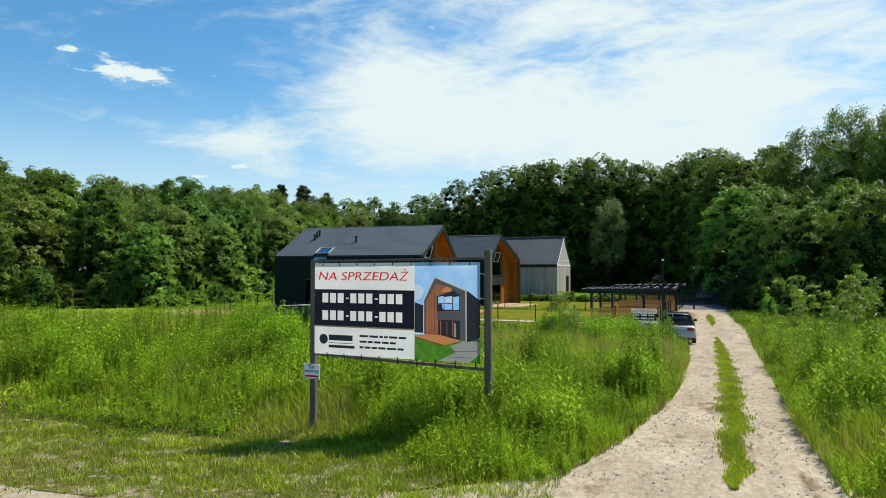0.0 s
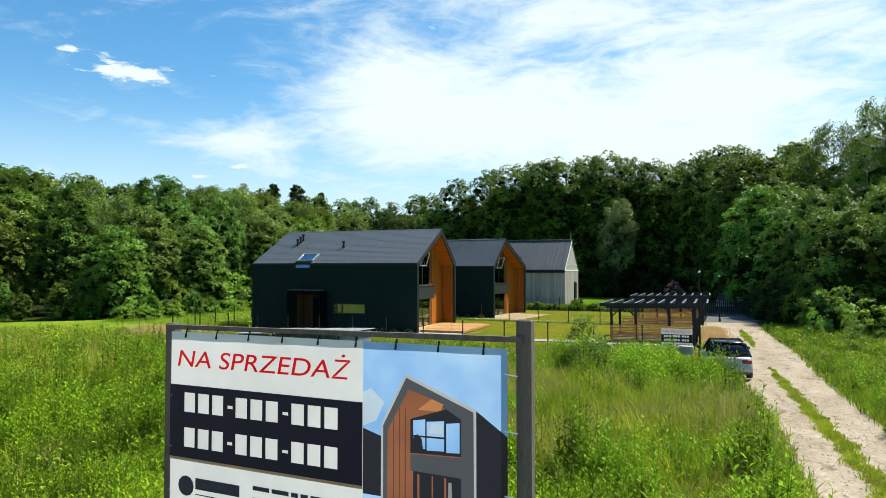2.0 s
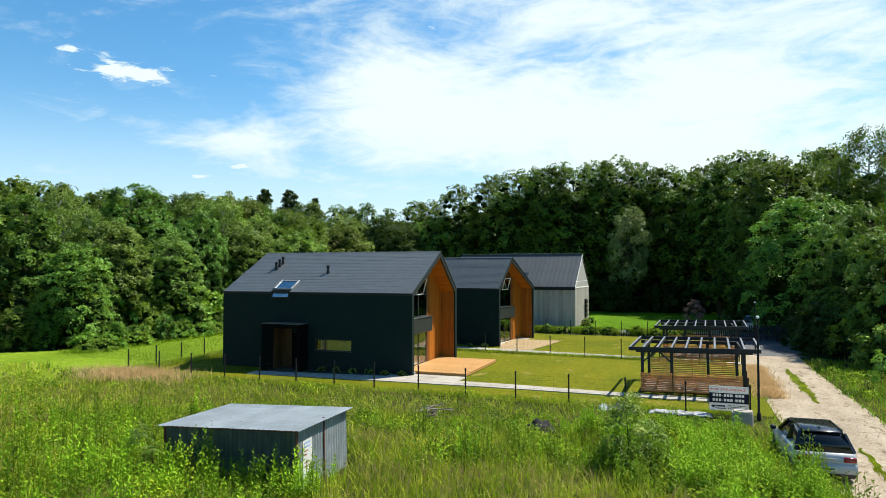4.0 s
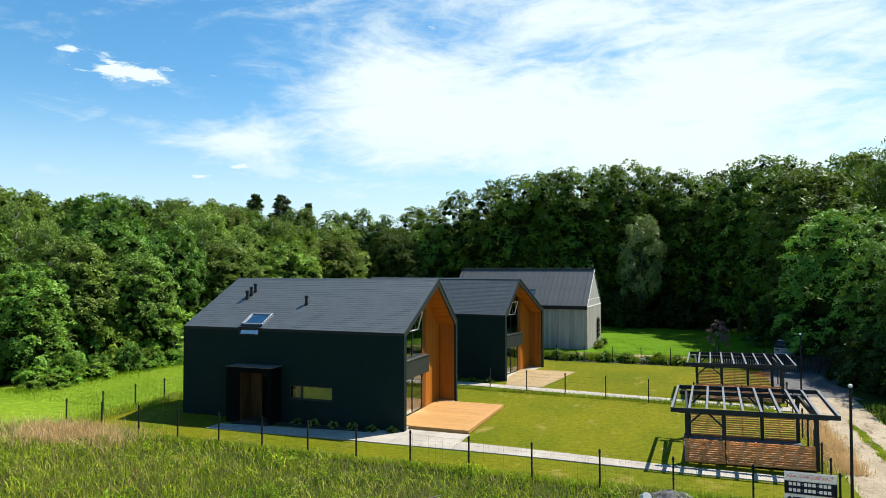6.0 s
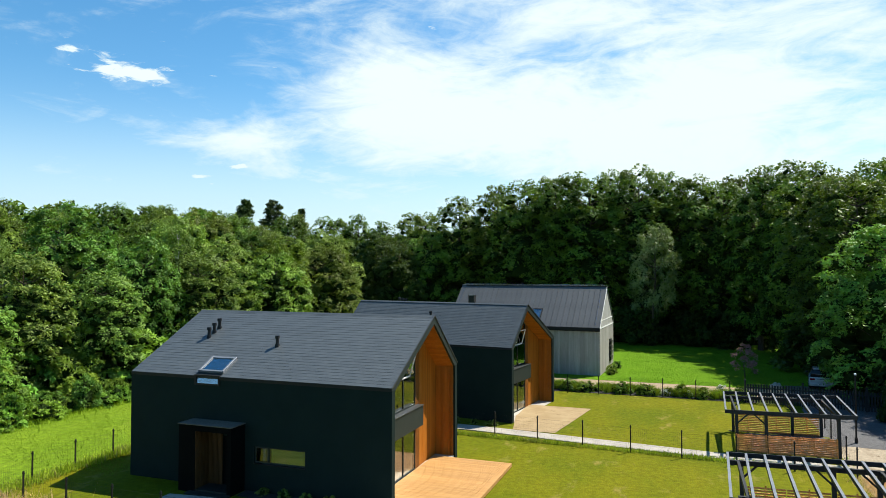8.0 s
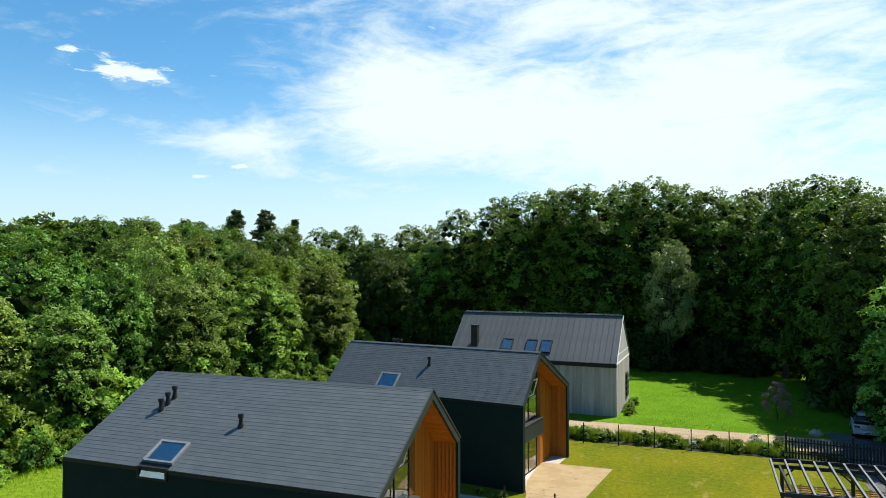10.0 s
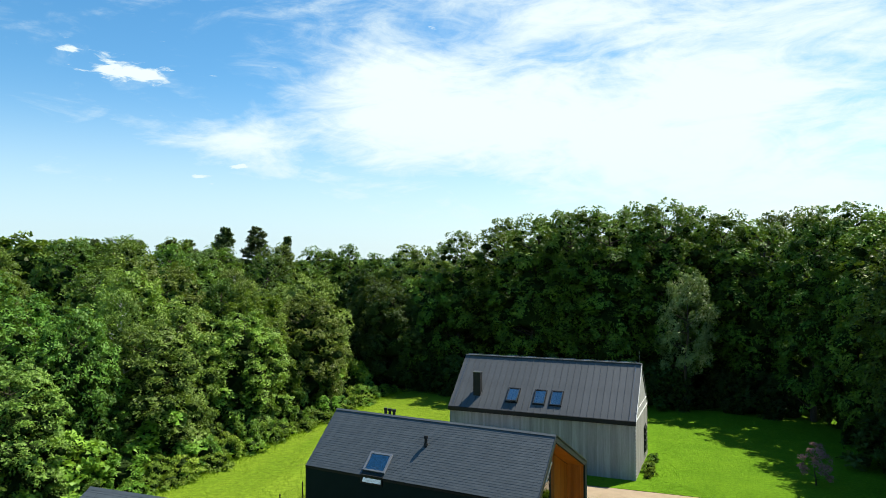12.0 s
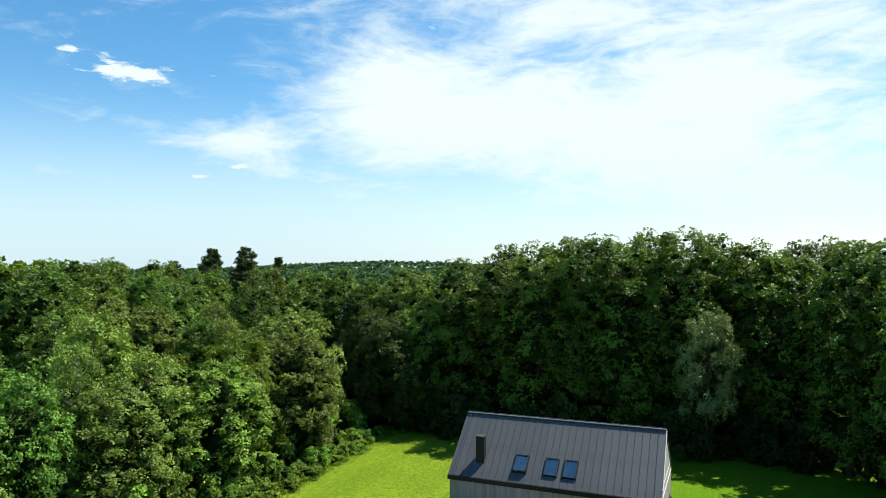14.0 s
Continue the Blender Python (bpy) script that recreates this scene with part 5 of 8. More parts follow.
def printed_picture(parent, wd, ht, lay, s):
    """The picture of the house: fields of ink side by side in one sheet of cloth."""
    grid = [(i / 6, 0.0) for i in range(6)] + [(1.0, j / 6) for j in range(6)] + [(1 - i / 6, 1.0) for i in range(6)] + [(0.0, 1 - j / 6) for j in range(6)]
    fields = [("picture", grid, "picture_sky", "printed picture of a dark house under blue sky")]
    def add(name, mat, *pts, label=""):
        fields.append((name, pts, mat, label))
    add("picture_cloud", "picture_cloud", (0.0, 0.60), (0.10, 0.63), (0.16, 0.72), (0.06, 0.78), (0.0, 0.76))
    add("picture_grass", "picture_grass", (0, 0), (1, 0), (1, 0.24), (0.60, 0.2), (0, 0.26))
    add("picture_path", "picture_path", (0.36, 0.0), (0.83, 0.0), (0.99, 0.09), (1.0, 0.21), (0.80, 0.22), (0.55, 0.16), (0.64, 0.10))
    for a, b in (((0.50, 0.045), (0.90, 0.05)), ((0.62, 0.105), (0.99, 0.115))):
        add("picture_joint", "picture_grey", a, b, (b[0], b[1] + 0.005), (a[0], a[1] + 0.005))
    add("picture_far_house", "picture_dark", (0, 0.28), (0.14, 0.28), (0.14, 0.56), (0, 0.59))
    add("picture_side_wall", "picture_dark", (0.77, 0.20), (0.95, 0.23), (1.0, 0.26), (1.0, 0.62), (0.79, 0.725))
    add("picture_gable", "picture_pale", (0.135, 0.27), (0.80, 0.205), (0.80, 0.725), (0.317, 0.86), (0.137, 0.62), label="white-edged gable frame")
    add("picture_inner_edge", "picture_grey", (0.152, 0.27), (0.785, 0.21), (0.782, 0.712), (0.32, 0.842), (0.152, 0.612))
    add("picture_timber", "picture_wood", (0.18, 0.27), (0.70, 0.22), (0.70, 0.665), (0.50, 0.755), (0.335, 0.79), (0.185, 0.59))
    for u in (0.225, 0.268, 0.31):
        add("picture_board", "picture_board", (u, 0.268), (u + 0.008, 0.268), (u + 0.008, 0.70), (u, 0.70))
    add("picture_pale_timber", "picture_deck", (0.40, 0.70), (0.50, 0.755), (0.58, 0.735), (0.56, 0.70))
    add("picture_window", "picture_dark", (0.35, 0.50), (0.70, 0.51), (0.70, 0.675), (0.60, 0.715), (0.35, 0.655))
    for u0, u1 in ((0.37, 0.455), (0.465, 0.585), (0.60, 0.69)):
        add("picture_pane", "picture_sky", (u0, 0.52), (u1, 0.525), (u1, 0.66), (u0, 0.65))
    add("picture_cloud", "picture_cloud", (0.475, 0.60), (0.575, 0.60), (0.575, 0.64), (0.50, 0.645))
    add("picture_tree", "picture_dark", (0.37, 0.52), (0.44, 0.522), (0.43, 0.57), (0.40, 0.59), (0.37, 0.57))
    add("picture_mullion", "picture_dark", (0.36, 0.575), (0.585, 0.58), (0.585, 0.588), (0.36, 0.583))
    add("picture_band", "picture_grey", (0.35, 0.42), (0.71, 0.415), (0.71, 0.505), (0.35, 0.495))
    add("picture_door", "picture_dark", (0.37, 0.255), (0.70, 0.225), (0.70, 0.415), (0.37, 0.42))
    for u0, u1 in ((0.40, 0.415), (0.50, 0.51), (0.585, 0.60)):
        add("picture_door_bar", "picture_wood", (u0, 0.262), (u1, 0.26), (u1, 0.405), (u0, 0.41))
    add("picture_curtain", "picture_path", (0.61, 0.25), (0.645, 0.248), (0.635, 0.39), (0.615, 0.39))
    add("picture_deck", "picture_deck", (0.0, 0.255), (0.18, 0.265), (0.40, 0.265), (0.72, 0.215), (0.46, 0.165), (0.0, 0.24))
    add("picture_deck_edge", "picture_board", (0.0, 0.24), (0.46, 0.165), (0.46, 0.153), (0.0, 0.228))
    verts, faces = [], []
    for _, pts, _, _ in fields:
        turn = sum(p[0] * q[1] - p[1] * q[0] for p, q in zip(pts, list(pts[1:]) + [pts[0]]))
        k = len(verts)
        verts += [Vector(p) for p in pts]
        f = list(range(k, k + len(pts)))
        faces.append(f if turn > 0 else f[::-1])
    vs, _, tris, _, _, source = delaunay_2d_cdt(verts, [], faces, 1, 1e-5)
    base = None
    for n, (name, pts, mat, label) in enumerate(fields):
        bm = bmesh.new()
        seen = {}
        for t, src in zip(tris, source):
            if src and max(src) == n:
                for i in t:
                    if i not in seen:
                        seen[i] = bm.verts.new((wd * (s + (1 - s) * vs[i].x), ht * vs[i].y, 0.003 * math.sin(vs[i].x * 11) * (vs[i].y - 0.5)))
                bm.faces.new([seen[i] for i in t])
        o = part(name, bm, M[mat], base or parent, label)
        if base is None:
            base = o
            o.matrix_basis = lay


def sale_board():
    a, b = Vector((-6.406, 10.64, 0.0)), Vector((-3.018, 10.346, 0.0))
    ang = math.degrees(math.atan2(b.y - a.y, b.x - a.x))
    s = thing("sale_board", "large printed sale banner laced between two weathered posts", "sign", pose(a.x, a.y, 0, 0, 0, ang))
    span_x = (b - a).length
    for x, z0, z1 in ((0.0, 0.45, 3.84), (span_x, 0.70, 3.975)):
        bm = boxes((x - 0.056, x + 0.056, -0.045, 0.045, z0, z1), bevel=0.008)
        part("post", bm, M["post_wood"], s)
    # bars above and below, slightly out of level
    bm = bmesh.new()
    bar(bm, (0.0, -0.065, 3.81), (span_x, -0.065, 3.84), 0.035, 0.04)
    part("top_rail", bm, M["post_wood"], s)
    bm = bmesh.new()
    bar(bm, (0.05, -0.065, 2.14), (span_x - 0.05, -0.065, 2.06), 0.035, 0.05)
    part("bottom_rail", bm, M["post_wood"], s)
    # the cloth: its corners hang a little unevenly, with slack waves
    x0, x1, z0, z1 = 0.085, span_x - 0.10, 2.15, 3.775
    wd, ht = x1 - x0, z1 - z0
    def sheet_of(u0, u1, nx, nz=14):
        bm = bmesh.new()
        g = [[bm.verts.new((x0 + wd * (u0 + (u1 - u0) * i / nx), -0.10 + 0.004 * math.sin((u0 + (u1 - u0) * i / nx) * 32) * (j / nz - 0.5), z0 + ht * j / nz)) for i in range(nx + 1)] for j in range(nz + 1)]
        for j in range(nz):
            for i in range(nx):
                bm.faces.new((g[j][i], g[j][i + 1], g[j + 1][i + 1], g[j + 1][i]))
        return bm
    cloth = part("banner", sheet_of(0, PRINT, 22), M["banner_white"], s, "white printed banner cloth", smooth=True)
    lay = Matrix(((1, 0, 0, x0), (0, 0, -1, -0.106), (0, 1, 0, z0), (0, 0, 0, 1)))
    printed_board(cloth, wd, ht, lay)
    printed_picture(s, wd, ht, Matrix(((1, 0, 0, x0), (0, 0, -1, -0.10), (0, 1, 0, z0), (0, 0, 0, 1))), PRINT)
    for i in range(9):
        x = x0 + wd * (i + 0.5) / 9
        for p, q in (((x, -0.112, z1 - 0.05), (x, -0.085, z1 + 0.03)), ((x + 0.1, -0.112, z0 + 0.03), (x + 0.1, -0.09, z0 - 0.10))):
            ties = bmesh.new()
            bar(ties, p, q, 0.012)
            part("cable_tie", ties, M["black_metal"], s)
    for z in (2.35, 2.75, 3.2, 3.6):
        for p, q in (((x1 - 0.02, -0.112, z), (span_x - 0.04, -0.06, z - 0.02)), ((x0 + 0.02, -0.112, z), (0.04, -0.06, z - 0.01))):
            cord = bmesh.new()
            bar(cord, p, q, 0.008)
            part("cord", cord, M["white_paint"], s)
    n = thing("notice", "small white notice screwed to the weathered post", "sign", pose(a.x, a.y, 0, 0, 0, ang))
    nx0, nx1, nz0, nz1 = -0.17, 0.18, 1.68, 1.95
    pl = part("plate", boxes((nx0, nx1, -0.075, -0.06, nz0, nz1), bevel=0.003), M["notice_white"], n)
    ly = Matrix(((1, 0, 0, nx0), (0, 0, -1, -0.0765), (0, 1, 0, nz0), (0, 0, 0, 1)))
    words("TEREN", 0.058, ly @ pose(0.085, 0.188, 0) @ Matrix.Diagonal((0.9, 1.25, 1, 1)), M["ink_dark"], pl, "lettering", 0.001)
    words("PRYWATNY", 0.058, ly @ pose(0.035, 0.108, 0) @ Matrix.Diagonal((0.9, 1.25, 1, 1)), M["ink_dark"], pl, "lettering", 0.001)
    o = part("print_bar", flat([(0.03, 0.035), (0.32, 0.035), (0.32, 0.068), (0.03, 0.068)], 0.0), M["ink_red"], pl)
    o.matrix_basis = ly
    o = part("border", bmesh_border(0.35, 0.27, 0.006), M["ink_dark"], pl)
    o.matrix_basis = ly


def bmesh_border(w, h, t):
    return boxes((0.01, w - 0.01, 0.01, 0.01 + t, 0, 0.001), (0.01, w - 0.01, h - 0.01 - t, h - 0.01, 0, 0.001), (0.01, 0.01 + t, 0.01 + t, h - 0.01 - t, 0, 0.001), (w - 0.01 - t, w - 0.01, 0.01 + t, h - 0.01 - t, 0, 0.001))


sale_board()


def fence_banner():
    s = thing("sale_banner", "small printed sale banner tied to the wire fence", "sign", pose(-3.23, 42.20, 0, 0, 0, -0.5))
    c = part("banner", boxes((0, 1.52, -0.01, 0.0, 0.24, 1.27)), M["banner_white"], s, "white printed banner cloth")
    lay = Matrix(((1, 0, 0, 0), (0, 0, -1, -0.011), (0, 1, 0, 0.24), (0, 0, 0, 1)))
    printed_board(c, 1.52, 1.03, lay, small=True)


fence_banner()

# ---------------------------------------------------------------- tin shed


def tin_shed():
    s = thing("shed", "corrugated galvanised tin shed standing in tall weeds", "shed", pose(-13.42, 26.45, 0.22, 0, -1.2, 6.0))
    lw, dp, h0, h1 = 3.86, 3.25, 1.86, 1.70
    def corrugated(n, length, height, amp=0.012):
        bm = bmesh.new()
        lo, hi = [], []
        for i in range(n + 1):
            x = length * i / n
            o = amp * (1 if i % 2 else -1)
            lo.append(bm.verts.new((x, o, 0)))
            hi.append(bm.verts.new((x, o, height)))
        for i in range(n):
            bm.faces.new((lo[i], lo[i + 1], hi[i + 1], hi[i]))
        bmesh.ops.solidify(bm, geom=bm.faces[:], thickness=0.004)
        return bm
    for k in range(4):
        o = part("sheet", corrugated(14, lw / 4 + 0.02, h0), M["shaded_zinc"], s)
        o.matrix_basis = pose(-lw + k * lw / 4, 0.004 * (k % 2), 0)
    for k in range(2):
        o = part("door_leaf", corrugated(18, dp / 2 - 0.05, h0 - 0.03 - 0.07 * k, 0.010), M["zinc"], s)
        o.matrix_basis = pose(0.0, 0.05 + k * (dp / 2), 0, 0, 0, 90)
    o = part("sheet", corrugated(40, dp, h1), M["shaded_zinc"], s)
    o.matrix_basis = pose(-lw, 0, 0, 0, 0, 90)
    o = part("sheet", corrugated(50, lw, h1), M["zinc"], s)
    o.matrix_basis = pose(-lw, dp, 0)
    for px, py in ((0.0, 0.0), (0.0, dp / 2), (-lw, 0.0)):
        part("corner_post", boxes((px - 0.03, px + 0.03, py - 0.03, py + 0.03, 0, h0 - 0.06 * py / dp)), M["rust"], s, "rusty brown corner post")
    part("edge_beam", boxes((-lw - 0.05, 0.05, -0.05, 0.0, h0 - 0.05, h0)), M["rust"], s)
    bm = bmesh.new()
    bar(bm, (0.03, 0.0, h0 - 0.02), (0.03, dp, h1 + 0.02), 0.05)
    part("side_beam", bm, M["rust"], s)
    for k in range(7):
        bm = bmesh.new()
        x0, x1 = -lw - 0.15 + k * (lw + 0.3) / 7, -lw - 0.15 + (k + 1) * (lw + 0.3) / 7 + 0.03
        n = 8
        lo = [bm.verts.new((x0 + (x1 - x0) * i / n, -0.22, h0 + 0.02 + 0.012 * (i % 2) + 0.003 * (k % 2))) for i in range(n + 1)]
        hi = [bm.verts.new((x0 + (x1 - x0) * i / n, dp + 0.15, h1 + 0.06 + 0.012 * (i % 2) + 0.003 * (k % 2))) for i in range(n + 1)]
        for i in range(n):
            bm.faces.new((lo[i], lo[i + 1], hi[i + 1], hi[i]))
        bmesh.ops.solidify(bm, geom=bm.faces[:], thickness=0.004)
        part("roof_sheet", bm, M["zinc"], s)
    n = part("poster", boxes((0.022, 0.026, 0.30, 0.82, 0.55, 1.50)), M["banner_white"], s, "faded white poster with illegible print")
    rng = random.Random(6)
    for k in range(7):
        z = 1.40 - k * 0.10
        part("print_bar", boxes((0.0265, 0.028, 0.36, 0.42 + 0.34 * rng.random(), z, z + 0.035)), M["picture_sky" if k < 2 else "picture_wood"], n)


tin_shed()

# ---------------------------------------------------------------- loose things in the meadow and yard


def block_pile():
    p = thing("block_pile", "stack of pale aerated concrete blocks in the weeds", "blocks", pose(-18.42, 33.5, 0.06, 0, 0, 12) @ Matrix.Diagonal((0.84, 0.9, 0.95, 1)))
    rng = random.Random(1)
    me = mesh_of("block", boxes((0, 0.62, 0, 0.55, 0, 0.225), bevel=0.012), M["aac_block"])
    for lay in range(3):
        for i in range(3):
            for j in range(3):
                if lay == 2 and (i, j) in ((2, 2),):
                    continue
                o = new("block", me)
                o.parent = p
                o.matrix_basis = pose(i * 0.63 + 0.02 * rng.random(), j * 0.56 + 0.02 * rng.random(), lay * 0.227, 0, 0, rng.uniform(-1, 1))


def stick_heap():
    s = thing("stick_heap", "heap of bleached boards and sticks in the grass", "wood", pose(-13.95, 37.4, 0.02))
    rng = random.Random(12)
    for k in range(22):
        bm = bmesh.new()
        a = rng.uniform(-0.9, 1.4)
        r = rng.uniform(0.5, 1.1)
        c = Vector((rng.uniform(-0.5, 0.5), rng.uniform(-0.5, 0.5), 0.06 + 0.02 * k))
        d = Vector((math.cos(a), math.sin(a), rng.uniform(-0.05, 0.35))) * r * 0.6
        bar(bm, c - d * 0.8, c + d, rng.uniform(0.03, 0.09), 0.03)
        part("stick", bm, M["dry_wood"], s)


def concrete_ring():
    r = thing("well_ring", "pale concrete well ring with a flat lid", "well", pose(-2.04, 40.95, -0.05))
    bm = bmesh.new()
    tube(bm, (0, 0, 0), (0, 0, 0.52), 0.40, 0.40, 28)
    part("ring", bm, M["concrete"], r)
    bm = bmesh.new()
    tube(bm, (0.03, 0, 0.52), (0.03, 0, 0.58), 0.36, 0.36, 28)
    part("lid", bm, M["concrete"], r)


def tarp():
    bm = bmesh.new()
    rng = random.Random(9)
    nx, ny = 26, 8
    g = []
    for j in range(ny + 1):
        g.append([bm.verts.new((-5.7 + 2.6 * i / nx, 41.45 + 0.75 * j / ny + 0.12 * noise.noise(Vector((i * 0.4, j * 0.5, 7))), 0.05 + 0.16 * (0.5 + 0.5 * noise.noise(Vector((i * 0.35, j * 0.6, 2)))) * min(1, i / 3, (nx - i) / 3, j + 0.2, ny - j + 0.2))) for i in range(nx + 1)])
    for j in range(ny):
        for i in range(nx):
            bm.faces.new((g[j][i], g[j][i + 1], g[j + 1][i + 1], g[j + 1][i]))
    bmesh.ops.solidify(bm, geom=bm.faces[:], thickness=0.006)
    solid("tarpaulin", bm, M["tarp"], "crumpled white tarpaulin lying by the fence", "tarpaulin", smooth=True)


def heap(name, x, y, r, h, material, label, category):
    bm = bmesh.new()
    bmesh.ops.create_icosphere(bm, subdivisions=4, radius=1.0)
    for v in bm.verts:
        k = 1 + 0.25 * noise.noise(v.co * 2.2) + 0.1 * noise.noise(v.co * 6)
        v.co = Vector((v.co.x * r * k, v.co.y * r * k, max(-0.05, v.co.z * h * k)))
    solid(name, bm, material, label, category, m=pose(x, y, 0), smooth=True)


def bucket():
    b = thing("bucket", "white plastic bucket tipped in the grass", "bucket", pose(-7.66, 41.35, 0.12, 65, 0, 40))
    bm = bmesh.new()
    tube(bm, (0, 0, 0), (0, 0, 0.30), 0.13, 0.16, 20)
    part("pail", bm, M["tarp"], b)
    bm = bmesh.new()
    tube(bm, (0, 0, 0.285), (0, 0, 0.305), 0.17, 0.17, 20)
    part("rim", bm, M["tarp"], b)


def lamp_post(x, y, h, label):
    l = thing("street_lamp", label, "lamp", pose(x, y, 0), group="yard lamps")
    bm = bmesh.new()
    tube(bm, (0, 0, 0), (0, 0, h), 0.05, 0.04, 12)
    tube(bm, (0, 0, 0), (0, 0, 0.3), 0.085, 0.08, 12)
    part("pole", bm, M["black_metal"], l)
    bm = bmesh.new()
    tube(bm, (0, 0, h), (0, 0, h + 0.10), 0.05, 0.07, 12)
    part("head", bm, M["black_metal"], l)
    bm = bmesh.new()
    bmesh.ops.create_uvsphere(bm, u_segments=16, v_segments=10, radius=0.065)
    bmesh.ops.translate(bm, verts=bm.verts[:], vec=(0, 0, h + 0.15))
    part("globe", bm, M["white_paint"], l, "unlit white globe", smooth=True)


block_pile()
stick_heap()
concrete_ring()
tarp()
bucket()
heap("dirt_heap", -6.7, 41.6, 0.75, 0.35, M["cinder"], "small heap of dark gravel by the fence", "gravel")
heap("soil_heap", -9.3, 36.4, 0.55, 0.55, M["mulch"], "small dark mound of earth in the meadow", "earth")
heap("boulder", -1.39, 82.68, 0.45, 0.40, M["stone"], "pale boulder beside the gravel drive", "rock")
lamp_post(-1.36, 41.85, 4.05, "black yard lamp with a white globe by the track")
lamp_post(0.55, 65.2, 3.6, "black yard lamp with a white globe further up the track")

# ---------------------------------------------------------------- cars


def car(m, label, estate=True):
    c = thing("car", label, "car", m, group="parked cars")
    ln, hw = (4.25, 0.90) if estate else (4.5, 0.95)
    ht = 1.45 if estate else 1.70
    # stations along y: sill z, belt z, half width at belt
    def loft(rings, mat, name, lab="", parent=c):
        bm = bmesh.new()
        vs = [[bm.verts.new(p) for p in r] for r in rings]
        k = len(rings[0])
        for a, b in zip(vs, vs[1:]):
            for i in range(k):
                j = (i + 1) % k
                bm.faces.new((a[i], a[j], b[j], b[i]))
        bm.faces.new(vs[0][::-1])
        bm.faces.new(vs[-1])
        bmesh.ops.recalc_face_normals(bm, faces=bm.faces[:])
        bmesh.ops.bevel(bm, geom=[e for e in bm.edges if e.calc_face_angle(0) > 0.35], offset=0.035, segments=2, affect="EDGES", clamp_overlap=True)
        return part(name, bm, M[mat], parent, lab, smooth=True)
    belt = 0.93 if estate else 1.08
    body = []
    for y, zs, zb, w in ((0.0, 0.42, belt - 0.14, 0.84), (0.06, 0.30, belt - 0.02, 0.94), (0.5, 0.22, belt, 1.0), (1.6, 0.20, belt, 1.0), (2.9, 0.20, belt - 0.02, 1.0), (3.7, 0.22, belt - 0.10, 0.98), (4.12, 0.28, belt - 0.22, 0.90), (ln, 0.36, belt - 0.34, 0.80)):
        w *= hw
        body.append([(-w * 0.96, y, zs), (w * 0.96, y, zs), (w, y, zs + 0.28), (w * 0.97, y, zb - 0.05), (w * 0.90, y, zb), (-w * 0.90, y, zb), (-w * 0.97, y, zb - 0.05), (-w, y, zs + 0.28)])
    loft(body, "car_white", "body", "white painted body")
    cab = []
    for y, z, w in ((0.12, belt - 0.01, 0.80), (0.42, ht - 0.10, 0.68), (0.75, ht - 0.02, 0.66), (1.6, ht, 0.66), (2.35, ht - 0.05, 0.65), (3.05, belt - 0.03, 0.78)):
        cab.append([(-hw * 0.86, max(y, 0.14), belt - 0.02), (hw * 0.86, max(y, 0.14), belt - 0.02), (hw * w * 1.12, y, (z + belt) / 2), (hw * w, y, z), (-hw * w, y, z), (-hw * w * 1.12, y, (z + belt) / 2)])
    loft(cab, "car_glass", "cabin_glass", "dark tinted windows")
    rf = part("roof", boxes((-hw * 0.655, hw * 0.655, 0.46, 2.28, ht - 0.035, ht + 0.015), bevel=0.03), M["car_black" if estate else "car_white"], c, "black roof panel" if estate else "white roof panel", smooth=True)
    bm = bmesh.new()
    bm.free()
    for x in (-hw * 0.62, hw * 0.62):
        bm = bmesh.new()
        bar(bm, (x, 0.55, ht + 0.05), (x, 2.0, ht + 0.05), 0.035)
        for y in (0.6, 1.95):
            bar(bm, (x, y, ht - 0.01), (x, y, ht + 0.05), 0.03)
        part("roof_rail", bm, M["car_black"], c)
    bm = bmesh.new()
    box(bm, -0.02, 0.02, 0.8, 0.95, ht + 0.015, ht + 0.07)
    part("aerial", bm, M["car_black"], c)
    for x in (-1, 1):
        for ya, yb, fa, fb, dz, wd in ((0.2, 0.5, 0.88, 0.67, 0.04, 0.09), (2.98, 2.3, 0.89, 0.66, 0.05, 0.06), (1.55, 1.5, 0.88, 0.68, 0.03, 0.06)):
            bm = bmesh.new()
            bar(bm, (x * hw * fa, ya, belt - 0.02), (x * hw * fb, yb, ht - dz), wd)
            part("pillar", bm, M["car_black"], c)
    for x in (-1, 1):
        bm = boxes((x * hw * 0.50 if x > 0 else -hw * 0.90, hw * 0.90 if x > 0 else -hw * 0.50, -0.025, 0.10, belt - 0.26, belt - 0.10), bevel=0.03)
        part("tail_light", bm, M["tail_red"], c, "red tail light", smooth=True)
        bm = boxes((x * hw * 0.60 if x > 0 else -hw * 0.93, hw * 0.93 if x > 0 else -hw * 0.60, -0.02, 0.10, 0.50, 0.555), bevel=0.01)
        part("reflector", bm, M["tail_red"], c, "red bumper reflector")
        bm = boxes((x * hw * 1.02 if x > 0 else -hw * 1.02 - 0.19, x * hw * 1.02 + 0.19 if x > 0 else -hw * 1.02, 2.62, 2.78, belt + 0.02, belt + 0.16), bevel=0.035)
        part("mirror", bm, M["car_black"], c, smooth=True)
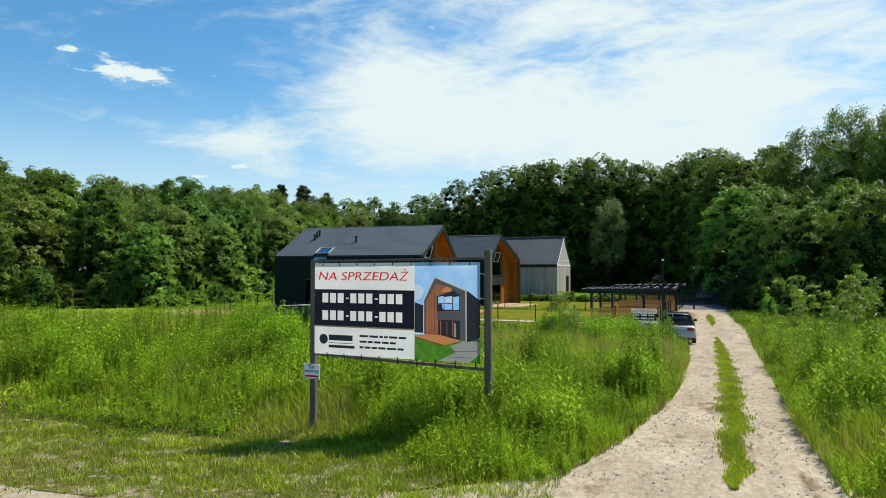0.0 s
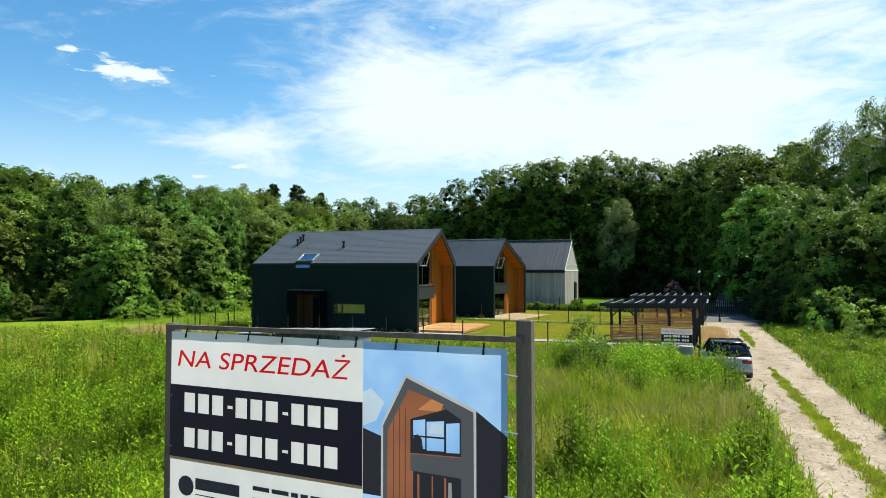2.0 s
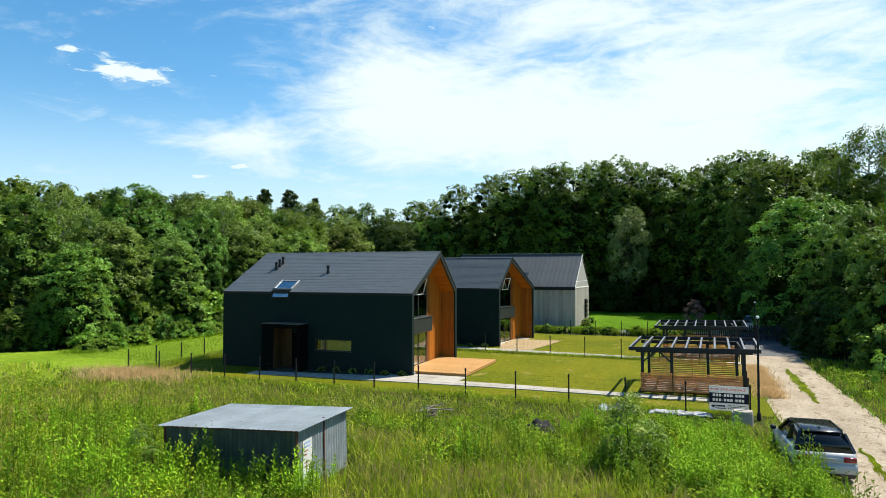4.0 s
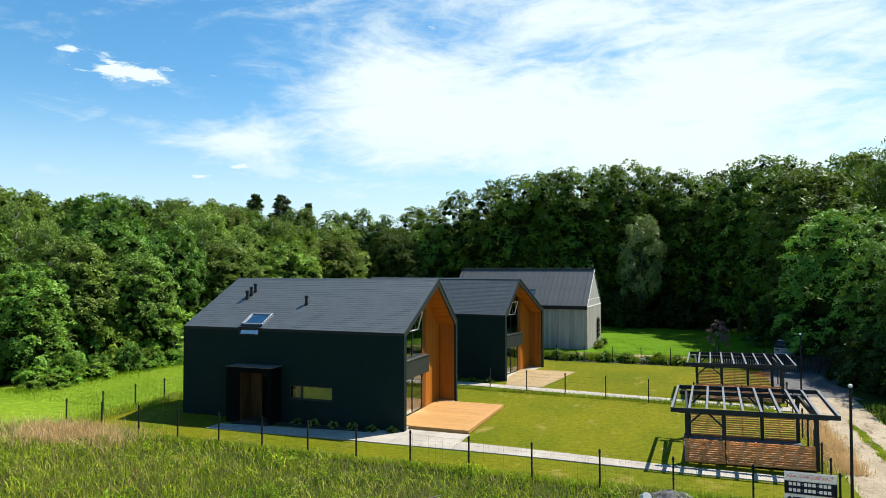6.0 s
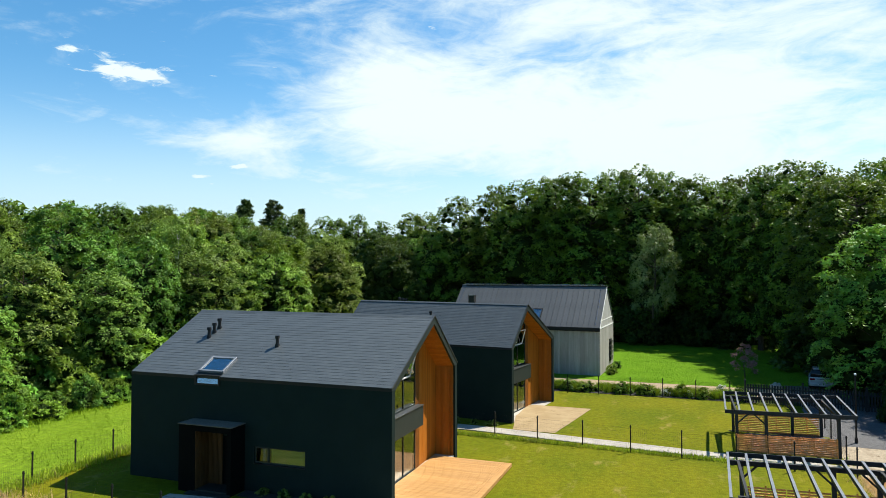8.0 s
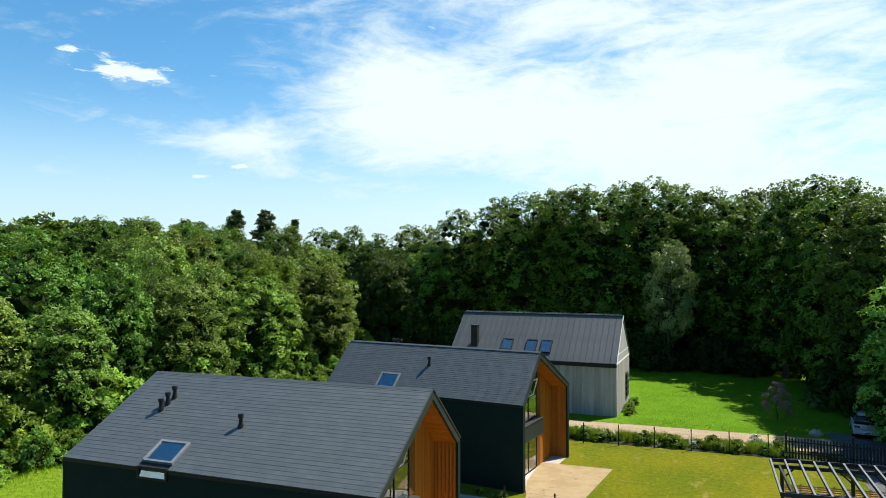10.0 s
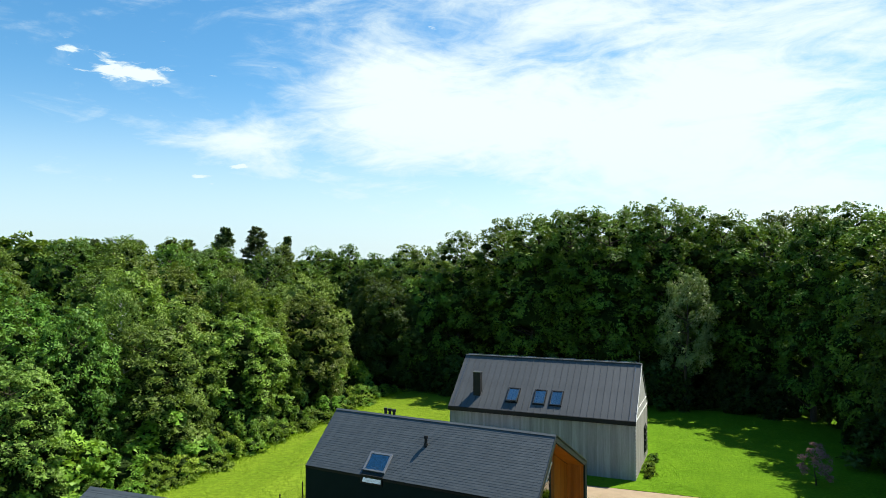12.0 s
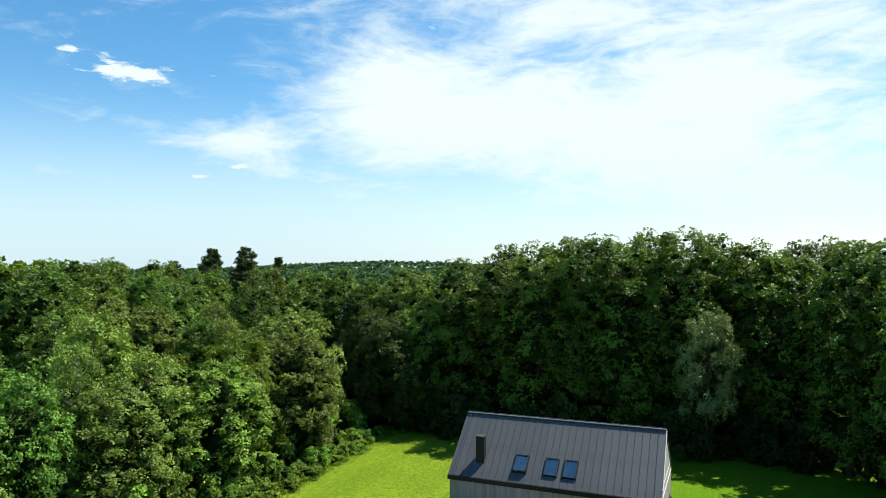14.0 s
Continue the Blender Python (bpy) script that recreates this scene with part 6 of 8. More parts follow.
        for y in (0.78, 3.42):
            bm = bmesh.new()
            tube(bm, (x * (hw - 0.20), y, 0.32), (x * (hw + 0.005), y, 0.32), 0.32, 0.32, 28)
            bmesh.ops.bevel(bm, geom=[e for e in bm.edges if e.calc_face_angle(0) > 0.8], offset=0.03, segments=2, affect="EDGES")
            wh = part("wheel", bm, M["tyre"], c, "black tyre", smooth=True)
            bm = bmesh.new()
            tube(bm, (x * (hw - 0.02), y, 0.32), (x * (hw + 0.012), y, 0.32), 0.21, 0.20, 24)
            part("rim", bm, M["rim"], wh)
    part("bumper", boxes((-hw * 0.93, hw * 0.93, -0.05, 0.12, 0.30, 0.62), bevel=0.035), M["car_white"], c, smooth=True)
    part("bumper_trim", boxes((-hw * 0.9, hw * 0.9, -0.055, 0.10, 0.24, 0.36), bevel=0.02), M["car_black"], c)
    part("number_plate", boxes((-0.26, 0.26, -0.062, -0.045, 0.42, 0.53)), M["white_paint"], c)
    part("plate_bar", boxes((-0.21, 0.21, -0.066, -0.061, 0.45, 0.50)), M["ink_dark"], c)
    part("handle_strip", boxes((-0.30, 0.30, -0.035, 0.03, belt - 0.17, belt - 0.135), bevel=0.008), M["chrome"], c, "chrome tailgate strip")
    wp = bmesh.new()
    bar(wp, (0.0, 0.10, belt + 0.04), (-0.35, 0.19, belt + 0.12), 0.02)
    part("wiper", wp, M["car_black"], c)
    return c


car(pose(-0.45, 33.0, float(ground_z(0, 33)) + 0.03, 0, 0, 3.0) @ Matrix.Diagonal((0.93, 0.95, 0.94, 1)), "white estate car with a black roof parked on the track")
car(pose(1.75, 82.4, 0.03, 0, 0, -8) @ Matrix.Diagonal((0.92, 0.92, 0.92, 1)), "white family car parked behind the picket fence", estate=False)

# ---------------------------------------------------------------- trees and bushes


def unit(v):
    return v / np.maximum(np.linalg.norm(v, axis=-1, keepdims=True), 1e-9)


def leaf_quads(rng, pts, normals, length, width, droop=0.0, simple=False):
    """Kite-shaped leaves at points, roughly facing along the normals."""
    n = len(pts)
    nn = unit(normals + rng.normal(0, 0.5, (n, 3)))
    t = unit(np.cross(nn, rng.normal(0, 1, (n, 3))))
    t[:, 2] -= droop
    t = unit(t)
    b = unit(np.cross(nn, t))
    ln = (length * rng.uniform(0.6, 1.25, n))[:, None]
    wd = (width * rng.uniform(0.6, 1.25, n))[:, None]
    if simple:
        return np.stack([pts - t * ln * 0.5 + b * wd * 0.5, pts - t * ln * 0.4 - b * wd * 0.5, pts + t * ln * 0.5], axis=1)
    fold = nn * wd * 0.18
    return np.stack([pts - t * ln * 0.5, pts + b * wd * 0.5 + fold, pts + t * ln * 0.5, pts - b * wd * 0.5 + fold], axis=1)


def crown_of(seed, height, radius, base, lobes, sprays, per, length, width, spray=0.55, droop=0.0, lobe=(0.17, 0.30), core=0.70, wide_at=0.40, flat=0.72):
    """Boughs on an uneven dome; each carries tilted sprays of leaves over a core coloured as inner shade."""
    rng = np.random.default_rng(seed)
    f = np.clip((np.arange(lobes) + 0.5) / lobes + rng.uniform(-0.06, 0.06, lobes), 0, 1)
    prof = np.sqrt(np.clip(1 - ((f - wide_at) / np.where(f < wide_at, 0.75, 1.06 - wide_at)) ** 2, 0.04, 1))
    a = np.arange(lobes) * 2.39996 + rng.uniform(-0.6, 0.6, lobes)
    radii = radius * rng.uniform(*lobe, lobes) * (0.72 + 0.28 * prof)
    out = np.maximum(radius * prof * rng.uniform(0.74, 1.06, lobes) - radii * 0.8, 0.05 * radius)
    centres = np.stack([out * np.cos(a), out * np.sin(a), base + (height - base) * (0.05 + 0.86 * f)], 1)
    k = np.repeat(np.arange(lobes), sprays)
    side = unit(centres * np.array([1, 1, 0]) + 1e-6)
    rise = np.stack([np.zeros(lobes), np.zeros(lobes), 0.10 + 0.80 * f], 1)
    d = unit(rng.normal(0, 0.7, (len(k), 3)) + 0.85 * side[k] * (1.1 - f[k])[:, None] + rise[k])
    sc = centres[k] + d * (radii[k] * (0.60 + 0.85 * rng.random(len(k)) + 0.5 * rng.random(len(k)) ** 5))[:, None] * np.array([1, 1, 0.82])
    face = unit(d * flat + np.array([0, 0, 0.62]) + rng.normal(0, 0.28, d.shape))
    u = unit(np.cross(face, rng.normal(0, 1, face.shape)))
    v = np.cross(face, u)
    rs = spray * rng.uniform(0.55, 1.30, len(k))
    j = np.repeat(np.arange(len(k)), per)
    n = len(j)
    q, w = np.sqrt(rng.random(n)), rng.uniform(0, 2 * math.pi, n)
    long = 1 + 0.35 * np.cos(w)
    pts = sc[j] + (u[j] * (q * long * np.cos(w))[:, None] + v[j] * (q * 0.8 * np.sin(w))[:, None] - face[j] * (0.38 * q * q + rng.normal(0, 0.13, n))[:, None]) * rs[j][:, None]
    pts[:, 2] -= droop * rs[j] * rng.random(n) * 1.8
    lift = (height - base) / max(0.1, np.quantile(pts[:, 2], 0.998) - base)
    pts[:, 2] = np.maximum(base + (pts[:, 2] - base) * lift, 0.10)
    centres[:, 2] = base + (centres[:, 2] - base) * lift
    ico = bmesh.new()
    bmesh.ops.create_icosphere(ico, subdivisions=1, radius=1.0)
    tri = np.array([[p.co[:] for p in t.verts] for t in ico.faces])
    ico.free()
    # Dark filler blobs along the stem, so gaps between leaves look shaded.
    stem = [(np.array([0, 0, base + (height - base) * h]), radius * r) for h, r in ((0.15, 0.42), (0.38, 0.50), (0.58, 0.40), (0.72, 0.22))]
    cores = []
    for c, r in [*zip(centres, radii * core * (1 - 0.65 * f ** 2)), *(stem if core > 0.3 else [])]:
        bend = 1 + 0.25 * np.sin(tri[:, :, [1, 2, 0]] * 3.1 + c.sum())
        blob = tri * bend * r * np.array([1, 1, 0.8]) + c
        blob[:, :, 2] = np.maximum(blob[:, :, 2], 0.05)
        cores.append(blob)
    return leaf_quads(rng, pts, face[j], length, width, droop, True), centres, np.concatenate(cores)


def trunk_mesh(name, height, r, centres, base, material, seed):
    rng = random.Random(seed)
    bm = bmesh.new()
    pts = [Vector((0, 0, -0.2))]
    for k in range(1, 6):
        pts.append(Vector((rng.uniform(-0.25, 0.25) * k / 4, rng.uniform(-0.25, 0.25) * k / 4, height * 0.9 * k / 5)))
    for i in range(5):
        tube(bm, pts[i], pts[i + 1], r * (1 - 0.17 * i) * (1.25 if i == 0 else 1), r * (1 - 0.17 * (i + 1)), 8, caps=False)
    for c in centres[::2]:
        c = Vector([float(v) for v in c])
        z = max(base * 0.8, c.z - 0.35 * math.hypot(c.x, c.y) - 0.4)
        k = min(4, int(z / (height * 0.18)))
        a = pts[k].lerp(pts[k + 1], min(1, z / (height * 0.18) - k))
        m = a.lerp(c, 0.5) + Vector((0, 0, -0.15))
        tube(bm, a, m, r * 0.34, r * 0.22, 5, caps=False)
        tube(bm, m, c, r * 0.22, r * 0.07, 5, caps=False)
    return mesh_of(name, bm, material, smooth=True)


def broadleaf(name, seed, height, radius, base, lobes, sprays, per, length, width, leaf, label, category="tree", bark="bark", r=None, inner="crown_shade", **kw):
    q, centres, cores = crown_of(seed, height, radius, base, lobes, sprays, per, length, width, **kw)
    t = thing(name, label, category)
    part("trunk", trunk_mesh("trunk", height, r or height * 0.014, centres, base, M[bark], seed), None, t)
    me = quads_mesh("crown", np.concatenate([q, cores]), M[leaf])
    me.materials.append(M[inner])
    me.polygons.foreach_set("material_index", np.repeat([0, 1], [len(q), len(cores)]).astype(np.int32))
    part("crown", me, None, t)
    return t


def put_trees(kinds, spots, seed, spread=0.16):
    """Stand trees at (x, y, height): the kinds in turn, each turned and stretched a little differently."""
    rng = random.Random(seed)
    for x, y, h in spots:
        src, h0, fresh = kinds[rng.randrange(len(kinds))]
        s = h / h0 * rng.uniform(1 - spread * 0.2, 1 + spread * 0.2)
        w = s * rng.uniform(1 - spread, 1 + spread)
        m = pose(x, y, float(ground_z(x, y)) - 0.05, rng.uniform(-3, 3), rng.uniform(-3, 3), rng.uniform(0, 360)) @ Matrix.Diagonal((w, w, s, 1))
        if src.get("free"):
            src.matrix_basis = m
            del src["free"]
        else:
            copy_thing(src, m @ Matrix.Diagonal([1 / v for v in src.scale] + [1]))


def kind(t, h):
    t["free"] = 1
    return (t, h, 0)


EDGE = [
    kind(broadleaf("tree", 11, 12.0, 3.9, 0.5, 83, 11, 23, 0.23, 0.159, "leaf", "full green broadleaf tree at the wood's edge", spray=0.471), 12.0),
    kind(broadleaf("tree", 12, 11.0, 3.5, 0.4, 69, 12, 23, 0.239, 0.141, "leaf_bright", "fresh green broadleaf tree at the wood's edge", spray=0.418, flat=0.8), 11.0),
    kind(broadleaf("tree", 13, 12.0, 3.7, 0.6, 78, 11, 23, 0.22, 0.151, "leaf_olive", "olive green broadleaf tree at the wood's edge", spray=0.441, wide_at=0.48), 12.0),
    kind(broadleaf("tree", 14, 13.0, 3.0, 0.8, 74, 11, 25, 0.212, 0.141, "leaf", "narrow dark green tree at the wood's edge", spray=0.418, wide_at=0.35), 13.0),
]
EDGE_DARK = [
    kind(broadleaf("tree", 15, 12.0, 3.9, 0.4, 83, 11, 23, 0.248, 0.168, "leaf_shaded", "broadleaf tree with the wood's shade in its leaf colour", spray=0.494), 12.0),
    kind(broadleaf("tree", 16, 12.0, 3.6, 0.5, 74, 11, 23, 0.23, 0.159, "leaf_wood", "mid-green broadleaf tree before the dark wood", spray=0.456, wide_at=0.5), 12.0),
]
LIGHT = [kind(broadleaf("tree", 17, 12.0, 4.2, 0.3, 83, 12, 27, 0.212, 0.136, "leaf", "sunlit fresh green tree leaning over the track", spray=0.456, flat=0.7), 12.0)]
HIGH = [
    kind(broadleaf("tree", 25, 22.0, 4.9, 2.0, 108, 10, 18, 0.329, 0.233, "leaf_wood", "tall forest tree with a high leafy crown", spray=0.646, wide_at=0.55), 22.0),
    kind(broadleaf("tree", 26, 22.0, 4.4, 1.5, 99, 10, 18, 0.312, 0.217, "leaf_wood", "tall forest tree with an uneven crown", spray=0.608, wide_at=0.5, lobe=(0.17, 0.34)), 22.0),
    kind(broadleaf("tree", 27, 22.0, 5.3, 2.5, 113, 10, 18, 0.329, 0.233, "leaf_wood", "tall green forest tree with a broad crown", spray=0.684, wide_at=0.6), 22.0),
]
# Trees of the wood whose shade is put into the leaf colour.
DEEP = [
    kind(broadleaf("tree", 21, 20.0, 4.9, 0.8, 88, 8, 9, 0.572, 0.418, "leaf_shaded", "tall forest tree with leaves darkened for shade", spray=0.76), 20.0),
    kind(broadleaf("tree", 22, 21.0, 4.5, 0.8, 88, 8, 9, 0.572, 0.418, "leaf_shaded", "tall dense green forest tree", spray=0.722, wide_at=0.5), 21.0),
]
INNER = [
    kind(broadleaf("tree", 31, 19.0, 5.0, 7.0, 34, 9, 7, 0.85, 0.60, "leaf_wood", "forest tree deep in the wood", spray=0.988, wide_at=0.5), 19.0),
    kind(broadleaf("tree", 32, 19.0, 4.6, 7.0, 34, 9, 7, 0.85, 0.60, "leaf", "green forest tree deep in the wood", spray=0.912, wide_at=0.5), 19.0),
]
BIRCH = [kind(broadleaf("birch", 41, 14.0, 2.5, 1.5, 74, 10, 22, 0.264, 0.086, "leaf_olive", "slender birch with drooping twigs", bark="birch_bark", droop=0.9, spray=0.418, core=0.42, lobe=(0.16, 0.30), wide_at=0.35), 14.0)]
TALL_BIRCH = [kind(broadleaf("birch", 42, 21.0, 3.6, 2.5, 99, 10, 16, 0.329, 0.104, "leaf_wood", "tall birch with thin drooping twigs above the wood", bark="birch_bark", droop=1.0, spray=0.57, core=0.40, lobe=(0.15, 0.28), wide_at=0.35), 21.0)]
SILVER = [kind(broadleaf("tree", 43, 15.0, 2.9, 4.6, 46, 10, 26, 0.27, 0.11, "leaf_silver", "pale grey-green tree before the dark wood", spray=0.48, flat=0.6, droop=0.7, core=0.12, lobe=(0.16, 0.34), wide_at=0.38), 15.0)]


def conifer(name, seed, height, radius, base, label, spire=0.75):
    """Uneven whorls of level boughs with gaps between them."""
    rng = np.random.default_rng(seed)
    pts, nrm, bm = [], [], bmesh.new()
    tube(bm, (0, 0, -0.2), (0.1, 0.05, height * 0.97), height * 0.013, 0.03, 8, caps=False)
    z, k = base, 0
    while z < height - 0.25:
        f = (z - base) / (height - base)
        for _ in range(5):
            a = rng.uniform(0, 6.283)
            L = radius * (1 - f ** (1 / spire)) ** 0.7 * rng.uniform(0.5, 1.12) + 0.3
            tube(bm, (0, 0, z), (L * 0.8 * math.cos(a), L * 0.8 * math.sin(a), z + 0.16 * L), 0.05, 0.015, 4, caps=False)
            n = int(40 + 45 * L)
            u = rng.random(n) ** 0.65
            side = rng.normal(0, 0.24, n) * (0.35 + 0.45 * L * u)
            xy = np.stack([math.cos(a) * u * L - math.sin(a) * side, math.sin(a) * u * L + math.cos(a) * side], 1)
            pts.append(np.column_stack([xy, z + 0.16 * L * u + rng.normal(0, 0.13, n) + 0.10]))
            nrm.append(np.column_stack([xy * 0.25, np.ones(n)]))
        z += rng.uniform(0.45, 0.85) * (1.15 - 0.45 * f)
        k += 1
    pts, nrm = np.concatenate(pts), np.concatenate(nrm)
    t = thing(name, label, "tree")
    part("trunk", bm, M["bark"], t, smooth=True)
    part("crown", quads_mesh("crown", leaf_quads(rng, pts, unit(nrm), 0.55, 0.22, 0.15, True), M["needle"]), None, t)
    return t


PINE = [kind(conifer("pine", 51, 22.0, 4.0, 8.0, "dark conifer standing above the wood"), 22.0),
        kind(conifer("pine", 52, 22.0, 3.4, 8.5, "dense oval-topped dark conifer above the wood", 0.5), 22.0),
        kind(conifer("pine", 53, 22.0, 2.6, 7.0, "slender dark conifer standing above the wood", 0.95), 22.0)]
SAPLING = [
    kind(broadleaf("sapling", 91, 3.0, 1.2, 0.3, 12, 7, 16, 0.19, 0.10, "leaf_bright", "thin young tree with loose light green leaves", "sapling", r=0.025, core=0.05, spray=0.34), 3.0),
    kind(broadleaf("sapling", 92, 3.0, 1.0, 0.2, 11, 7, 15, 0.19, 0.09, "leaf_olive", "slim young tree with sparse olive leaves", "sapling", r=0.025, core=0.05, spray=0.32), 3.0),
]
LOW_BUSH = [kind(broadleaf("bush", 64, 1.0, 0.9, 0.0, 12, 7, 11, 0.17, 0.11, "leaf_bright", "low leafy bush at the edge of the field", "bush", r=0.02, spray=0.24), 1.0)]
WILLOW = [kind(broadleaf("bush", 65, 2.4, 0.62, 0.1, 22, 8, 12, 0.14, 0.05, "leaf_olive", "loose olive-green willow bush in the meadow", "bush", r=0.02, spray=0.24, core=0.25), 2.4)]
BUSH_DEEP = [kind(broadleaf("bush", 63, 3.0, 1.7, 0.0, 14, 8, 18, 0.28, 0.19, "leaf_shaded", "bush with the wood's shade in its leaf colour", "bush", r=0.04, spray=0.42), 3.0)]
BUSH = [
    kind(broadleaf("bush", 61, 3.0, 1.7, 0.0, 14, 9, 20, 0.24, 0.16, "leaf", "dense dark green leafy bush", "bush", r=0.04, spray=0.40), 3.0),
    kind(broadleaf("bush", 62, 2.6, 1.6, 0.0, 13, 9, 20, 0.24, 0.15, "leaf_bright", "fresh green young leafy bush", "bush", r=0.04, spray=0.38), 2.6),
]


def stand(x0, x1, y0, y1, step, low, high, seed, inside=lambda x, y: True):
    rng = random.Random(seed)
    out = []
    y = y0
    row = 0
    while y <= y1:
        x = x0 + (step / 2 if row % 2 else 0)
        while x <= x1:
            px, py = x + rng.uniform(-0.35, 0.35) * step, y + rng.uniform(-0.35, 0.35) * step
            if inside(px, py):
                out.append((px, py, rng.uniform(low, high)))
            x += step
        y += step * 0.9
        row += 1
    return out


# the wood to the left of the field
put_trees(EDGE[:1] + EDGE[:3], [(-51.0 - 2.2 * (i % 2), 52.0 + 5.6 * i, h) for i, h in enumerate((8.4, 10.6, 9.4, 12.2, 11.0, 12.6, 11.4, 13.6, 12.6, 14.4))], 1)
put_trees(EDGE_DARK[1:] + EDGE[:1] + EDGE[2:] + BIRCH, [(-58.5 - 3 * (i % 2), 41 + 6.4 * i, (9.8 if i < 3 else 13.4) + 2.6 * ((i * 7) % 5) / 4) for i in range(11)], 2)
put_trees(EDGE_DARK, [(-63.5, 36, 9.5), (-66.5, 41, 10.5), (-69, 32, 10.0), (-72, 36, 11.0), (-64.5, 47, 11.5), (-66, 54, 12.5)], 3)
put_trees(HIGH, [(-78, 45, 15.5), (-83, 50, 17.0), (-76, 53, 15.8), (-82, 58.5, 17.4), (-75.5, 62, 15.8), (-82, 67, 17.6), (-76, 71, 16.6), (-73.5, 78.5, 15.6), (-81, 77, 17.4), (-90, 62, 18.5), (-90, 72, 18.5)], 4, 0.1)
put_trees(HIGH + EDGE[3:], [(-66, 84, 15.0), (-71, 90, 16.6), (-64.5, 96, 16.4), (-78, 96, 18.6), (-71, 103, 18.0), (-84, 86, 17.2), (-88, 98, 19.4), (-63, 107, 16.8), (-79, 107, 18.8), (-92, 108, 20.0)], 35, 0.1)
put_trees(BIRCH, [(-53.5, 74.5, 13.5), (-54.5, 57.5, 11.5), (-60.5, 80.5, 15.0), (-68, 73, 15.5), (-55.5, 92, 14.5)], 5)
put_trees(INNER, stand(-126, -98, 50, 120, 8.5, 18.0, 20.5, 6), 6)
# pines over the far left corner
for n, (x, y, h) in enumerate(((-83.1, 122.7, 22.2), (-81.1, 128.4, 22.5), (-76.3, 130.5, 21.1))):
    put_trees(PINE[n:n + 1], [(x, y, h)], 7, 0.02)
put_trees(PINE, [(-91.5, 124.5, 20.6), (-98, 121, 20.8), (-105, 117, 20.2), (-86.5, 114, 19.8)], 47, 0.08)
put_trees(HIGH, [(-88, 119, 20.2), (-95.5, 115, 20.4), (-80, 118, 18.8), (-72.5, 124, 19.4), (-68, 129, 18.8), (-86, 127, 20.0)], 48, 0.05)
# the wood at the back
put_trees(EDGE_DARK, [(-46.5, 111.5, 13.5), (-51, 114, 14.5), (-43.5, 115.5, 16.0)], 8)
put_trees(HIGH, [(-63.0, 130.5, 19.2), (-57.5, 127, 17.4), (-52.7, 128.5, 19.4), (-46.5, 122.5, 18.6), (-40.5, 117.5, 20.0), (-35.5, 119.5, 21.6), (-30.5, 116, 22.2), (-27.5, 122, 23.2), (-24.5, 117, 23.0), (-20.5, 115.5, 22.8), (-18.0, 121, 23.4),
                 (-15.2, 117, 22.7), (-7.0, 118.5, 21.6), (-11.5, 121, 22.4), (-4.5, 115.0, 20.6), (-1.5, 121, 22.4), (0.0, 109.4, 21.2), (3.2, 105.5, 21.2), (4.4, 99.5, 20.0), (5.4, 94, 18.8), (6.2, 88.5, 17.4)], 9, 0.12)
put_trees(SILVER, [(-12.2, 110.6, 15.0)], 10, 0.02)
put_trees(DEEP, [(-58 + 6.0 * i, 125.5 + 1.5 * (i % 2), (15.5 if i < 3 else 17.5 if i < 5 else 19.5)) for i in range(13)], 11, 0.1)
put_trees(INNER, stand(-36, 44, 132, 160, 8.5, 19.5, 22.0, 12), 12)
put_trees(INNER, stand(-100, -44, 134, 160, 8.5, 15.0, 17.0, 27), 27)
# the wood to the right of the track
put_trees(EDGE_DARK[:1], [(8.8, 87.0, 12.0)], 14)
put_trees(LIGHT, [(6.0, 80.0, 12.8), (7.8, 73.0, 10.4)], 34)
put_trees(LIGHT + EDGE[1:2], [(9.2, 62.0, 9.0), (9.0, 68.5, 11.0), (13.8, 68.0, 11.5), (14.0, 60.5, 9.8)], 31)
put_trees(TALL_BIRCH, [(10.8, 92.5, 18.6), (14.5, 92.3, 21.1), (16.6, 82.0, 21.2), (19.5, 78.5, 20.0), (15.9, 86.8, 18.8), (20.2, 83.4, 20.0), (23.5, 75, 20.0)], 36, 0.06)
put_trees(HIGH, [(17.5, 61, 14.5), (21.5, 64, 17), (19.0, 79.0, 13.5), (12, 90, 15.5), (25, 70, 19), (24, 82, 21), (11, 99, 20.4), (21, 91, 20), (12.5, 107, 21.8), (22, 103, 22), (28, 88, 21)], 15, 0.1)
put_trees(INNER, stand(30, 60, 62, 130, 9.0, 18, 21, 16), 16)
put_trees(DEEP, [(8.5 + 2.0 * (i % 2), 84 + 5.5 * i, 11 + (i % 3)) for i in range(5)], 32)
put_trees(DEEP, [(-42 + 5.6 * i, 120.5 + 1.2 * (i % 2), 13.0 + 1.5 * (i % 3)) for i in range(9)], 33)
# undergrowth along the edges
put_trees(BUSH, [(-47.6 + 1.2 * math.sin(i * 2.1), 50.5 + 1.75 * i, 1.3 + 1.1 * ((i * 5) % 7) / 6) for i in range(33)], 17, 0.3)
put_trees(LOW_BUSH, [(-46.4 + 0.5 * math.sin(i * 1.7), 49.5 + 1.15 * i, 0.7 + 0.6 * ((i * 3) % 7) / 6) for i in range(53)], 37, 0.3)
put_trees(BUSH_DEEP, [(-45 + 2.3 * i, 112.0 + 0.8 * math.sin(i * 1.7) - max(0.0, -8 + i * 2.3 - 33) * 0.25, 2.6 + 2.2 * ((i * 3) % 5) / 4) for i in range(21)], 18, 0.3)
put_trees(BUSH, [(6.6 + 0.9 * math.sin(i * 2.3), 55 + 2.3 * i, 2.0 + 1.4 * ((i * 3) % 5) / 4) for i in (1, 4)], 19, 0.3)
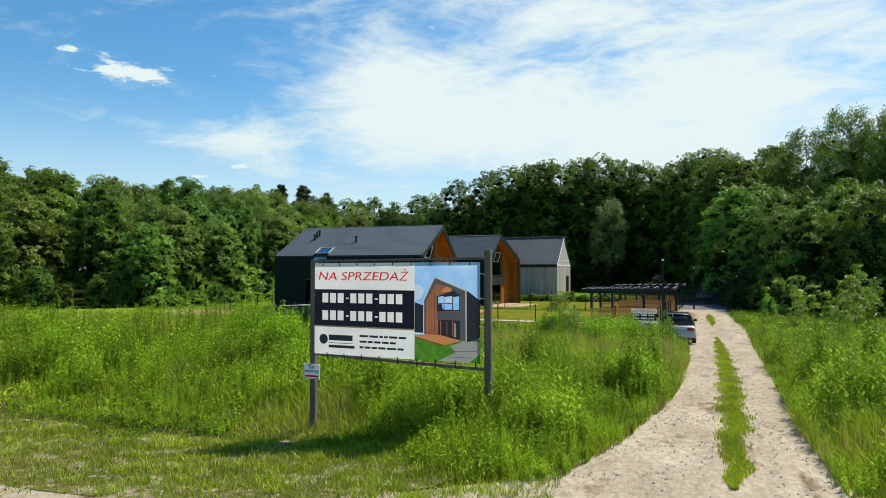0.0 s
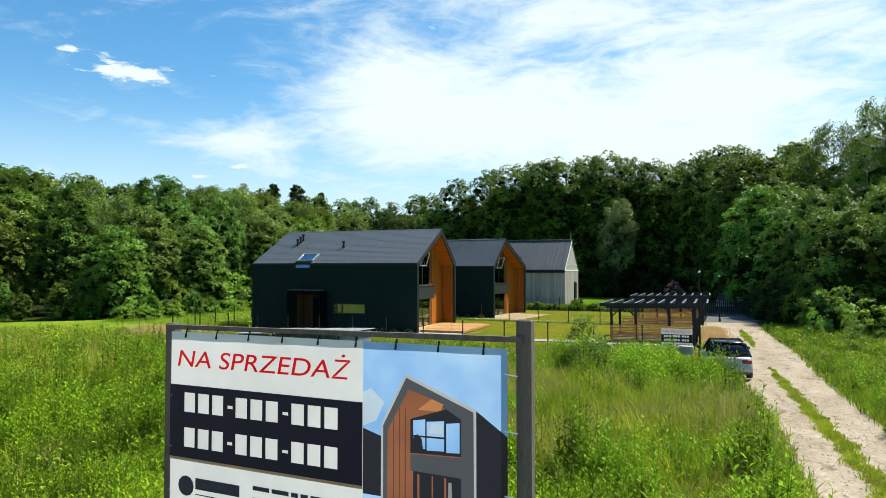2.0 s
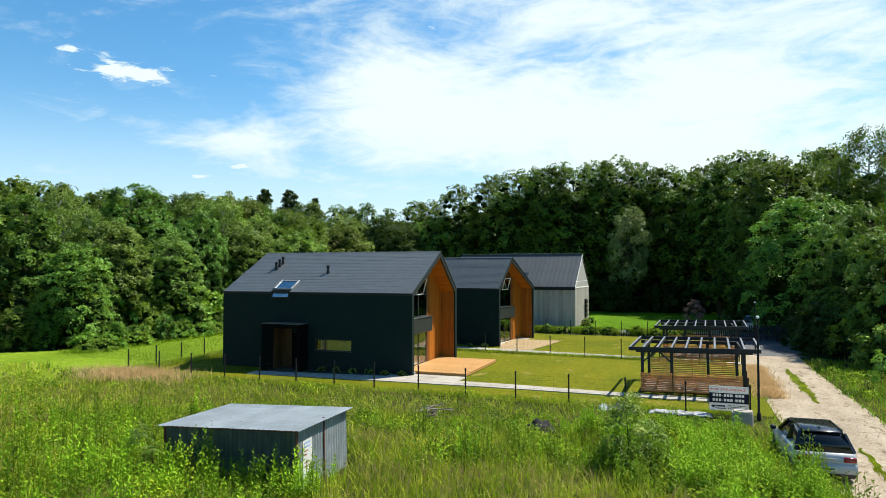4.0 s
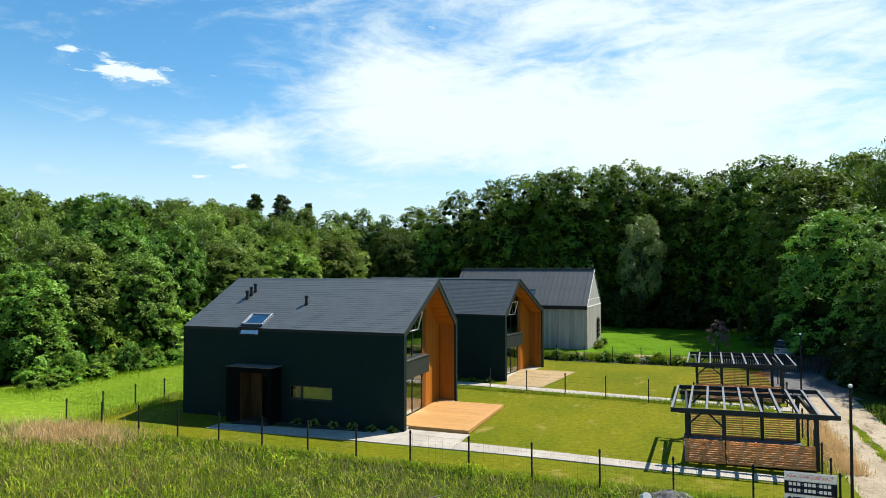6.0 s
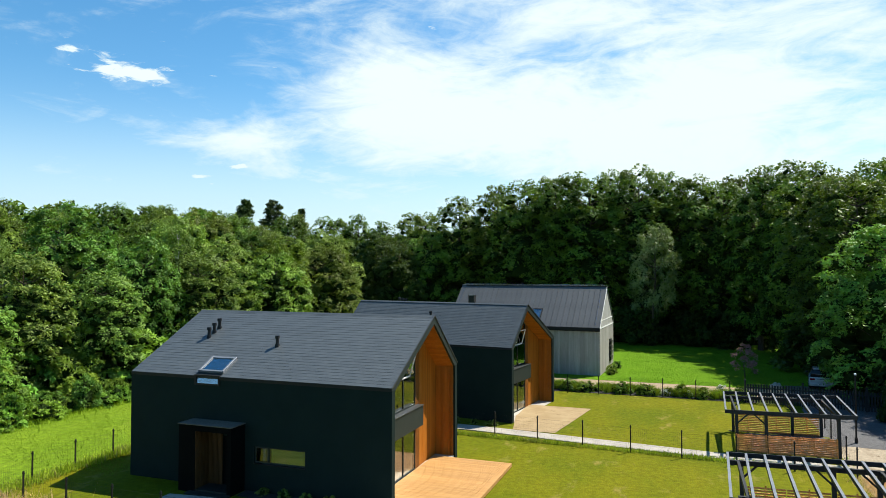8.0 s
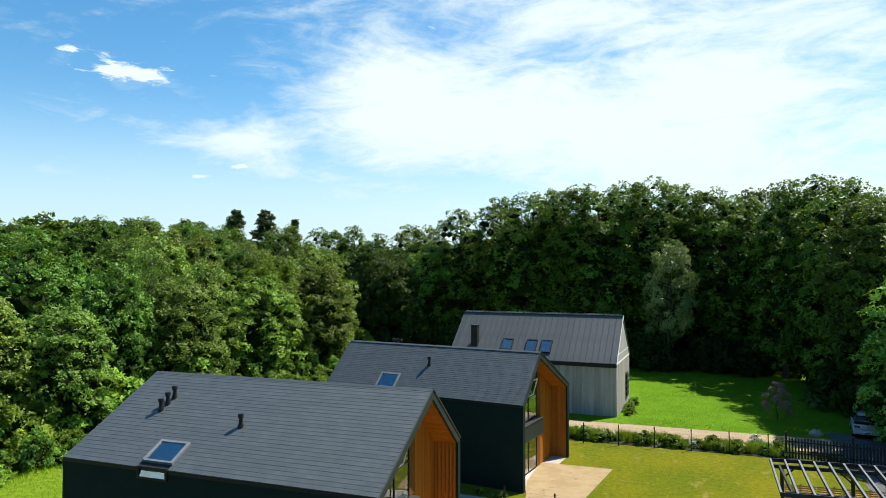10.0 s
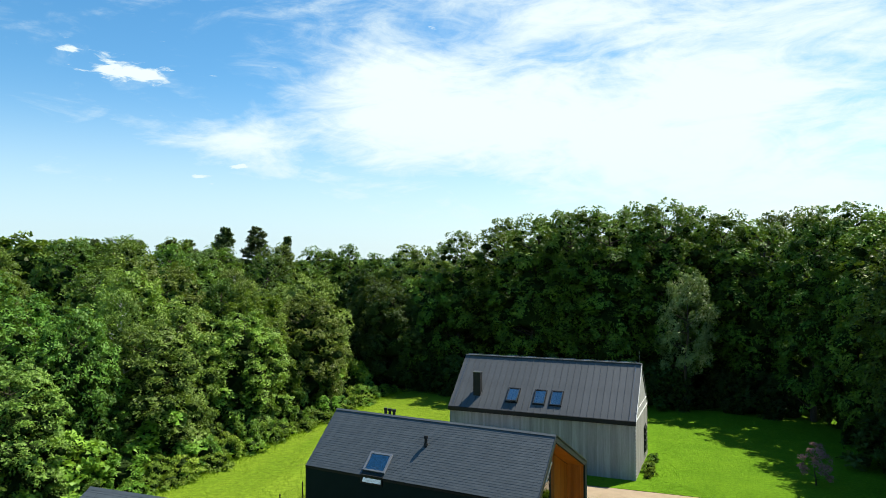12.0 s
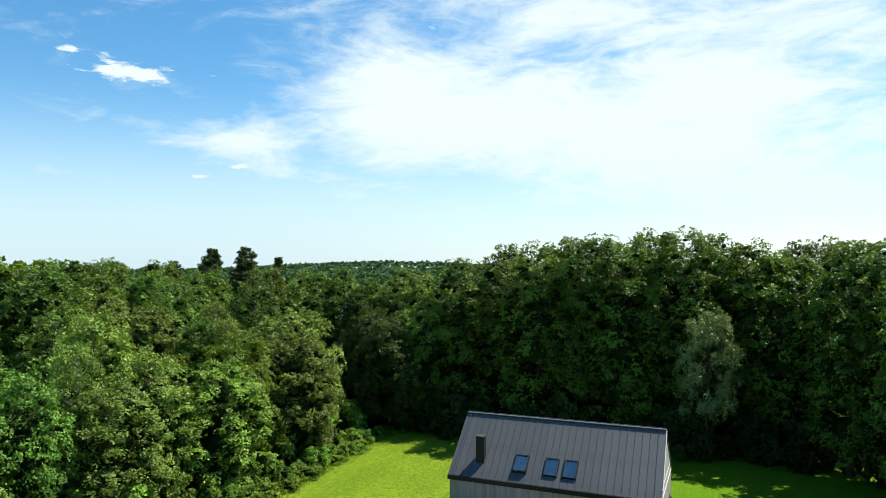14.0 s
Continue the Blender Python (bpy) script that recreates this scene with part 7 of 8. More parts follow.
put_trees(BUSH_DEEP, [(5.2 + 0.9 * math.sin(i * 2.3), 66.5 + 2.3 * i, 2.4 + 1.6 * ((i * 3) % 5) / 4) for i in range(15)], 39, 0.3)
put_trees(SAPLING, [(7.5, 39, 2.2), (8.8, 43, 3.0), (9.6, 47.5, 3.4), (7.8, 51.5, 2.6), (11.2, 52, 4.2), (6.2, 46, 1.8), (5.4, 52.5, 2.0)], 20, 0.25)
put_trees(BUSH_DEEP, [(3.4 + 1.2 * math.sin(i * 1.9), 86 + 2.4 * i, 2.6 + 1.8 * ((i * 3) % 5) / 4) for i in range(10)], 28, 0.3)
put_trees(BUSH, [(-51.5 + 1.2 * math.sin(i * 2.7), 51 + 2.9 * i, 3.0 + 2.2 * ((i * 5) % 7) / 6) for i in range(21)], 29, 0.3)
put_trees(EDGE_DARK[1:] + EDGE[:1], [(-50.5 - 1.9 * i, 49.5 - 1.55 * i + 0.6 * math.sin(i * 2.1), 2.2 + 1.6 * ((i * 3) % 5) / 4) for i in range(18)], 30, 0.3)
# bushes in the meadow
put_trees(WILLOW, [(-17.6, 25.4, 1.7), (-16.9, 25.2, 1.3), (-5.8, 31.7, 2.4), (-5.1, 31.9, 1.7)], 21, 0.2)


def far_woods():
    """Woods that run on to the horizon, as one carpet of leaf clumps."""
    rng = np.random.default_rng(77)
    n = 60000
    r = 150 + 1250 * rng.random(n) ** 1.9
    a = rng.uniform(-62, 34, n) * math.pi / 180 + rng.normal(0, 0.002, n)
    x, y = r * np.sin(a) - 12, r * np.cos(a) + 20
    lump = np.array([noise.noise(Vector((u * 0.11, v * 0.11, 1.0))) + 0.6 * noise.noise(Vector((u * 0.035, v * 0.035, 4.0))) for u, v in zip(x, y)])
    hill = 17 * np.exp(-(((x + 520) / 260) ** 2 + ((y - 1150) / 260) ** 2))
    z = 13.2 + 2.6 * lump + rng.uniform(-2.6, 0.9, n) + hill + np.clip((r - 300) / 1100, 0, 1) * 2.5
    size = 1.1 + 2.2 * (r - 150) / 1250
    pts = np.stack([x, y, z], 1)
    nrm = unit(np.stack([rng.normal(0, 0.5, n), rng.normal(-0.35, 0.5, n), np.ones(n)], 1))
    q = leaf_quads(rng, pts, nrm, 1.0, 1.0, 0.0, True)
    q = pts[:, None, :] + (q - pts[:, None, :]) * (size * 2.4)[:, None, None]
    o = new("far_woods", quads_mesh("far_woods", q, M["far_wood"]))
    tagged(o, "distant woods reaching to the horizon, haze mixed into their green", "woods", kind="stuff")
    bm = bmesh.new()
    ys = [160, 200, 260, 340, 460, 640, 900, 1300, 2000]
    rows = []
    for yy in ys:
        rows.append([bm.verts.new((xx * yy / 160, yy, 11.6 + 15.5 * math.exp(-(((xx * yy / 160 + 520) / 260) ** 2 + ((yy - 1150) / 300) ** 2)))) for xx in span(-330, 190, 26)])
    for r0, r1 in zip(rows, rows[1:]):
        for i in range(len(r0) - 1):
            bm.faces.new((r0[i], r0[i + 1], r1[i + 1], r1[i]))
    solid("wood_floor", bm, M["far_wood"], "dark shaded layer under the distant woods", "woods", kind="stuff")


far_woods()


def plum():
    broad = broadleaf("plum_tree", 71, 3.0, 1.0, 0.6, 15, 9, 14, 0.15, 0.08, "plum_leaf", "small purple-leaved plum tree on the lawn", r=0.05, spray=0.28, core=0.08)
    broad.matrix_basis = pose(-3.35, 87.1, -0.02)


plum()

# low cushions beside the dark houses and plants in the bed
CUSHION = kind(broadleaf("shrub", 81, 0.42, 0.34, 0.0, 10, 10, 14, 0.045, 0.034, "leaf_olive", "small round garden shrub in the mulch bed", "shrub", r=0.012, spray=0.08), 0.42)
put_trees([CUSHION], [(-24.9 + 1.07 * i, 47.08, 0.36 + 0.05 * (i % 2)) for i in range(6)], 22, 0.15)
put_trees([CUSHION], [(-25.2 + 1.2 * i, 62.9 - 0.11 * i, 0.36 + 0.05 * (i % 2)) for i in range(6)], 23, 0.15)
BEDDING = [kind(broadleaf("shrub", 82, 1.0, 0.6, 0.0, 12, 8, 13, 0.12, 0.07, "leaf_bright", "leafy garden shrub in the planted bed", "shrub", r=0.02, spray=0.16), 1.0),
           kind(broadleaf("shrub", 83, 0.9, 0.55, 0.0, 12, 8, 12, 0.14, 0.05, "weed_dark", "grassy green garden shrub in the planted bed", "shrub", r=0.02, spray=0.16), 0.9)]
put_trees(BEDDING, [(-18.5 + 0.83 * i, 76.4 + 0.5 * math.sin(i * 2.6), 0.45 + 0.5 * ((i * 7) % 5) / 4) for i in range(18)], 24, 0.3)
put_trees(BEDDING[:1], [(-18.2 + 0.86 * i, 75.8 + 0.3 * math.sin(i * 1.9), 0.35 + 0.4 * ((i * 3) % 5) / 4) for i in range(17)], 40, 0.3)
put_trees(BEDDING, [(-14.6 + 0.2 * (i % 2), 84.6 + 0.9 * i, 0.40 + 0.2 * (i % 3)) for i in range(7)], 25, 0.3)
HYDRANGEA = [kind(broadleaf("hydrangea", 84, 0.8, 0.55, 0.0, 12, 7, 10, 0.12, 0.11, "flower", "white-flowering hydrangea in the planted bed", "shrub", r=0.02, spray=0.16), 0.8)]
put_trees(HYDRANGEA, [(-9.6, 76.2, 0.55), (-8.7, 76.4, 0.5), (-8.0, 76.1, 0.55), (-10.6, 76.3, 0.4), (-5.6, 79.2, 0.6)], 26, 0.2)

# ---------------------------------------------------------------- meadow plants


def meadow_height(x, y):
    """How tall the growth stands, in metres."""
    a = np.array([noise.noise(Vector((u * 0.22, v * 0.22, 9.0))) for u, v in zip(x, y)])
    b = np.array([noise.noise(Vector((u * 0.9, v * 0.9, 5.0))) for u, v in zip(x, y)])
    h = np.clip(0.58 + 0.34 * a + 0.34 * b, 0.22, 1.2)
    front = np.interp(x, [-9, -5.5, -3.2, 4], [10.1, 9.2, 7.3, 7.3])
    lane = np.clip((y - front) / 2.6, 0.14, 1)
    edge = np.clip(np.minimum(np.abs(x - road_left(y)), np.abs(x - road_right(y))) / 0.7, 0.5, 1)
    left = np.clip((-x - 12) / 20, 0, 1) * 0.15
    back = 1 - 0.5 * np.clip((y - 31) / 7, 0, 1) * ((x < -8) | (y > 37))
    low = 1 - 0.42 * np.clip((13.5 - y) / 3, 0, 1) * np.clip((-6.0 - x) / 1.5, 0, 1)
    worn = 1 - 0.5 * np.exp(-((x + 6.7) ** 2 + (y - 9.9) ** 2) / 1.0)
    return (h + left) * lane * edge * back * worn * low


def mound(x, y):
    """The thickets of tall weeds beside the track and the shed."""
    m = np.zeros(len(x), dtype=bool)
    for cx, cy, rx, ry in ((-4.4, 34.2, 2.4, 2.6), (-2.6, 30.6, 1.9, 3.0), (-6.6, 22.4, 1.3, 1.0), (-17.2, 24.4, 1.7, 1.3), (-14.6, 21.0, 2.0, 1.0), (-15.6, 25.6, 1.8, 0.6), (-13.2, 25.6, 0.9, 0.5), (-11.2, 17.0, 1.6, 1.2), (-7.4, 36.6, 1.2, 0.9)):
        m |= ((x - cx) / rx) ** 2 + ((y - cy) / ry) ** 2 < 1
    return m


def open_ground(x, y):
    """Where wild growth stands: off the track, the lawns, the shed and the field."""
    ok = (y > 6.3) & ((x < road_left(y) - 0.05) | (x > road_right(y) + 0.05))
    ok &= ~((x > -35.6) & (x < -0.7) & (y > 42.3))
    ok &= ~((x > -17.6) & (x < -13.2) & (y > 26.3 + 0.1 * (x + 13.4)) & (y < 30.0))
    ok &= ~((x > -18.7) & (x < -16.4) & (y > 33.4) & (y < 35.6))
    ok &= ~((x < -35.4) & (y > 41 + 0.25 * (-35 - x)))
    ok &= y < 62
    ok &= ~(((x + 33.7) / 2.2) ** 2 + ((y - 41.0) / 0.9) ** 2 < 1)
    ok &= ~((x > -5.9) & (x < -1.2) & (y > 40.4))
    return ok


def scatter(n, seed, power=-0.6, r0=6.6, r1=62.0):
    """Points spread over the meadow, thinner with the way from the lane."""
    rng = np.random.default_rng(seed)
    k = power + 1
    r = (r0 ** k + (r1 ** k - r0 ** k) * rng.random(n)) ** (1 / k)
    a = rng.uniform(-56.5, 16.5, n) * math.pi / 180
    x, y = r * np.sin(a), r * np.cos(a)
    ok = open_ground(x, y)
    return x[ok], y[ok], r[ok], rng


def blades(name, n, seed, material, label, tall=1.0, wide=0.0085, lean=0.28, where=None, power=-0.6):
    x, y, r, rng = scatter(n, seed, power)
    if where is not None:
        keep = where(x, y)
        x, y, r = x[keep], y[keep], r[keep]
    thin = rng.random(len(x)) < np.clip((y - np.interp(x, [-9, -5.5, -3.2, 4], [7.6, 7.4, 6.4, 6.4])) / 2.2, 0.10, 1)
    x, y, r = x[thin], y[thin], r[thin]
    h = meadow_height(x, y) * tall * rng.uniform(0.55, 1.2, len(x))
    m = len(x)
    z = ground_z(x, y) - 0.02
    a = rng.uniform(0, 2 * math.pi, m)
    tilt = np.abs(rng.normal(0, lean + 0.006 * r, m)) * h
    w = wide * (r / 10) ** 0.5 * rng.uniform(0.7, 1.4, m)
    c, s = np.cos(a), np.sin(a)
    f = rng.uniform(0, 2 * math.pi, m)
    base = np.stack([x, y, z], 1)
    mid = base + np.stack([c * tilt * 0.35, s * tilt * 0.35, h * 0.58], 1)
    tip = base + np.stack([c * tilt, s * tilt, h], 1)
    side = np.stack([np.cos(f), np.sin(f), np.zeros(m)], 1) * w[:, None]
    q = np.stack([base, mid + side, tip, mid - side], 1)
    o = new(name, quads_mesh(name, q, material))
    return tagged(o, label, "grass", kind="stuff")


LEAFY = ((-16.0, 20.5, 4.8, 0.5), (-21.0, 15.0, 4.5, 0.8), (-3.6, 10.6, 2.3, 1.0), (-2.0, 13.8, 3.0, 0.9), (-6.6, 10.2, 1.1, -0.9), (-4.2, 34.0, 3.4, 1.2), (-2.6, 30.6, 2.6, 1.0), (-7.6, 21.6, 1.4, 0.9), (-5.2, 17.5, 1.6, 0.6), (-24.0, 30.0, 4.0, 0.5),
         (-12.0, 36.0, 3.0, 0.5), (-9.5, 12.2, 3.2, 0.55), (-15.0, 13.0, 3.5, 0.5), (-7.2, 25.5, 3.8, -1.0), (-12.5, 15.5, 3.5, 0.5), (-7.6, 14.2, 1.8, 0.5), (-28.0, 37.0, 5.0, -0.8), (-15.0, 39.5, 4.0, -0.6), (-4.8, 20.5, 2.4, -0.5))


def leafiness(x, y):
    """Where herbs crowd out the fine grass (above 0) and where grass rules (below 0)."""
    v = np.array([1.1 * noise.noise(Vector((a * 0.33, b * 0.33, 51.0))) + 0.5 * noise.noise(Vector((a * 1.1, b * 1.1, 7.0))) for a, b in zip(x, y)]) - 0.10
    for cx, cy, r, w in LEAFY:
        v += w * np.exp(-((x - cx) ** 2 + (y - cy) ** 2) / r ** 2)
    return v + 0.45 * ((x > road_right(y)) & (y < 60))


def patch(x, y, z=33.0, level=0.0, s=0.19):
    return np.array([noise.noise(Vector((u * s, v * s, z))) + 0.5 * noise.noise(Vector((u * s * 3, v * s * 3, z + 2))) for u, v in zip(x, y)]) > level


def outside(x, y):
    """Beside the near meadow, where the growth is left coarser."""
    a = np.degrees(np.arctan2(x, y))
    return (a < -56.5) | (a > 16.5)


def outer_meadow(n, seed):
    rng = np.random.default_rng(seed)
    x, y = rng.uniform(-75, 34, n), rng.uniform(7.5, 54, n)
    ok = open_ground(x, y) & outside(x, y) & (y > 8)
    x, y = x[ok], y[ok]
    m = len(x)
    h = meadow_height(x, y) * rng.uniform(0.5, 1.1, m)
    a, f = rng.uniform(0, 6.283, m), rng.uniform(0, 6.283, m)
    base = np.stack([x, y, ground_z(x, y) - 0.02], 1)
    t = np.abs(rng.normal(0, 0.5, m)) * h
    mid = base + np.stack([np.cos(a) * t * 0.35, np.sin(a) * t * 0.35, h * 0.58], 1)
    tip = base + np.stack([np.cos(a) * t, np.sin(a) * t, h], 1)
    side = np.stack([np.cos(f), np.sin(f), np.zeros(m)], 1) * 0.05
    o = new("outer_meadow", quads_mesh("outer_meadow", np.stack([base, mid + side, tip, mid - side], 1), M["grass"]))
    tagged(o, "coarse meadow grass running on beside the track", "grass", kind="stuff")


outer_meadow(60000, 141)


def seedy(x, y):
    v = np.array([noise.noise(Vector((u * 0.4, v * 0.4, 21.0))) + 0.6 * noise.noise(Vector((u * 1.3, v * 1.3, 3.0))) for u, v in zip(x, y)])
    edge = np.clip(0.6 - np.abs(x - road_left(y) + 0.9) * 0.4, 0, 0.6) * (y > 12)
    return v + edge - 0.55 * leafiness(x, y) > 0.26


blades("meadow_grass", 240000, 101, M["grass"], "tall green and yellowish meadow grass", where=lambda x, y: (leafiness(x, y) < 0.25) | (np.sin(x * 917.0 + y * 311.0) > 0.4), power=-0.7, wide=0.006, lean=0.42)
blades("lush_grass", 60000, 112, M["lush"], "lush green meadow grass", 0.95, 0.009, 0.4, lambda x, y: patch(x, y, 61.0, 0.0, 0.3) | (x > road_left(y) - 1.6), -0.9)
blades("seed_grass", 110000, 102, M["grass_seed"], "brownish meadow grass gone to seed", 1.12, 0.0042, 0.35, seedy, -0.6)


def weeds(name, n, seed, material, label, where, tall=1.35, leaves=15, power=-0.45, reach=62.0, leaf=0.20):
    """Upright leafy stems, as goldenrod grows."""
    x, y, r, rng = scatter(n, seed, power, 6.6, reach)
    keep = where(x, y)
    x, y, r = x[keep], y[keep], r[keep]
    lump = np.array([noise.noise(Vector((u * 0.75, v * 0.75, 13.0))) for u, v in zip(x, y)])
    h = np.maximum(meadow_height(x, y), 0.12) * tall * rng.uniform(0.75, 1.15, len(x)) * np.clip(0.95 + 0.75 * lump, 0.5, 1.5)
    m = len(x)
    base = np.stack([x, y, ground_z(x, y) - 0.02], 1)
    la = rng.uniform(0, 2 * math.pi, m)
    top = base + np.stack([np.cos(la) * h * 0.10, np.sin(la) * h * 0.10, h], 1)
    out = []
    sw = (0.006 * (r / 10) ** 0.6)[:, None] * np.array([1.0, 0.3, 0])
    out.append(np.stack([base - sw, base + sw, top + sw * 0.3, top - sw * 0.3], 1))
    for k in range(leaves):
        f = 0.16 + 0.84 * (k + rng.random(m)) / leaves
        p = base + (top - base) * f[:, None]
        a = k * 2.39996 + la
        ln = (leaf * (1.15 - 0.55 * f) * rng.uniform(0.7, 1.2, m) * np.clip(h / 0.9, 0.5, 1.2) * (1 + 0.012 * r))[:, None]
        d = np.stack([np.cos(a), np.sin(a), 0.55 + 0.5 * f], 1)
        d = unit(d)
        b = unit(np.cross(d, np.array([0, 0, 1.0]))) * ln * 0.17
        mid = p + d * ln * 0.5 + np.array([0, 0, 0.004])
        out.append(np.stack([p, mid + b, p + d * ln - np.array([0, 0, 1]) * ln * 0.18, mid - b], 1))
    o = new(name, quads_mesh(name, np.concatenate(out), material))
    return tagged(o, label, "weeds", kind="stuff")


weeds("goldenrod", 26000, 103, M["weed"], "bright leafy goldenrod stems in the meadow", lambda x, y: (leafiness(x, y) > 0.12) & (y > 14.0), 1.25, 13, -0.45, 62.0, 0.13)
weeds("near_goldenrod", 17000, 113, M["weed"], "bright leafy goldenrod stems near the lane", lambda x, y: (leafiness(x, y) > 0.05) & (y > np.interp(x, [-9, -5.5, -3.2], [10.3, 9.4, 8.2])) & (y < 18), 1.4, 18, -0.9, 24.0, 0.12)
weeds("dark_weeds", 19000, 104, M["weed_dark"], "dark leafy weeds in the meadow", lambda x, y: (leafiness(x, y) > 0.2) & patch(x, y, 47.0, 0.0, 0.6) & (y > 9.6), 1.2, 15, -0.6)
weeds("tall_weeds", 42000, 145, M["weed_dark"], "groups of tall dark leafy weeds in the meadow", lambda x, y: (leafiness(x, y) > -0.1) & patch(x, y, 123.0, 0.36, 0.7) & (y > 12.2) & (y < 34), 1.95, 18, -0.6, 40.0, 0.13)
weeds("tall_goldenrod", 30000, 146, M["weed"], "groups of tall bright goldenrod in the meadow", lambda x, y: (leafiness(x, y) > -0.1) & patch(x, y, 163.0, 0.40, 0.6) & (y > 11.5) & (y < 34), 1.9, 18, -0.6, 40.0, 0.13)
weeds("thicket_weeds", 42000, 114, M["weed"], "thicket of tall leafy weeds beside the track", lambda x, y: mound(x, y), 1.75, 18, 0.0, 42.0, 0.12)


def weed_clumps(name, n, seed, material, label, where, per=90, power=-0.35, size=0.075):
    """Leafy herbs growing in rounded clumps of uneven height."""
    x, y, r, rng = scatter(n, seed, power, 7.2, 58.0)
    keep = where(x, y) & ((x < road_left(y) - 0.55) | (x > road_right(y) + 0.55))
    x, y, r = x[keep], y[keep], r[keep]
    h = np.maximum(meadow_height(x, y), 0.10) * rng.uniform(0.75, 1.55, len(x))
    wd = (0.22 + 0.30 * h) * rng.uniform(0.7, 1.4, len(x)) * (1 + 0.010 * r)
    k = np.repeat(np.arange(len(x)), per)
    m = len(k)
    d = unit(rng.normal(0, 1, (m, 3)) + np.array([0, 0, 0.35]))
    d[:, 2] = np.abs(d[:, 2])
    s = rng.uniform(0.80, 1.12, m) + 0.20 * np.sin(d[:, 0] * 7 + k) * np.sin(d[:, 1] * 8 + 2.0 * k)
    p = np.stack([x[k] + d[:, 0] * wd[k] * s, y[k] + d[:, 1] * wd[k] * s, ground_z(x[k], y[k]) + h[k] * (0.12 + 0.88 * d[:, 2] * s)], 1)
    big = size * (1 + 0.045 * np.maximum(r[k] - 9, 0))
    q = leaf_quads(rng, p, unit(d + np.array([0, 0, 0.35])), 1.0, 0.42, 0.0, True)
    q = p[:, None, :] + (q - p[:, None, :]) * big[:, None, None]
    o = new(name, quads_mesh(name, q, material))
    return tagged(o, label, "weeds", kind="stuff")


weed_clumps("leafy_herbs", 1900, 131, M["weed"], "bright leafy herbs in rounded clumps", lambda x, y: (leafiness(x, y) > 0.15) & (y > np.interp(x, [-9, -5.5, -3.2], [9.9, 9.3, 8.0])), size=0.062)
weed_clumps("shaded_herbs", 1800, 132, M["weed_dark"], "dark leafy herbs in rounded clumps", lambda x, y: (leafiness(x, y) > 0.10) & patch(x, y, 81.0, -0.05, 0.5) & (y > 9.6), size=0.062)
weed_clumps("low_herbs", 2600, 134, M["lush"], "low mixed herbs before the fence", lambda x, y: (y > 24) & patch(x, y, 91.0, 0.0, 0.6), 60, 0.4, size=0.055)
weed_clumps("thicket_leaves", 4000, 133, M["weed"], "leafy thicket of tall weeds", mound, 110, 0.3, size=0.062)


def tufts(name, n, seed, material, label, x_of, y_of, h0, h1, wide, lean=0.35):
    """Short growth along edges."""
    rng = np.random.default_rng(seed)
    x, y = x_of(rng, n), None
    y = y_of(rng, n, x)
    h = rng.uniform(h0, h1, n)
    a = rng.uniform(0, 2 * math.pi, n)
    f = rng.uniform(0, 2 * math.pi, n)
    base = np.stack([x, y, ground_z(x, y) - 0.01], 1)
    t = np.abs(rng.normal(0, lean, n)) * h
    mid = base + np.stack([np.cos(a) * t * 0.35, np.sin(a) * t * 0.35, h * 0.58], 1)
    tip = base + np.stack([np.cos(a) * t, np.sin(a) * t, h], 1)
    side = np.stack([np.cos(f), np.sin(f), np.zeros(n)], 1) * (wide * rng.uniform(0.7, 1.4, n))[:, None]
    o = new(name, quads_mesh(name, np.stack([base, mid + side, tip, mid - side], 1), material))
    return tagged(o, label, "grass", kind="stuff")


def median_strip():
    rng = np.random.default_rng(105)
    n = 30000
    y = 8.7 + (58 - 8.7) * rng.random(n) ** 1.7
    lo, hi = median(y)
    u = np.clip(rng.normal(0, 0.5, n), -1.6, 1.6)
    x = (lo + hi) / 2 + u * (hi - lo) / 2 + 0.05 * np.sin(y * 2.1) + 0.04 * np.sin(y * 5.3)
    ok = (hi - lo) > 0.05
    x, y = x[ok], y[ok]
    n = len(x)
    h = rng.uniform(0.02, 0.09, n)
    a, f = rng.uniform(0, 6.283, n), rng.uniform(0, 6.283, n)
    base = np.stack([x, y, ground_z(x, y)], 1)
    t = np.abs(rng.normal(0, 0.5, n)) * h
    mid = base + np.stack([np.cos(a) * t * 0.35, np.sin(a) * t * 0.35, h * 0.58], 1)
    tip = base + np.stack([np.cos(a) * t, np.sin(a) * t, h], 1)
    side = np.stack([np.cos(f), np.sin(f), np.zeros(n)], 1) * (0.007 + 0.0004 * y)[:, None]
    o = new("median_grass", quads_mesh("median_grass", np.stack([base, mid + side, tip, mid - side], 1), M["grass"]))
    tagged(o, "strip of grass between the wheel tracks", "grass", kind="stuff")


median_strip()
tufts("lane_grass", 30000, 106, M["lush"], "patchy short grass at the edge of the gravel lane", lambda g, n: -14 + 12.5 * g.random(n), lambda g, n, x: 6.5 + 3.2 * g.random(n) ** 0.6 + 0.3 * np.sin(x * 2.3) + 0.2 * np.sin(x * 5.1), 0.02, 0.13, 0.006, 0.7)
tufts("lane_tufts", 14000, 118, M["grass"], "longer tufts of grass beside the lane", lambda g, n: np.repeat(-12 + 10.0 * g.random(n // 100), 100) + g.normal(0, 0.10, n), lambda g, n, x: np.repeat(6.9 + 2.8 * g.random(n // 100), 100) + g.normal(0, 0.09, n), 0.04, 0.17, 0.005, 0.7)
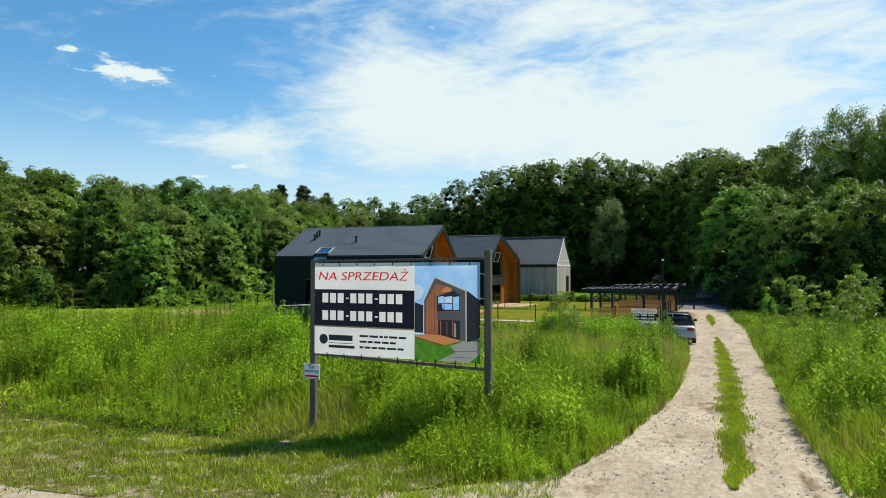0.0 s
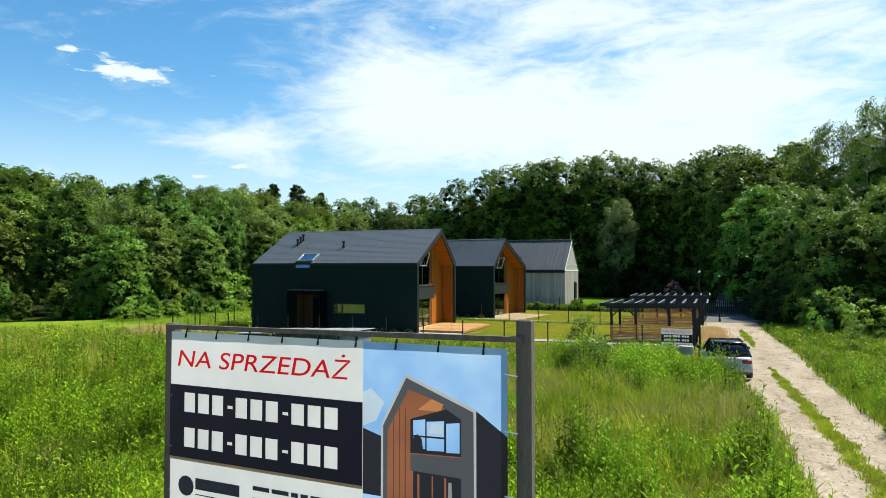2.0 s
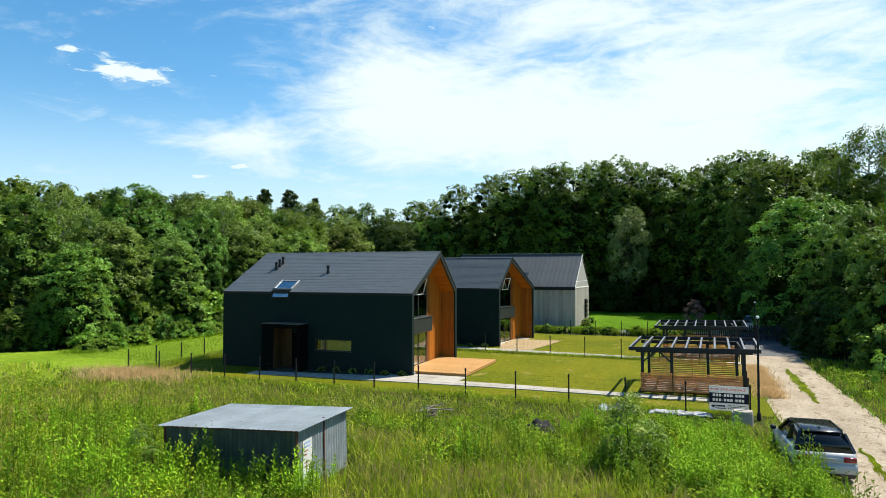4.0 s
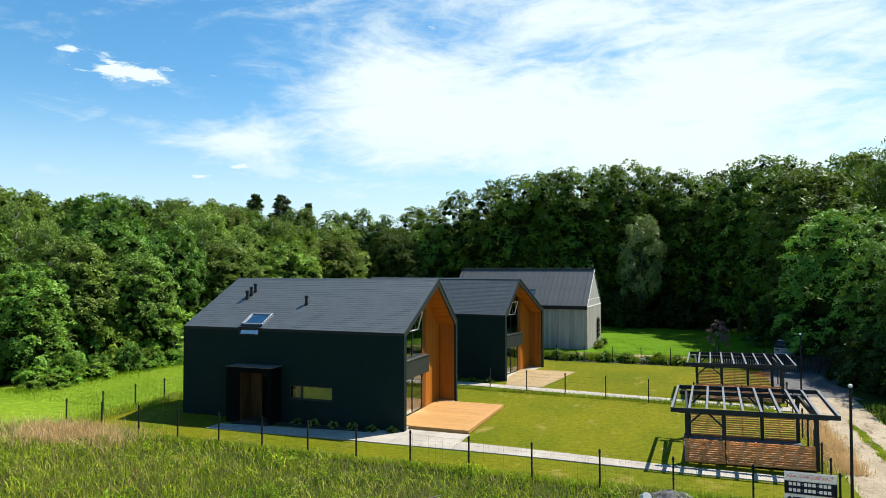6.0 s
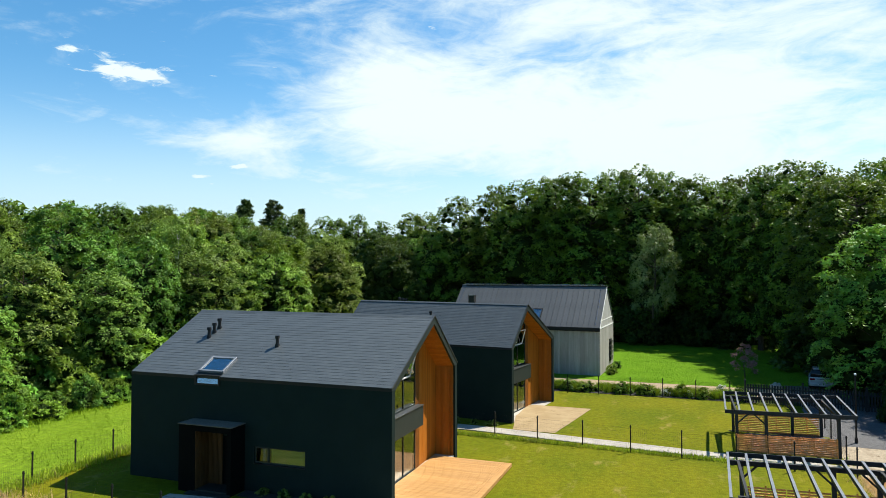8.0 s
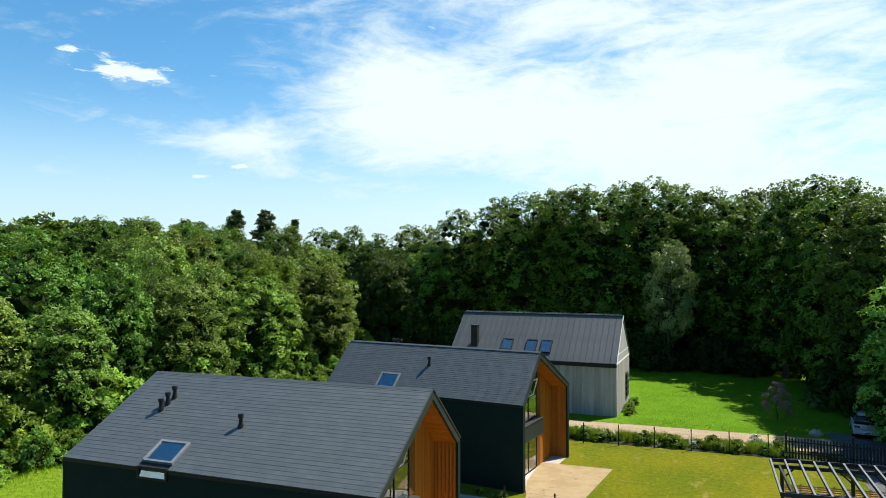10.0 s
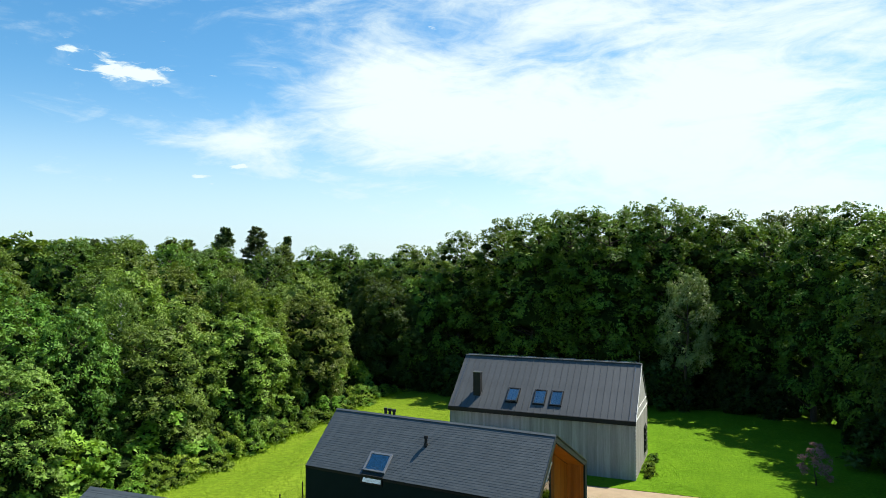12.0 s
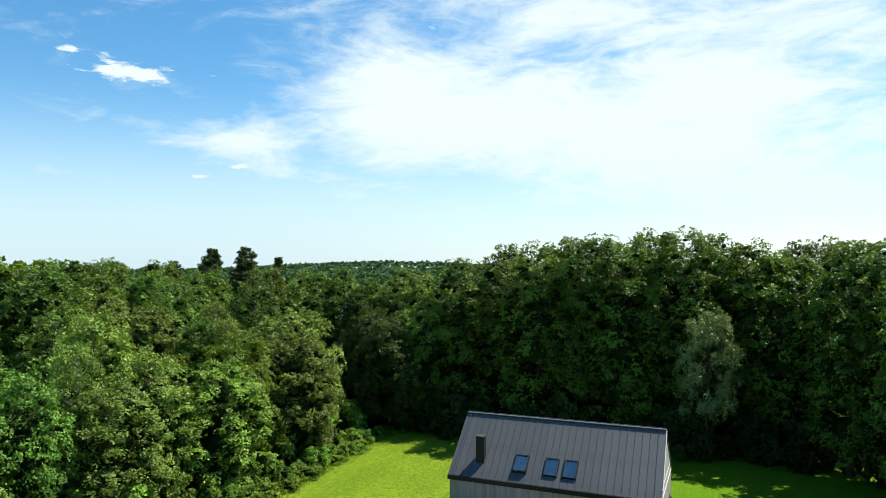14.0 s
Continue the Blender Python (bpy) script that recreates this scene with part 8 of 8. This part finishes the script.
tufts("fence_grass", 16000, 107, M["grass"], "uncut grass along the fences", lambda g, n: -35.2 + 33.5 * g.random(n), lambda g, n, x: np.where(g.random(n) < 0.5, 42.45 + g.normal(0, 0.12, n), 60.5 - (x + 30) * 0.05 - 0.35 + g.normal(0, 0.10, n)), 0.08, 0.32, 0.012)
tufts("side_grass", 12000, 108, M["grass"], "uncut grass along the side fence", lambda g, n: -35.4 + g.normal(0, 0.25, n), lambda g, n, x: 42.6 + 32 * g.random(n), 0.1, 0.5, 0.014)
tufts("straw_grass", 4800, 109, M["dry_grass"], "bleached straw-coloured grass before the fence corner", lambda g, n: -33.6 + g.normal(0, 1.8, n), lambda g, n, x: 41.1 + g.normal(0, 0.75, n), 0.25, 0.75, 0.011, 0.7)
tufts("verge_straw", 9000, 110, M["dry_grass"], "dry straw-coloured grass beside the far pergola", lambda g, n: -0.3 + g.normal(0, 0.35, n), lambda g, n, x: 47 + 11 * g.random(n), 0.05, 0.3, 0.012, 0.4)
tufts("field_growth", 26000, 111, M["weed"], "low leafy growth at the edge of the wood", lambda g, n: -46.4 + g.normal(0, 0.8, n), lambda g, n, x: 48 + 64 * g.random(n), 0.08, 0.32, 0.014, 0.6)
tufts("field_grass", 60000, 115, M["field_blade"], "short mown grass of the green field", lambda g, n: -47.5 + 14.5 * g.random(n), lambda g, n, x: 47 + 66 * g.random(n), 0.03, 0.12, 0.016, 0.8)
tufts("far_lawn_grass", 36000, 116, M["field_blade"], "short grass of the far lawn", lambda g, n: -14.5 + 19 * g.random(n), lambda g, n, x: 81.7 + 27 * g.random(n) ** 1.3, 0.02, 0.08, 0.018, 0.8)
tufts("bed_grass", 9000, 117, M["lush"], "ornamental grasses in the planted bed", lambda g, n: np.repeat(-18.6 + 15.0 * g.random(n // 150), 150) + g.normal(0, 0.14, n), lambda g, n, x: np.repeat(75.6 + 1.5 * g.random(n // 150), 150) + g.normal(0, 0.12, n), 0.3, 0.8, 0.012, 0.5)


def road_stones():
    """Loose pebbles on the track and the lane, as low five-sided chips."""
    rng = np.random.default_rng(205)
    n = 9000
    y = 5.2 + 40 * rng.random(n) ** 2.2
    lo, hi = np.where(y < 8.6, -9.0, road_left(y)), np.where(y < 7.0, 4.0, road_right(y))
    x = lo + (hi - lo) * rng.random(n)
    keep = np.abs(x - (median(y)[0] + median(y)[1]) / 2) > (median(y)[1] - median(y)[0]) * 0.4
    x, y = x[keep], y[keep]
    n = len(x)
    r = (0.005 + 0.020 * rng.random(n) ** 5) * (1 + 0.012 * y)
    z = ground_z(x, y) + 0.016
    a0 = rng.uniform(0, 6.283, n)
    ring = [np.stack([x + r * np.cos(a0 + k * 1.571) * (1 if k % 2 else 1.35), y + r * np.sin(a0 + k * 1.571) * (1 if k % 2 else 1.35), z], 1) for k in range(4)]
    top = np.stack([x + 0.2 * r, y + 0.1 * r, z + r * 0.8], 1)
    faces = np.concatenate([np.stack([ring[k], ring[(k + 1) % 4], top], 1) for k in range(4)])
    o = new("road_pebbles", quads_mesh("road_pebbles", faces, M["pebble"]))
    tagged(o, "loose pale pebbles on the gravel track", "gravel", kind="stuff")


road_stones()
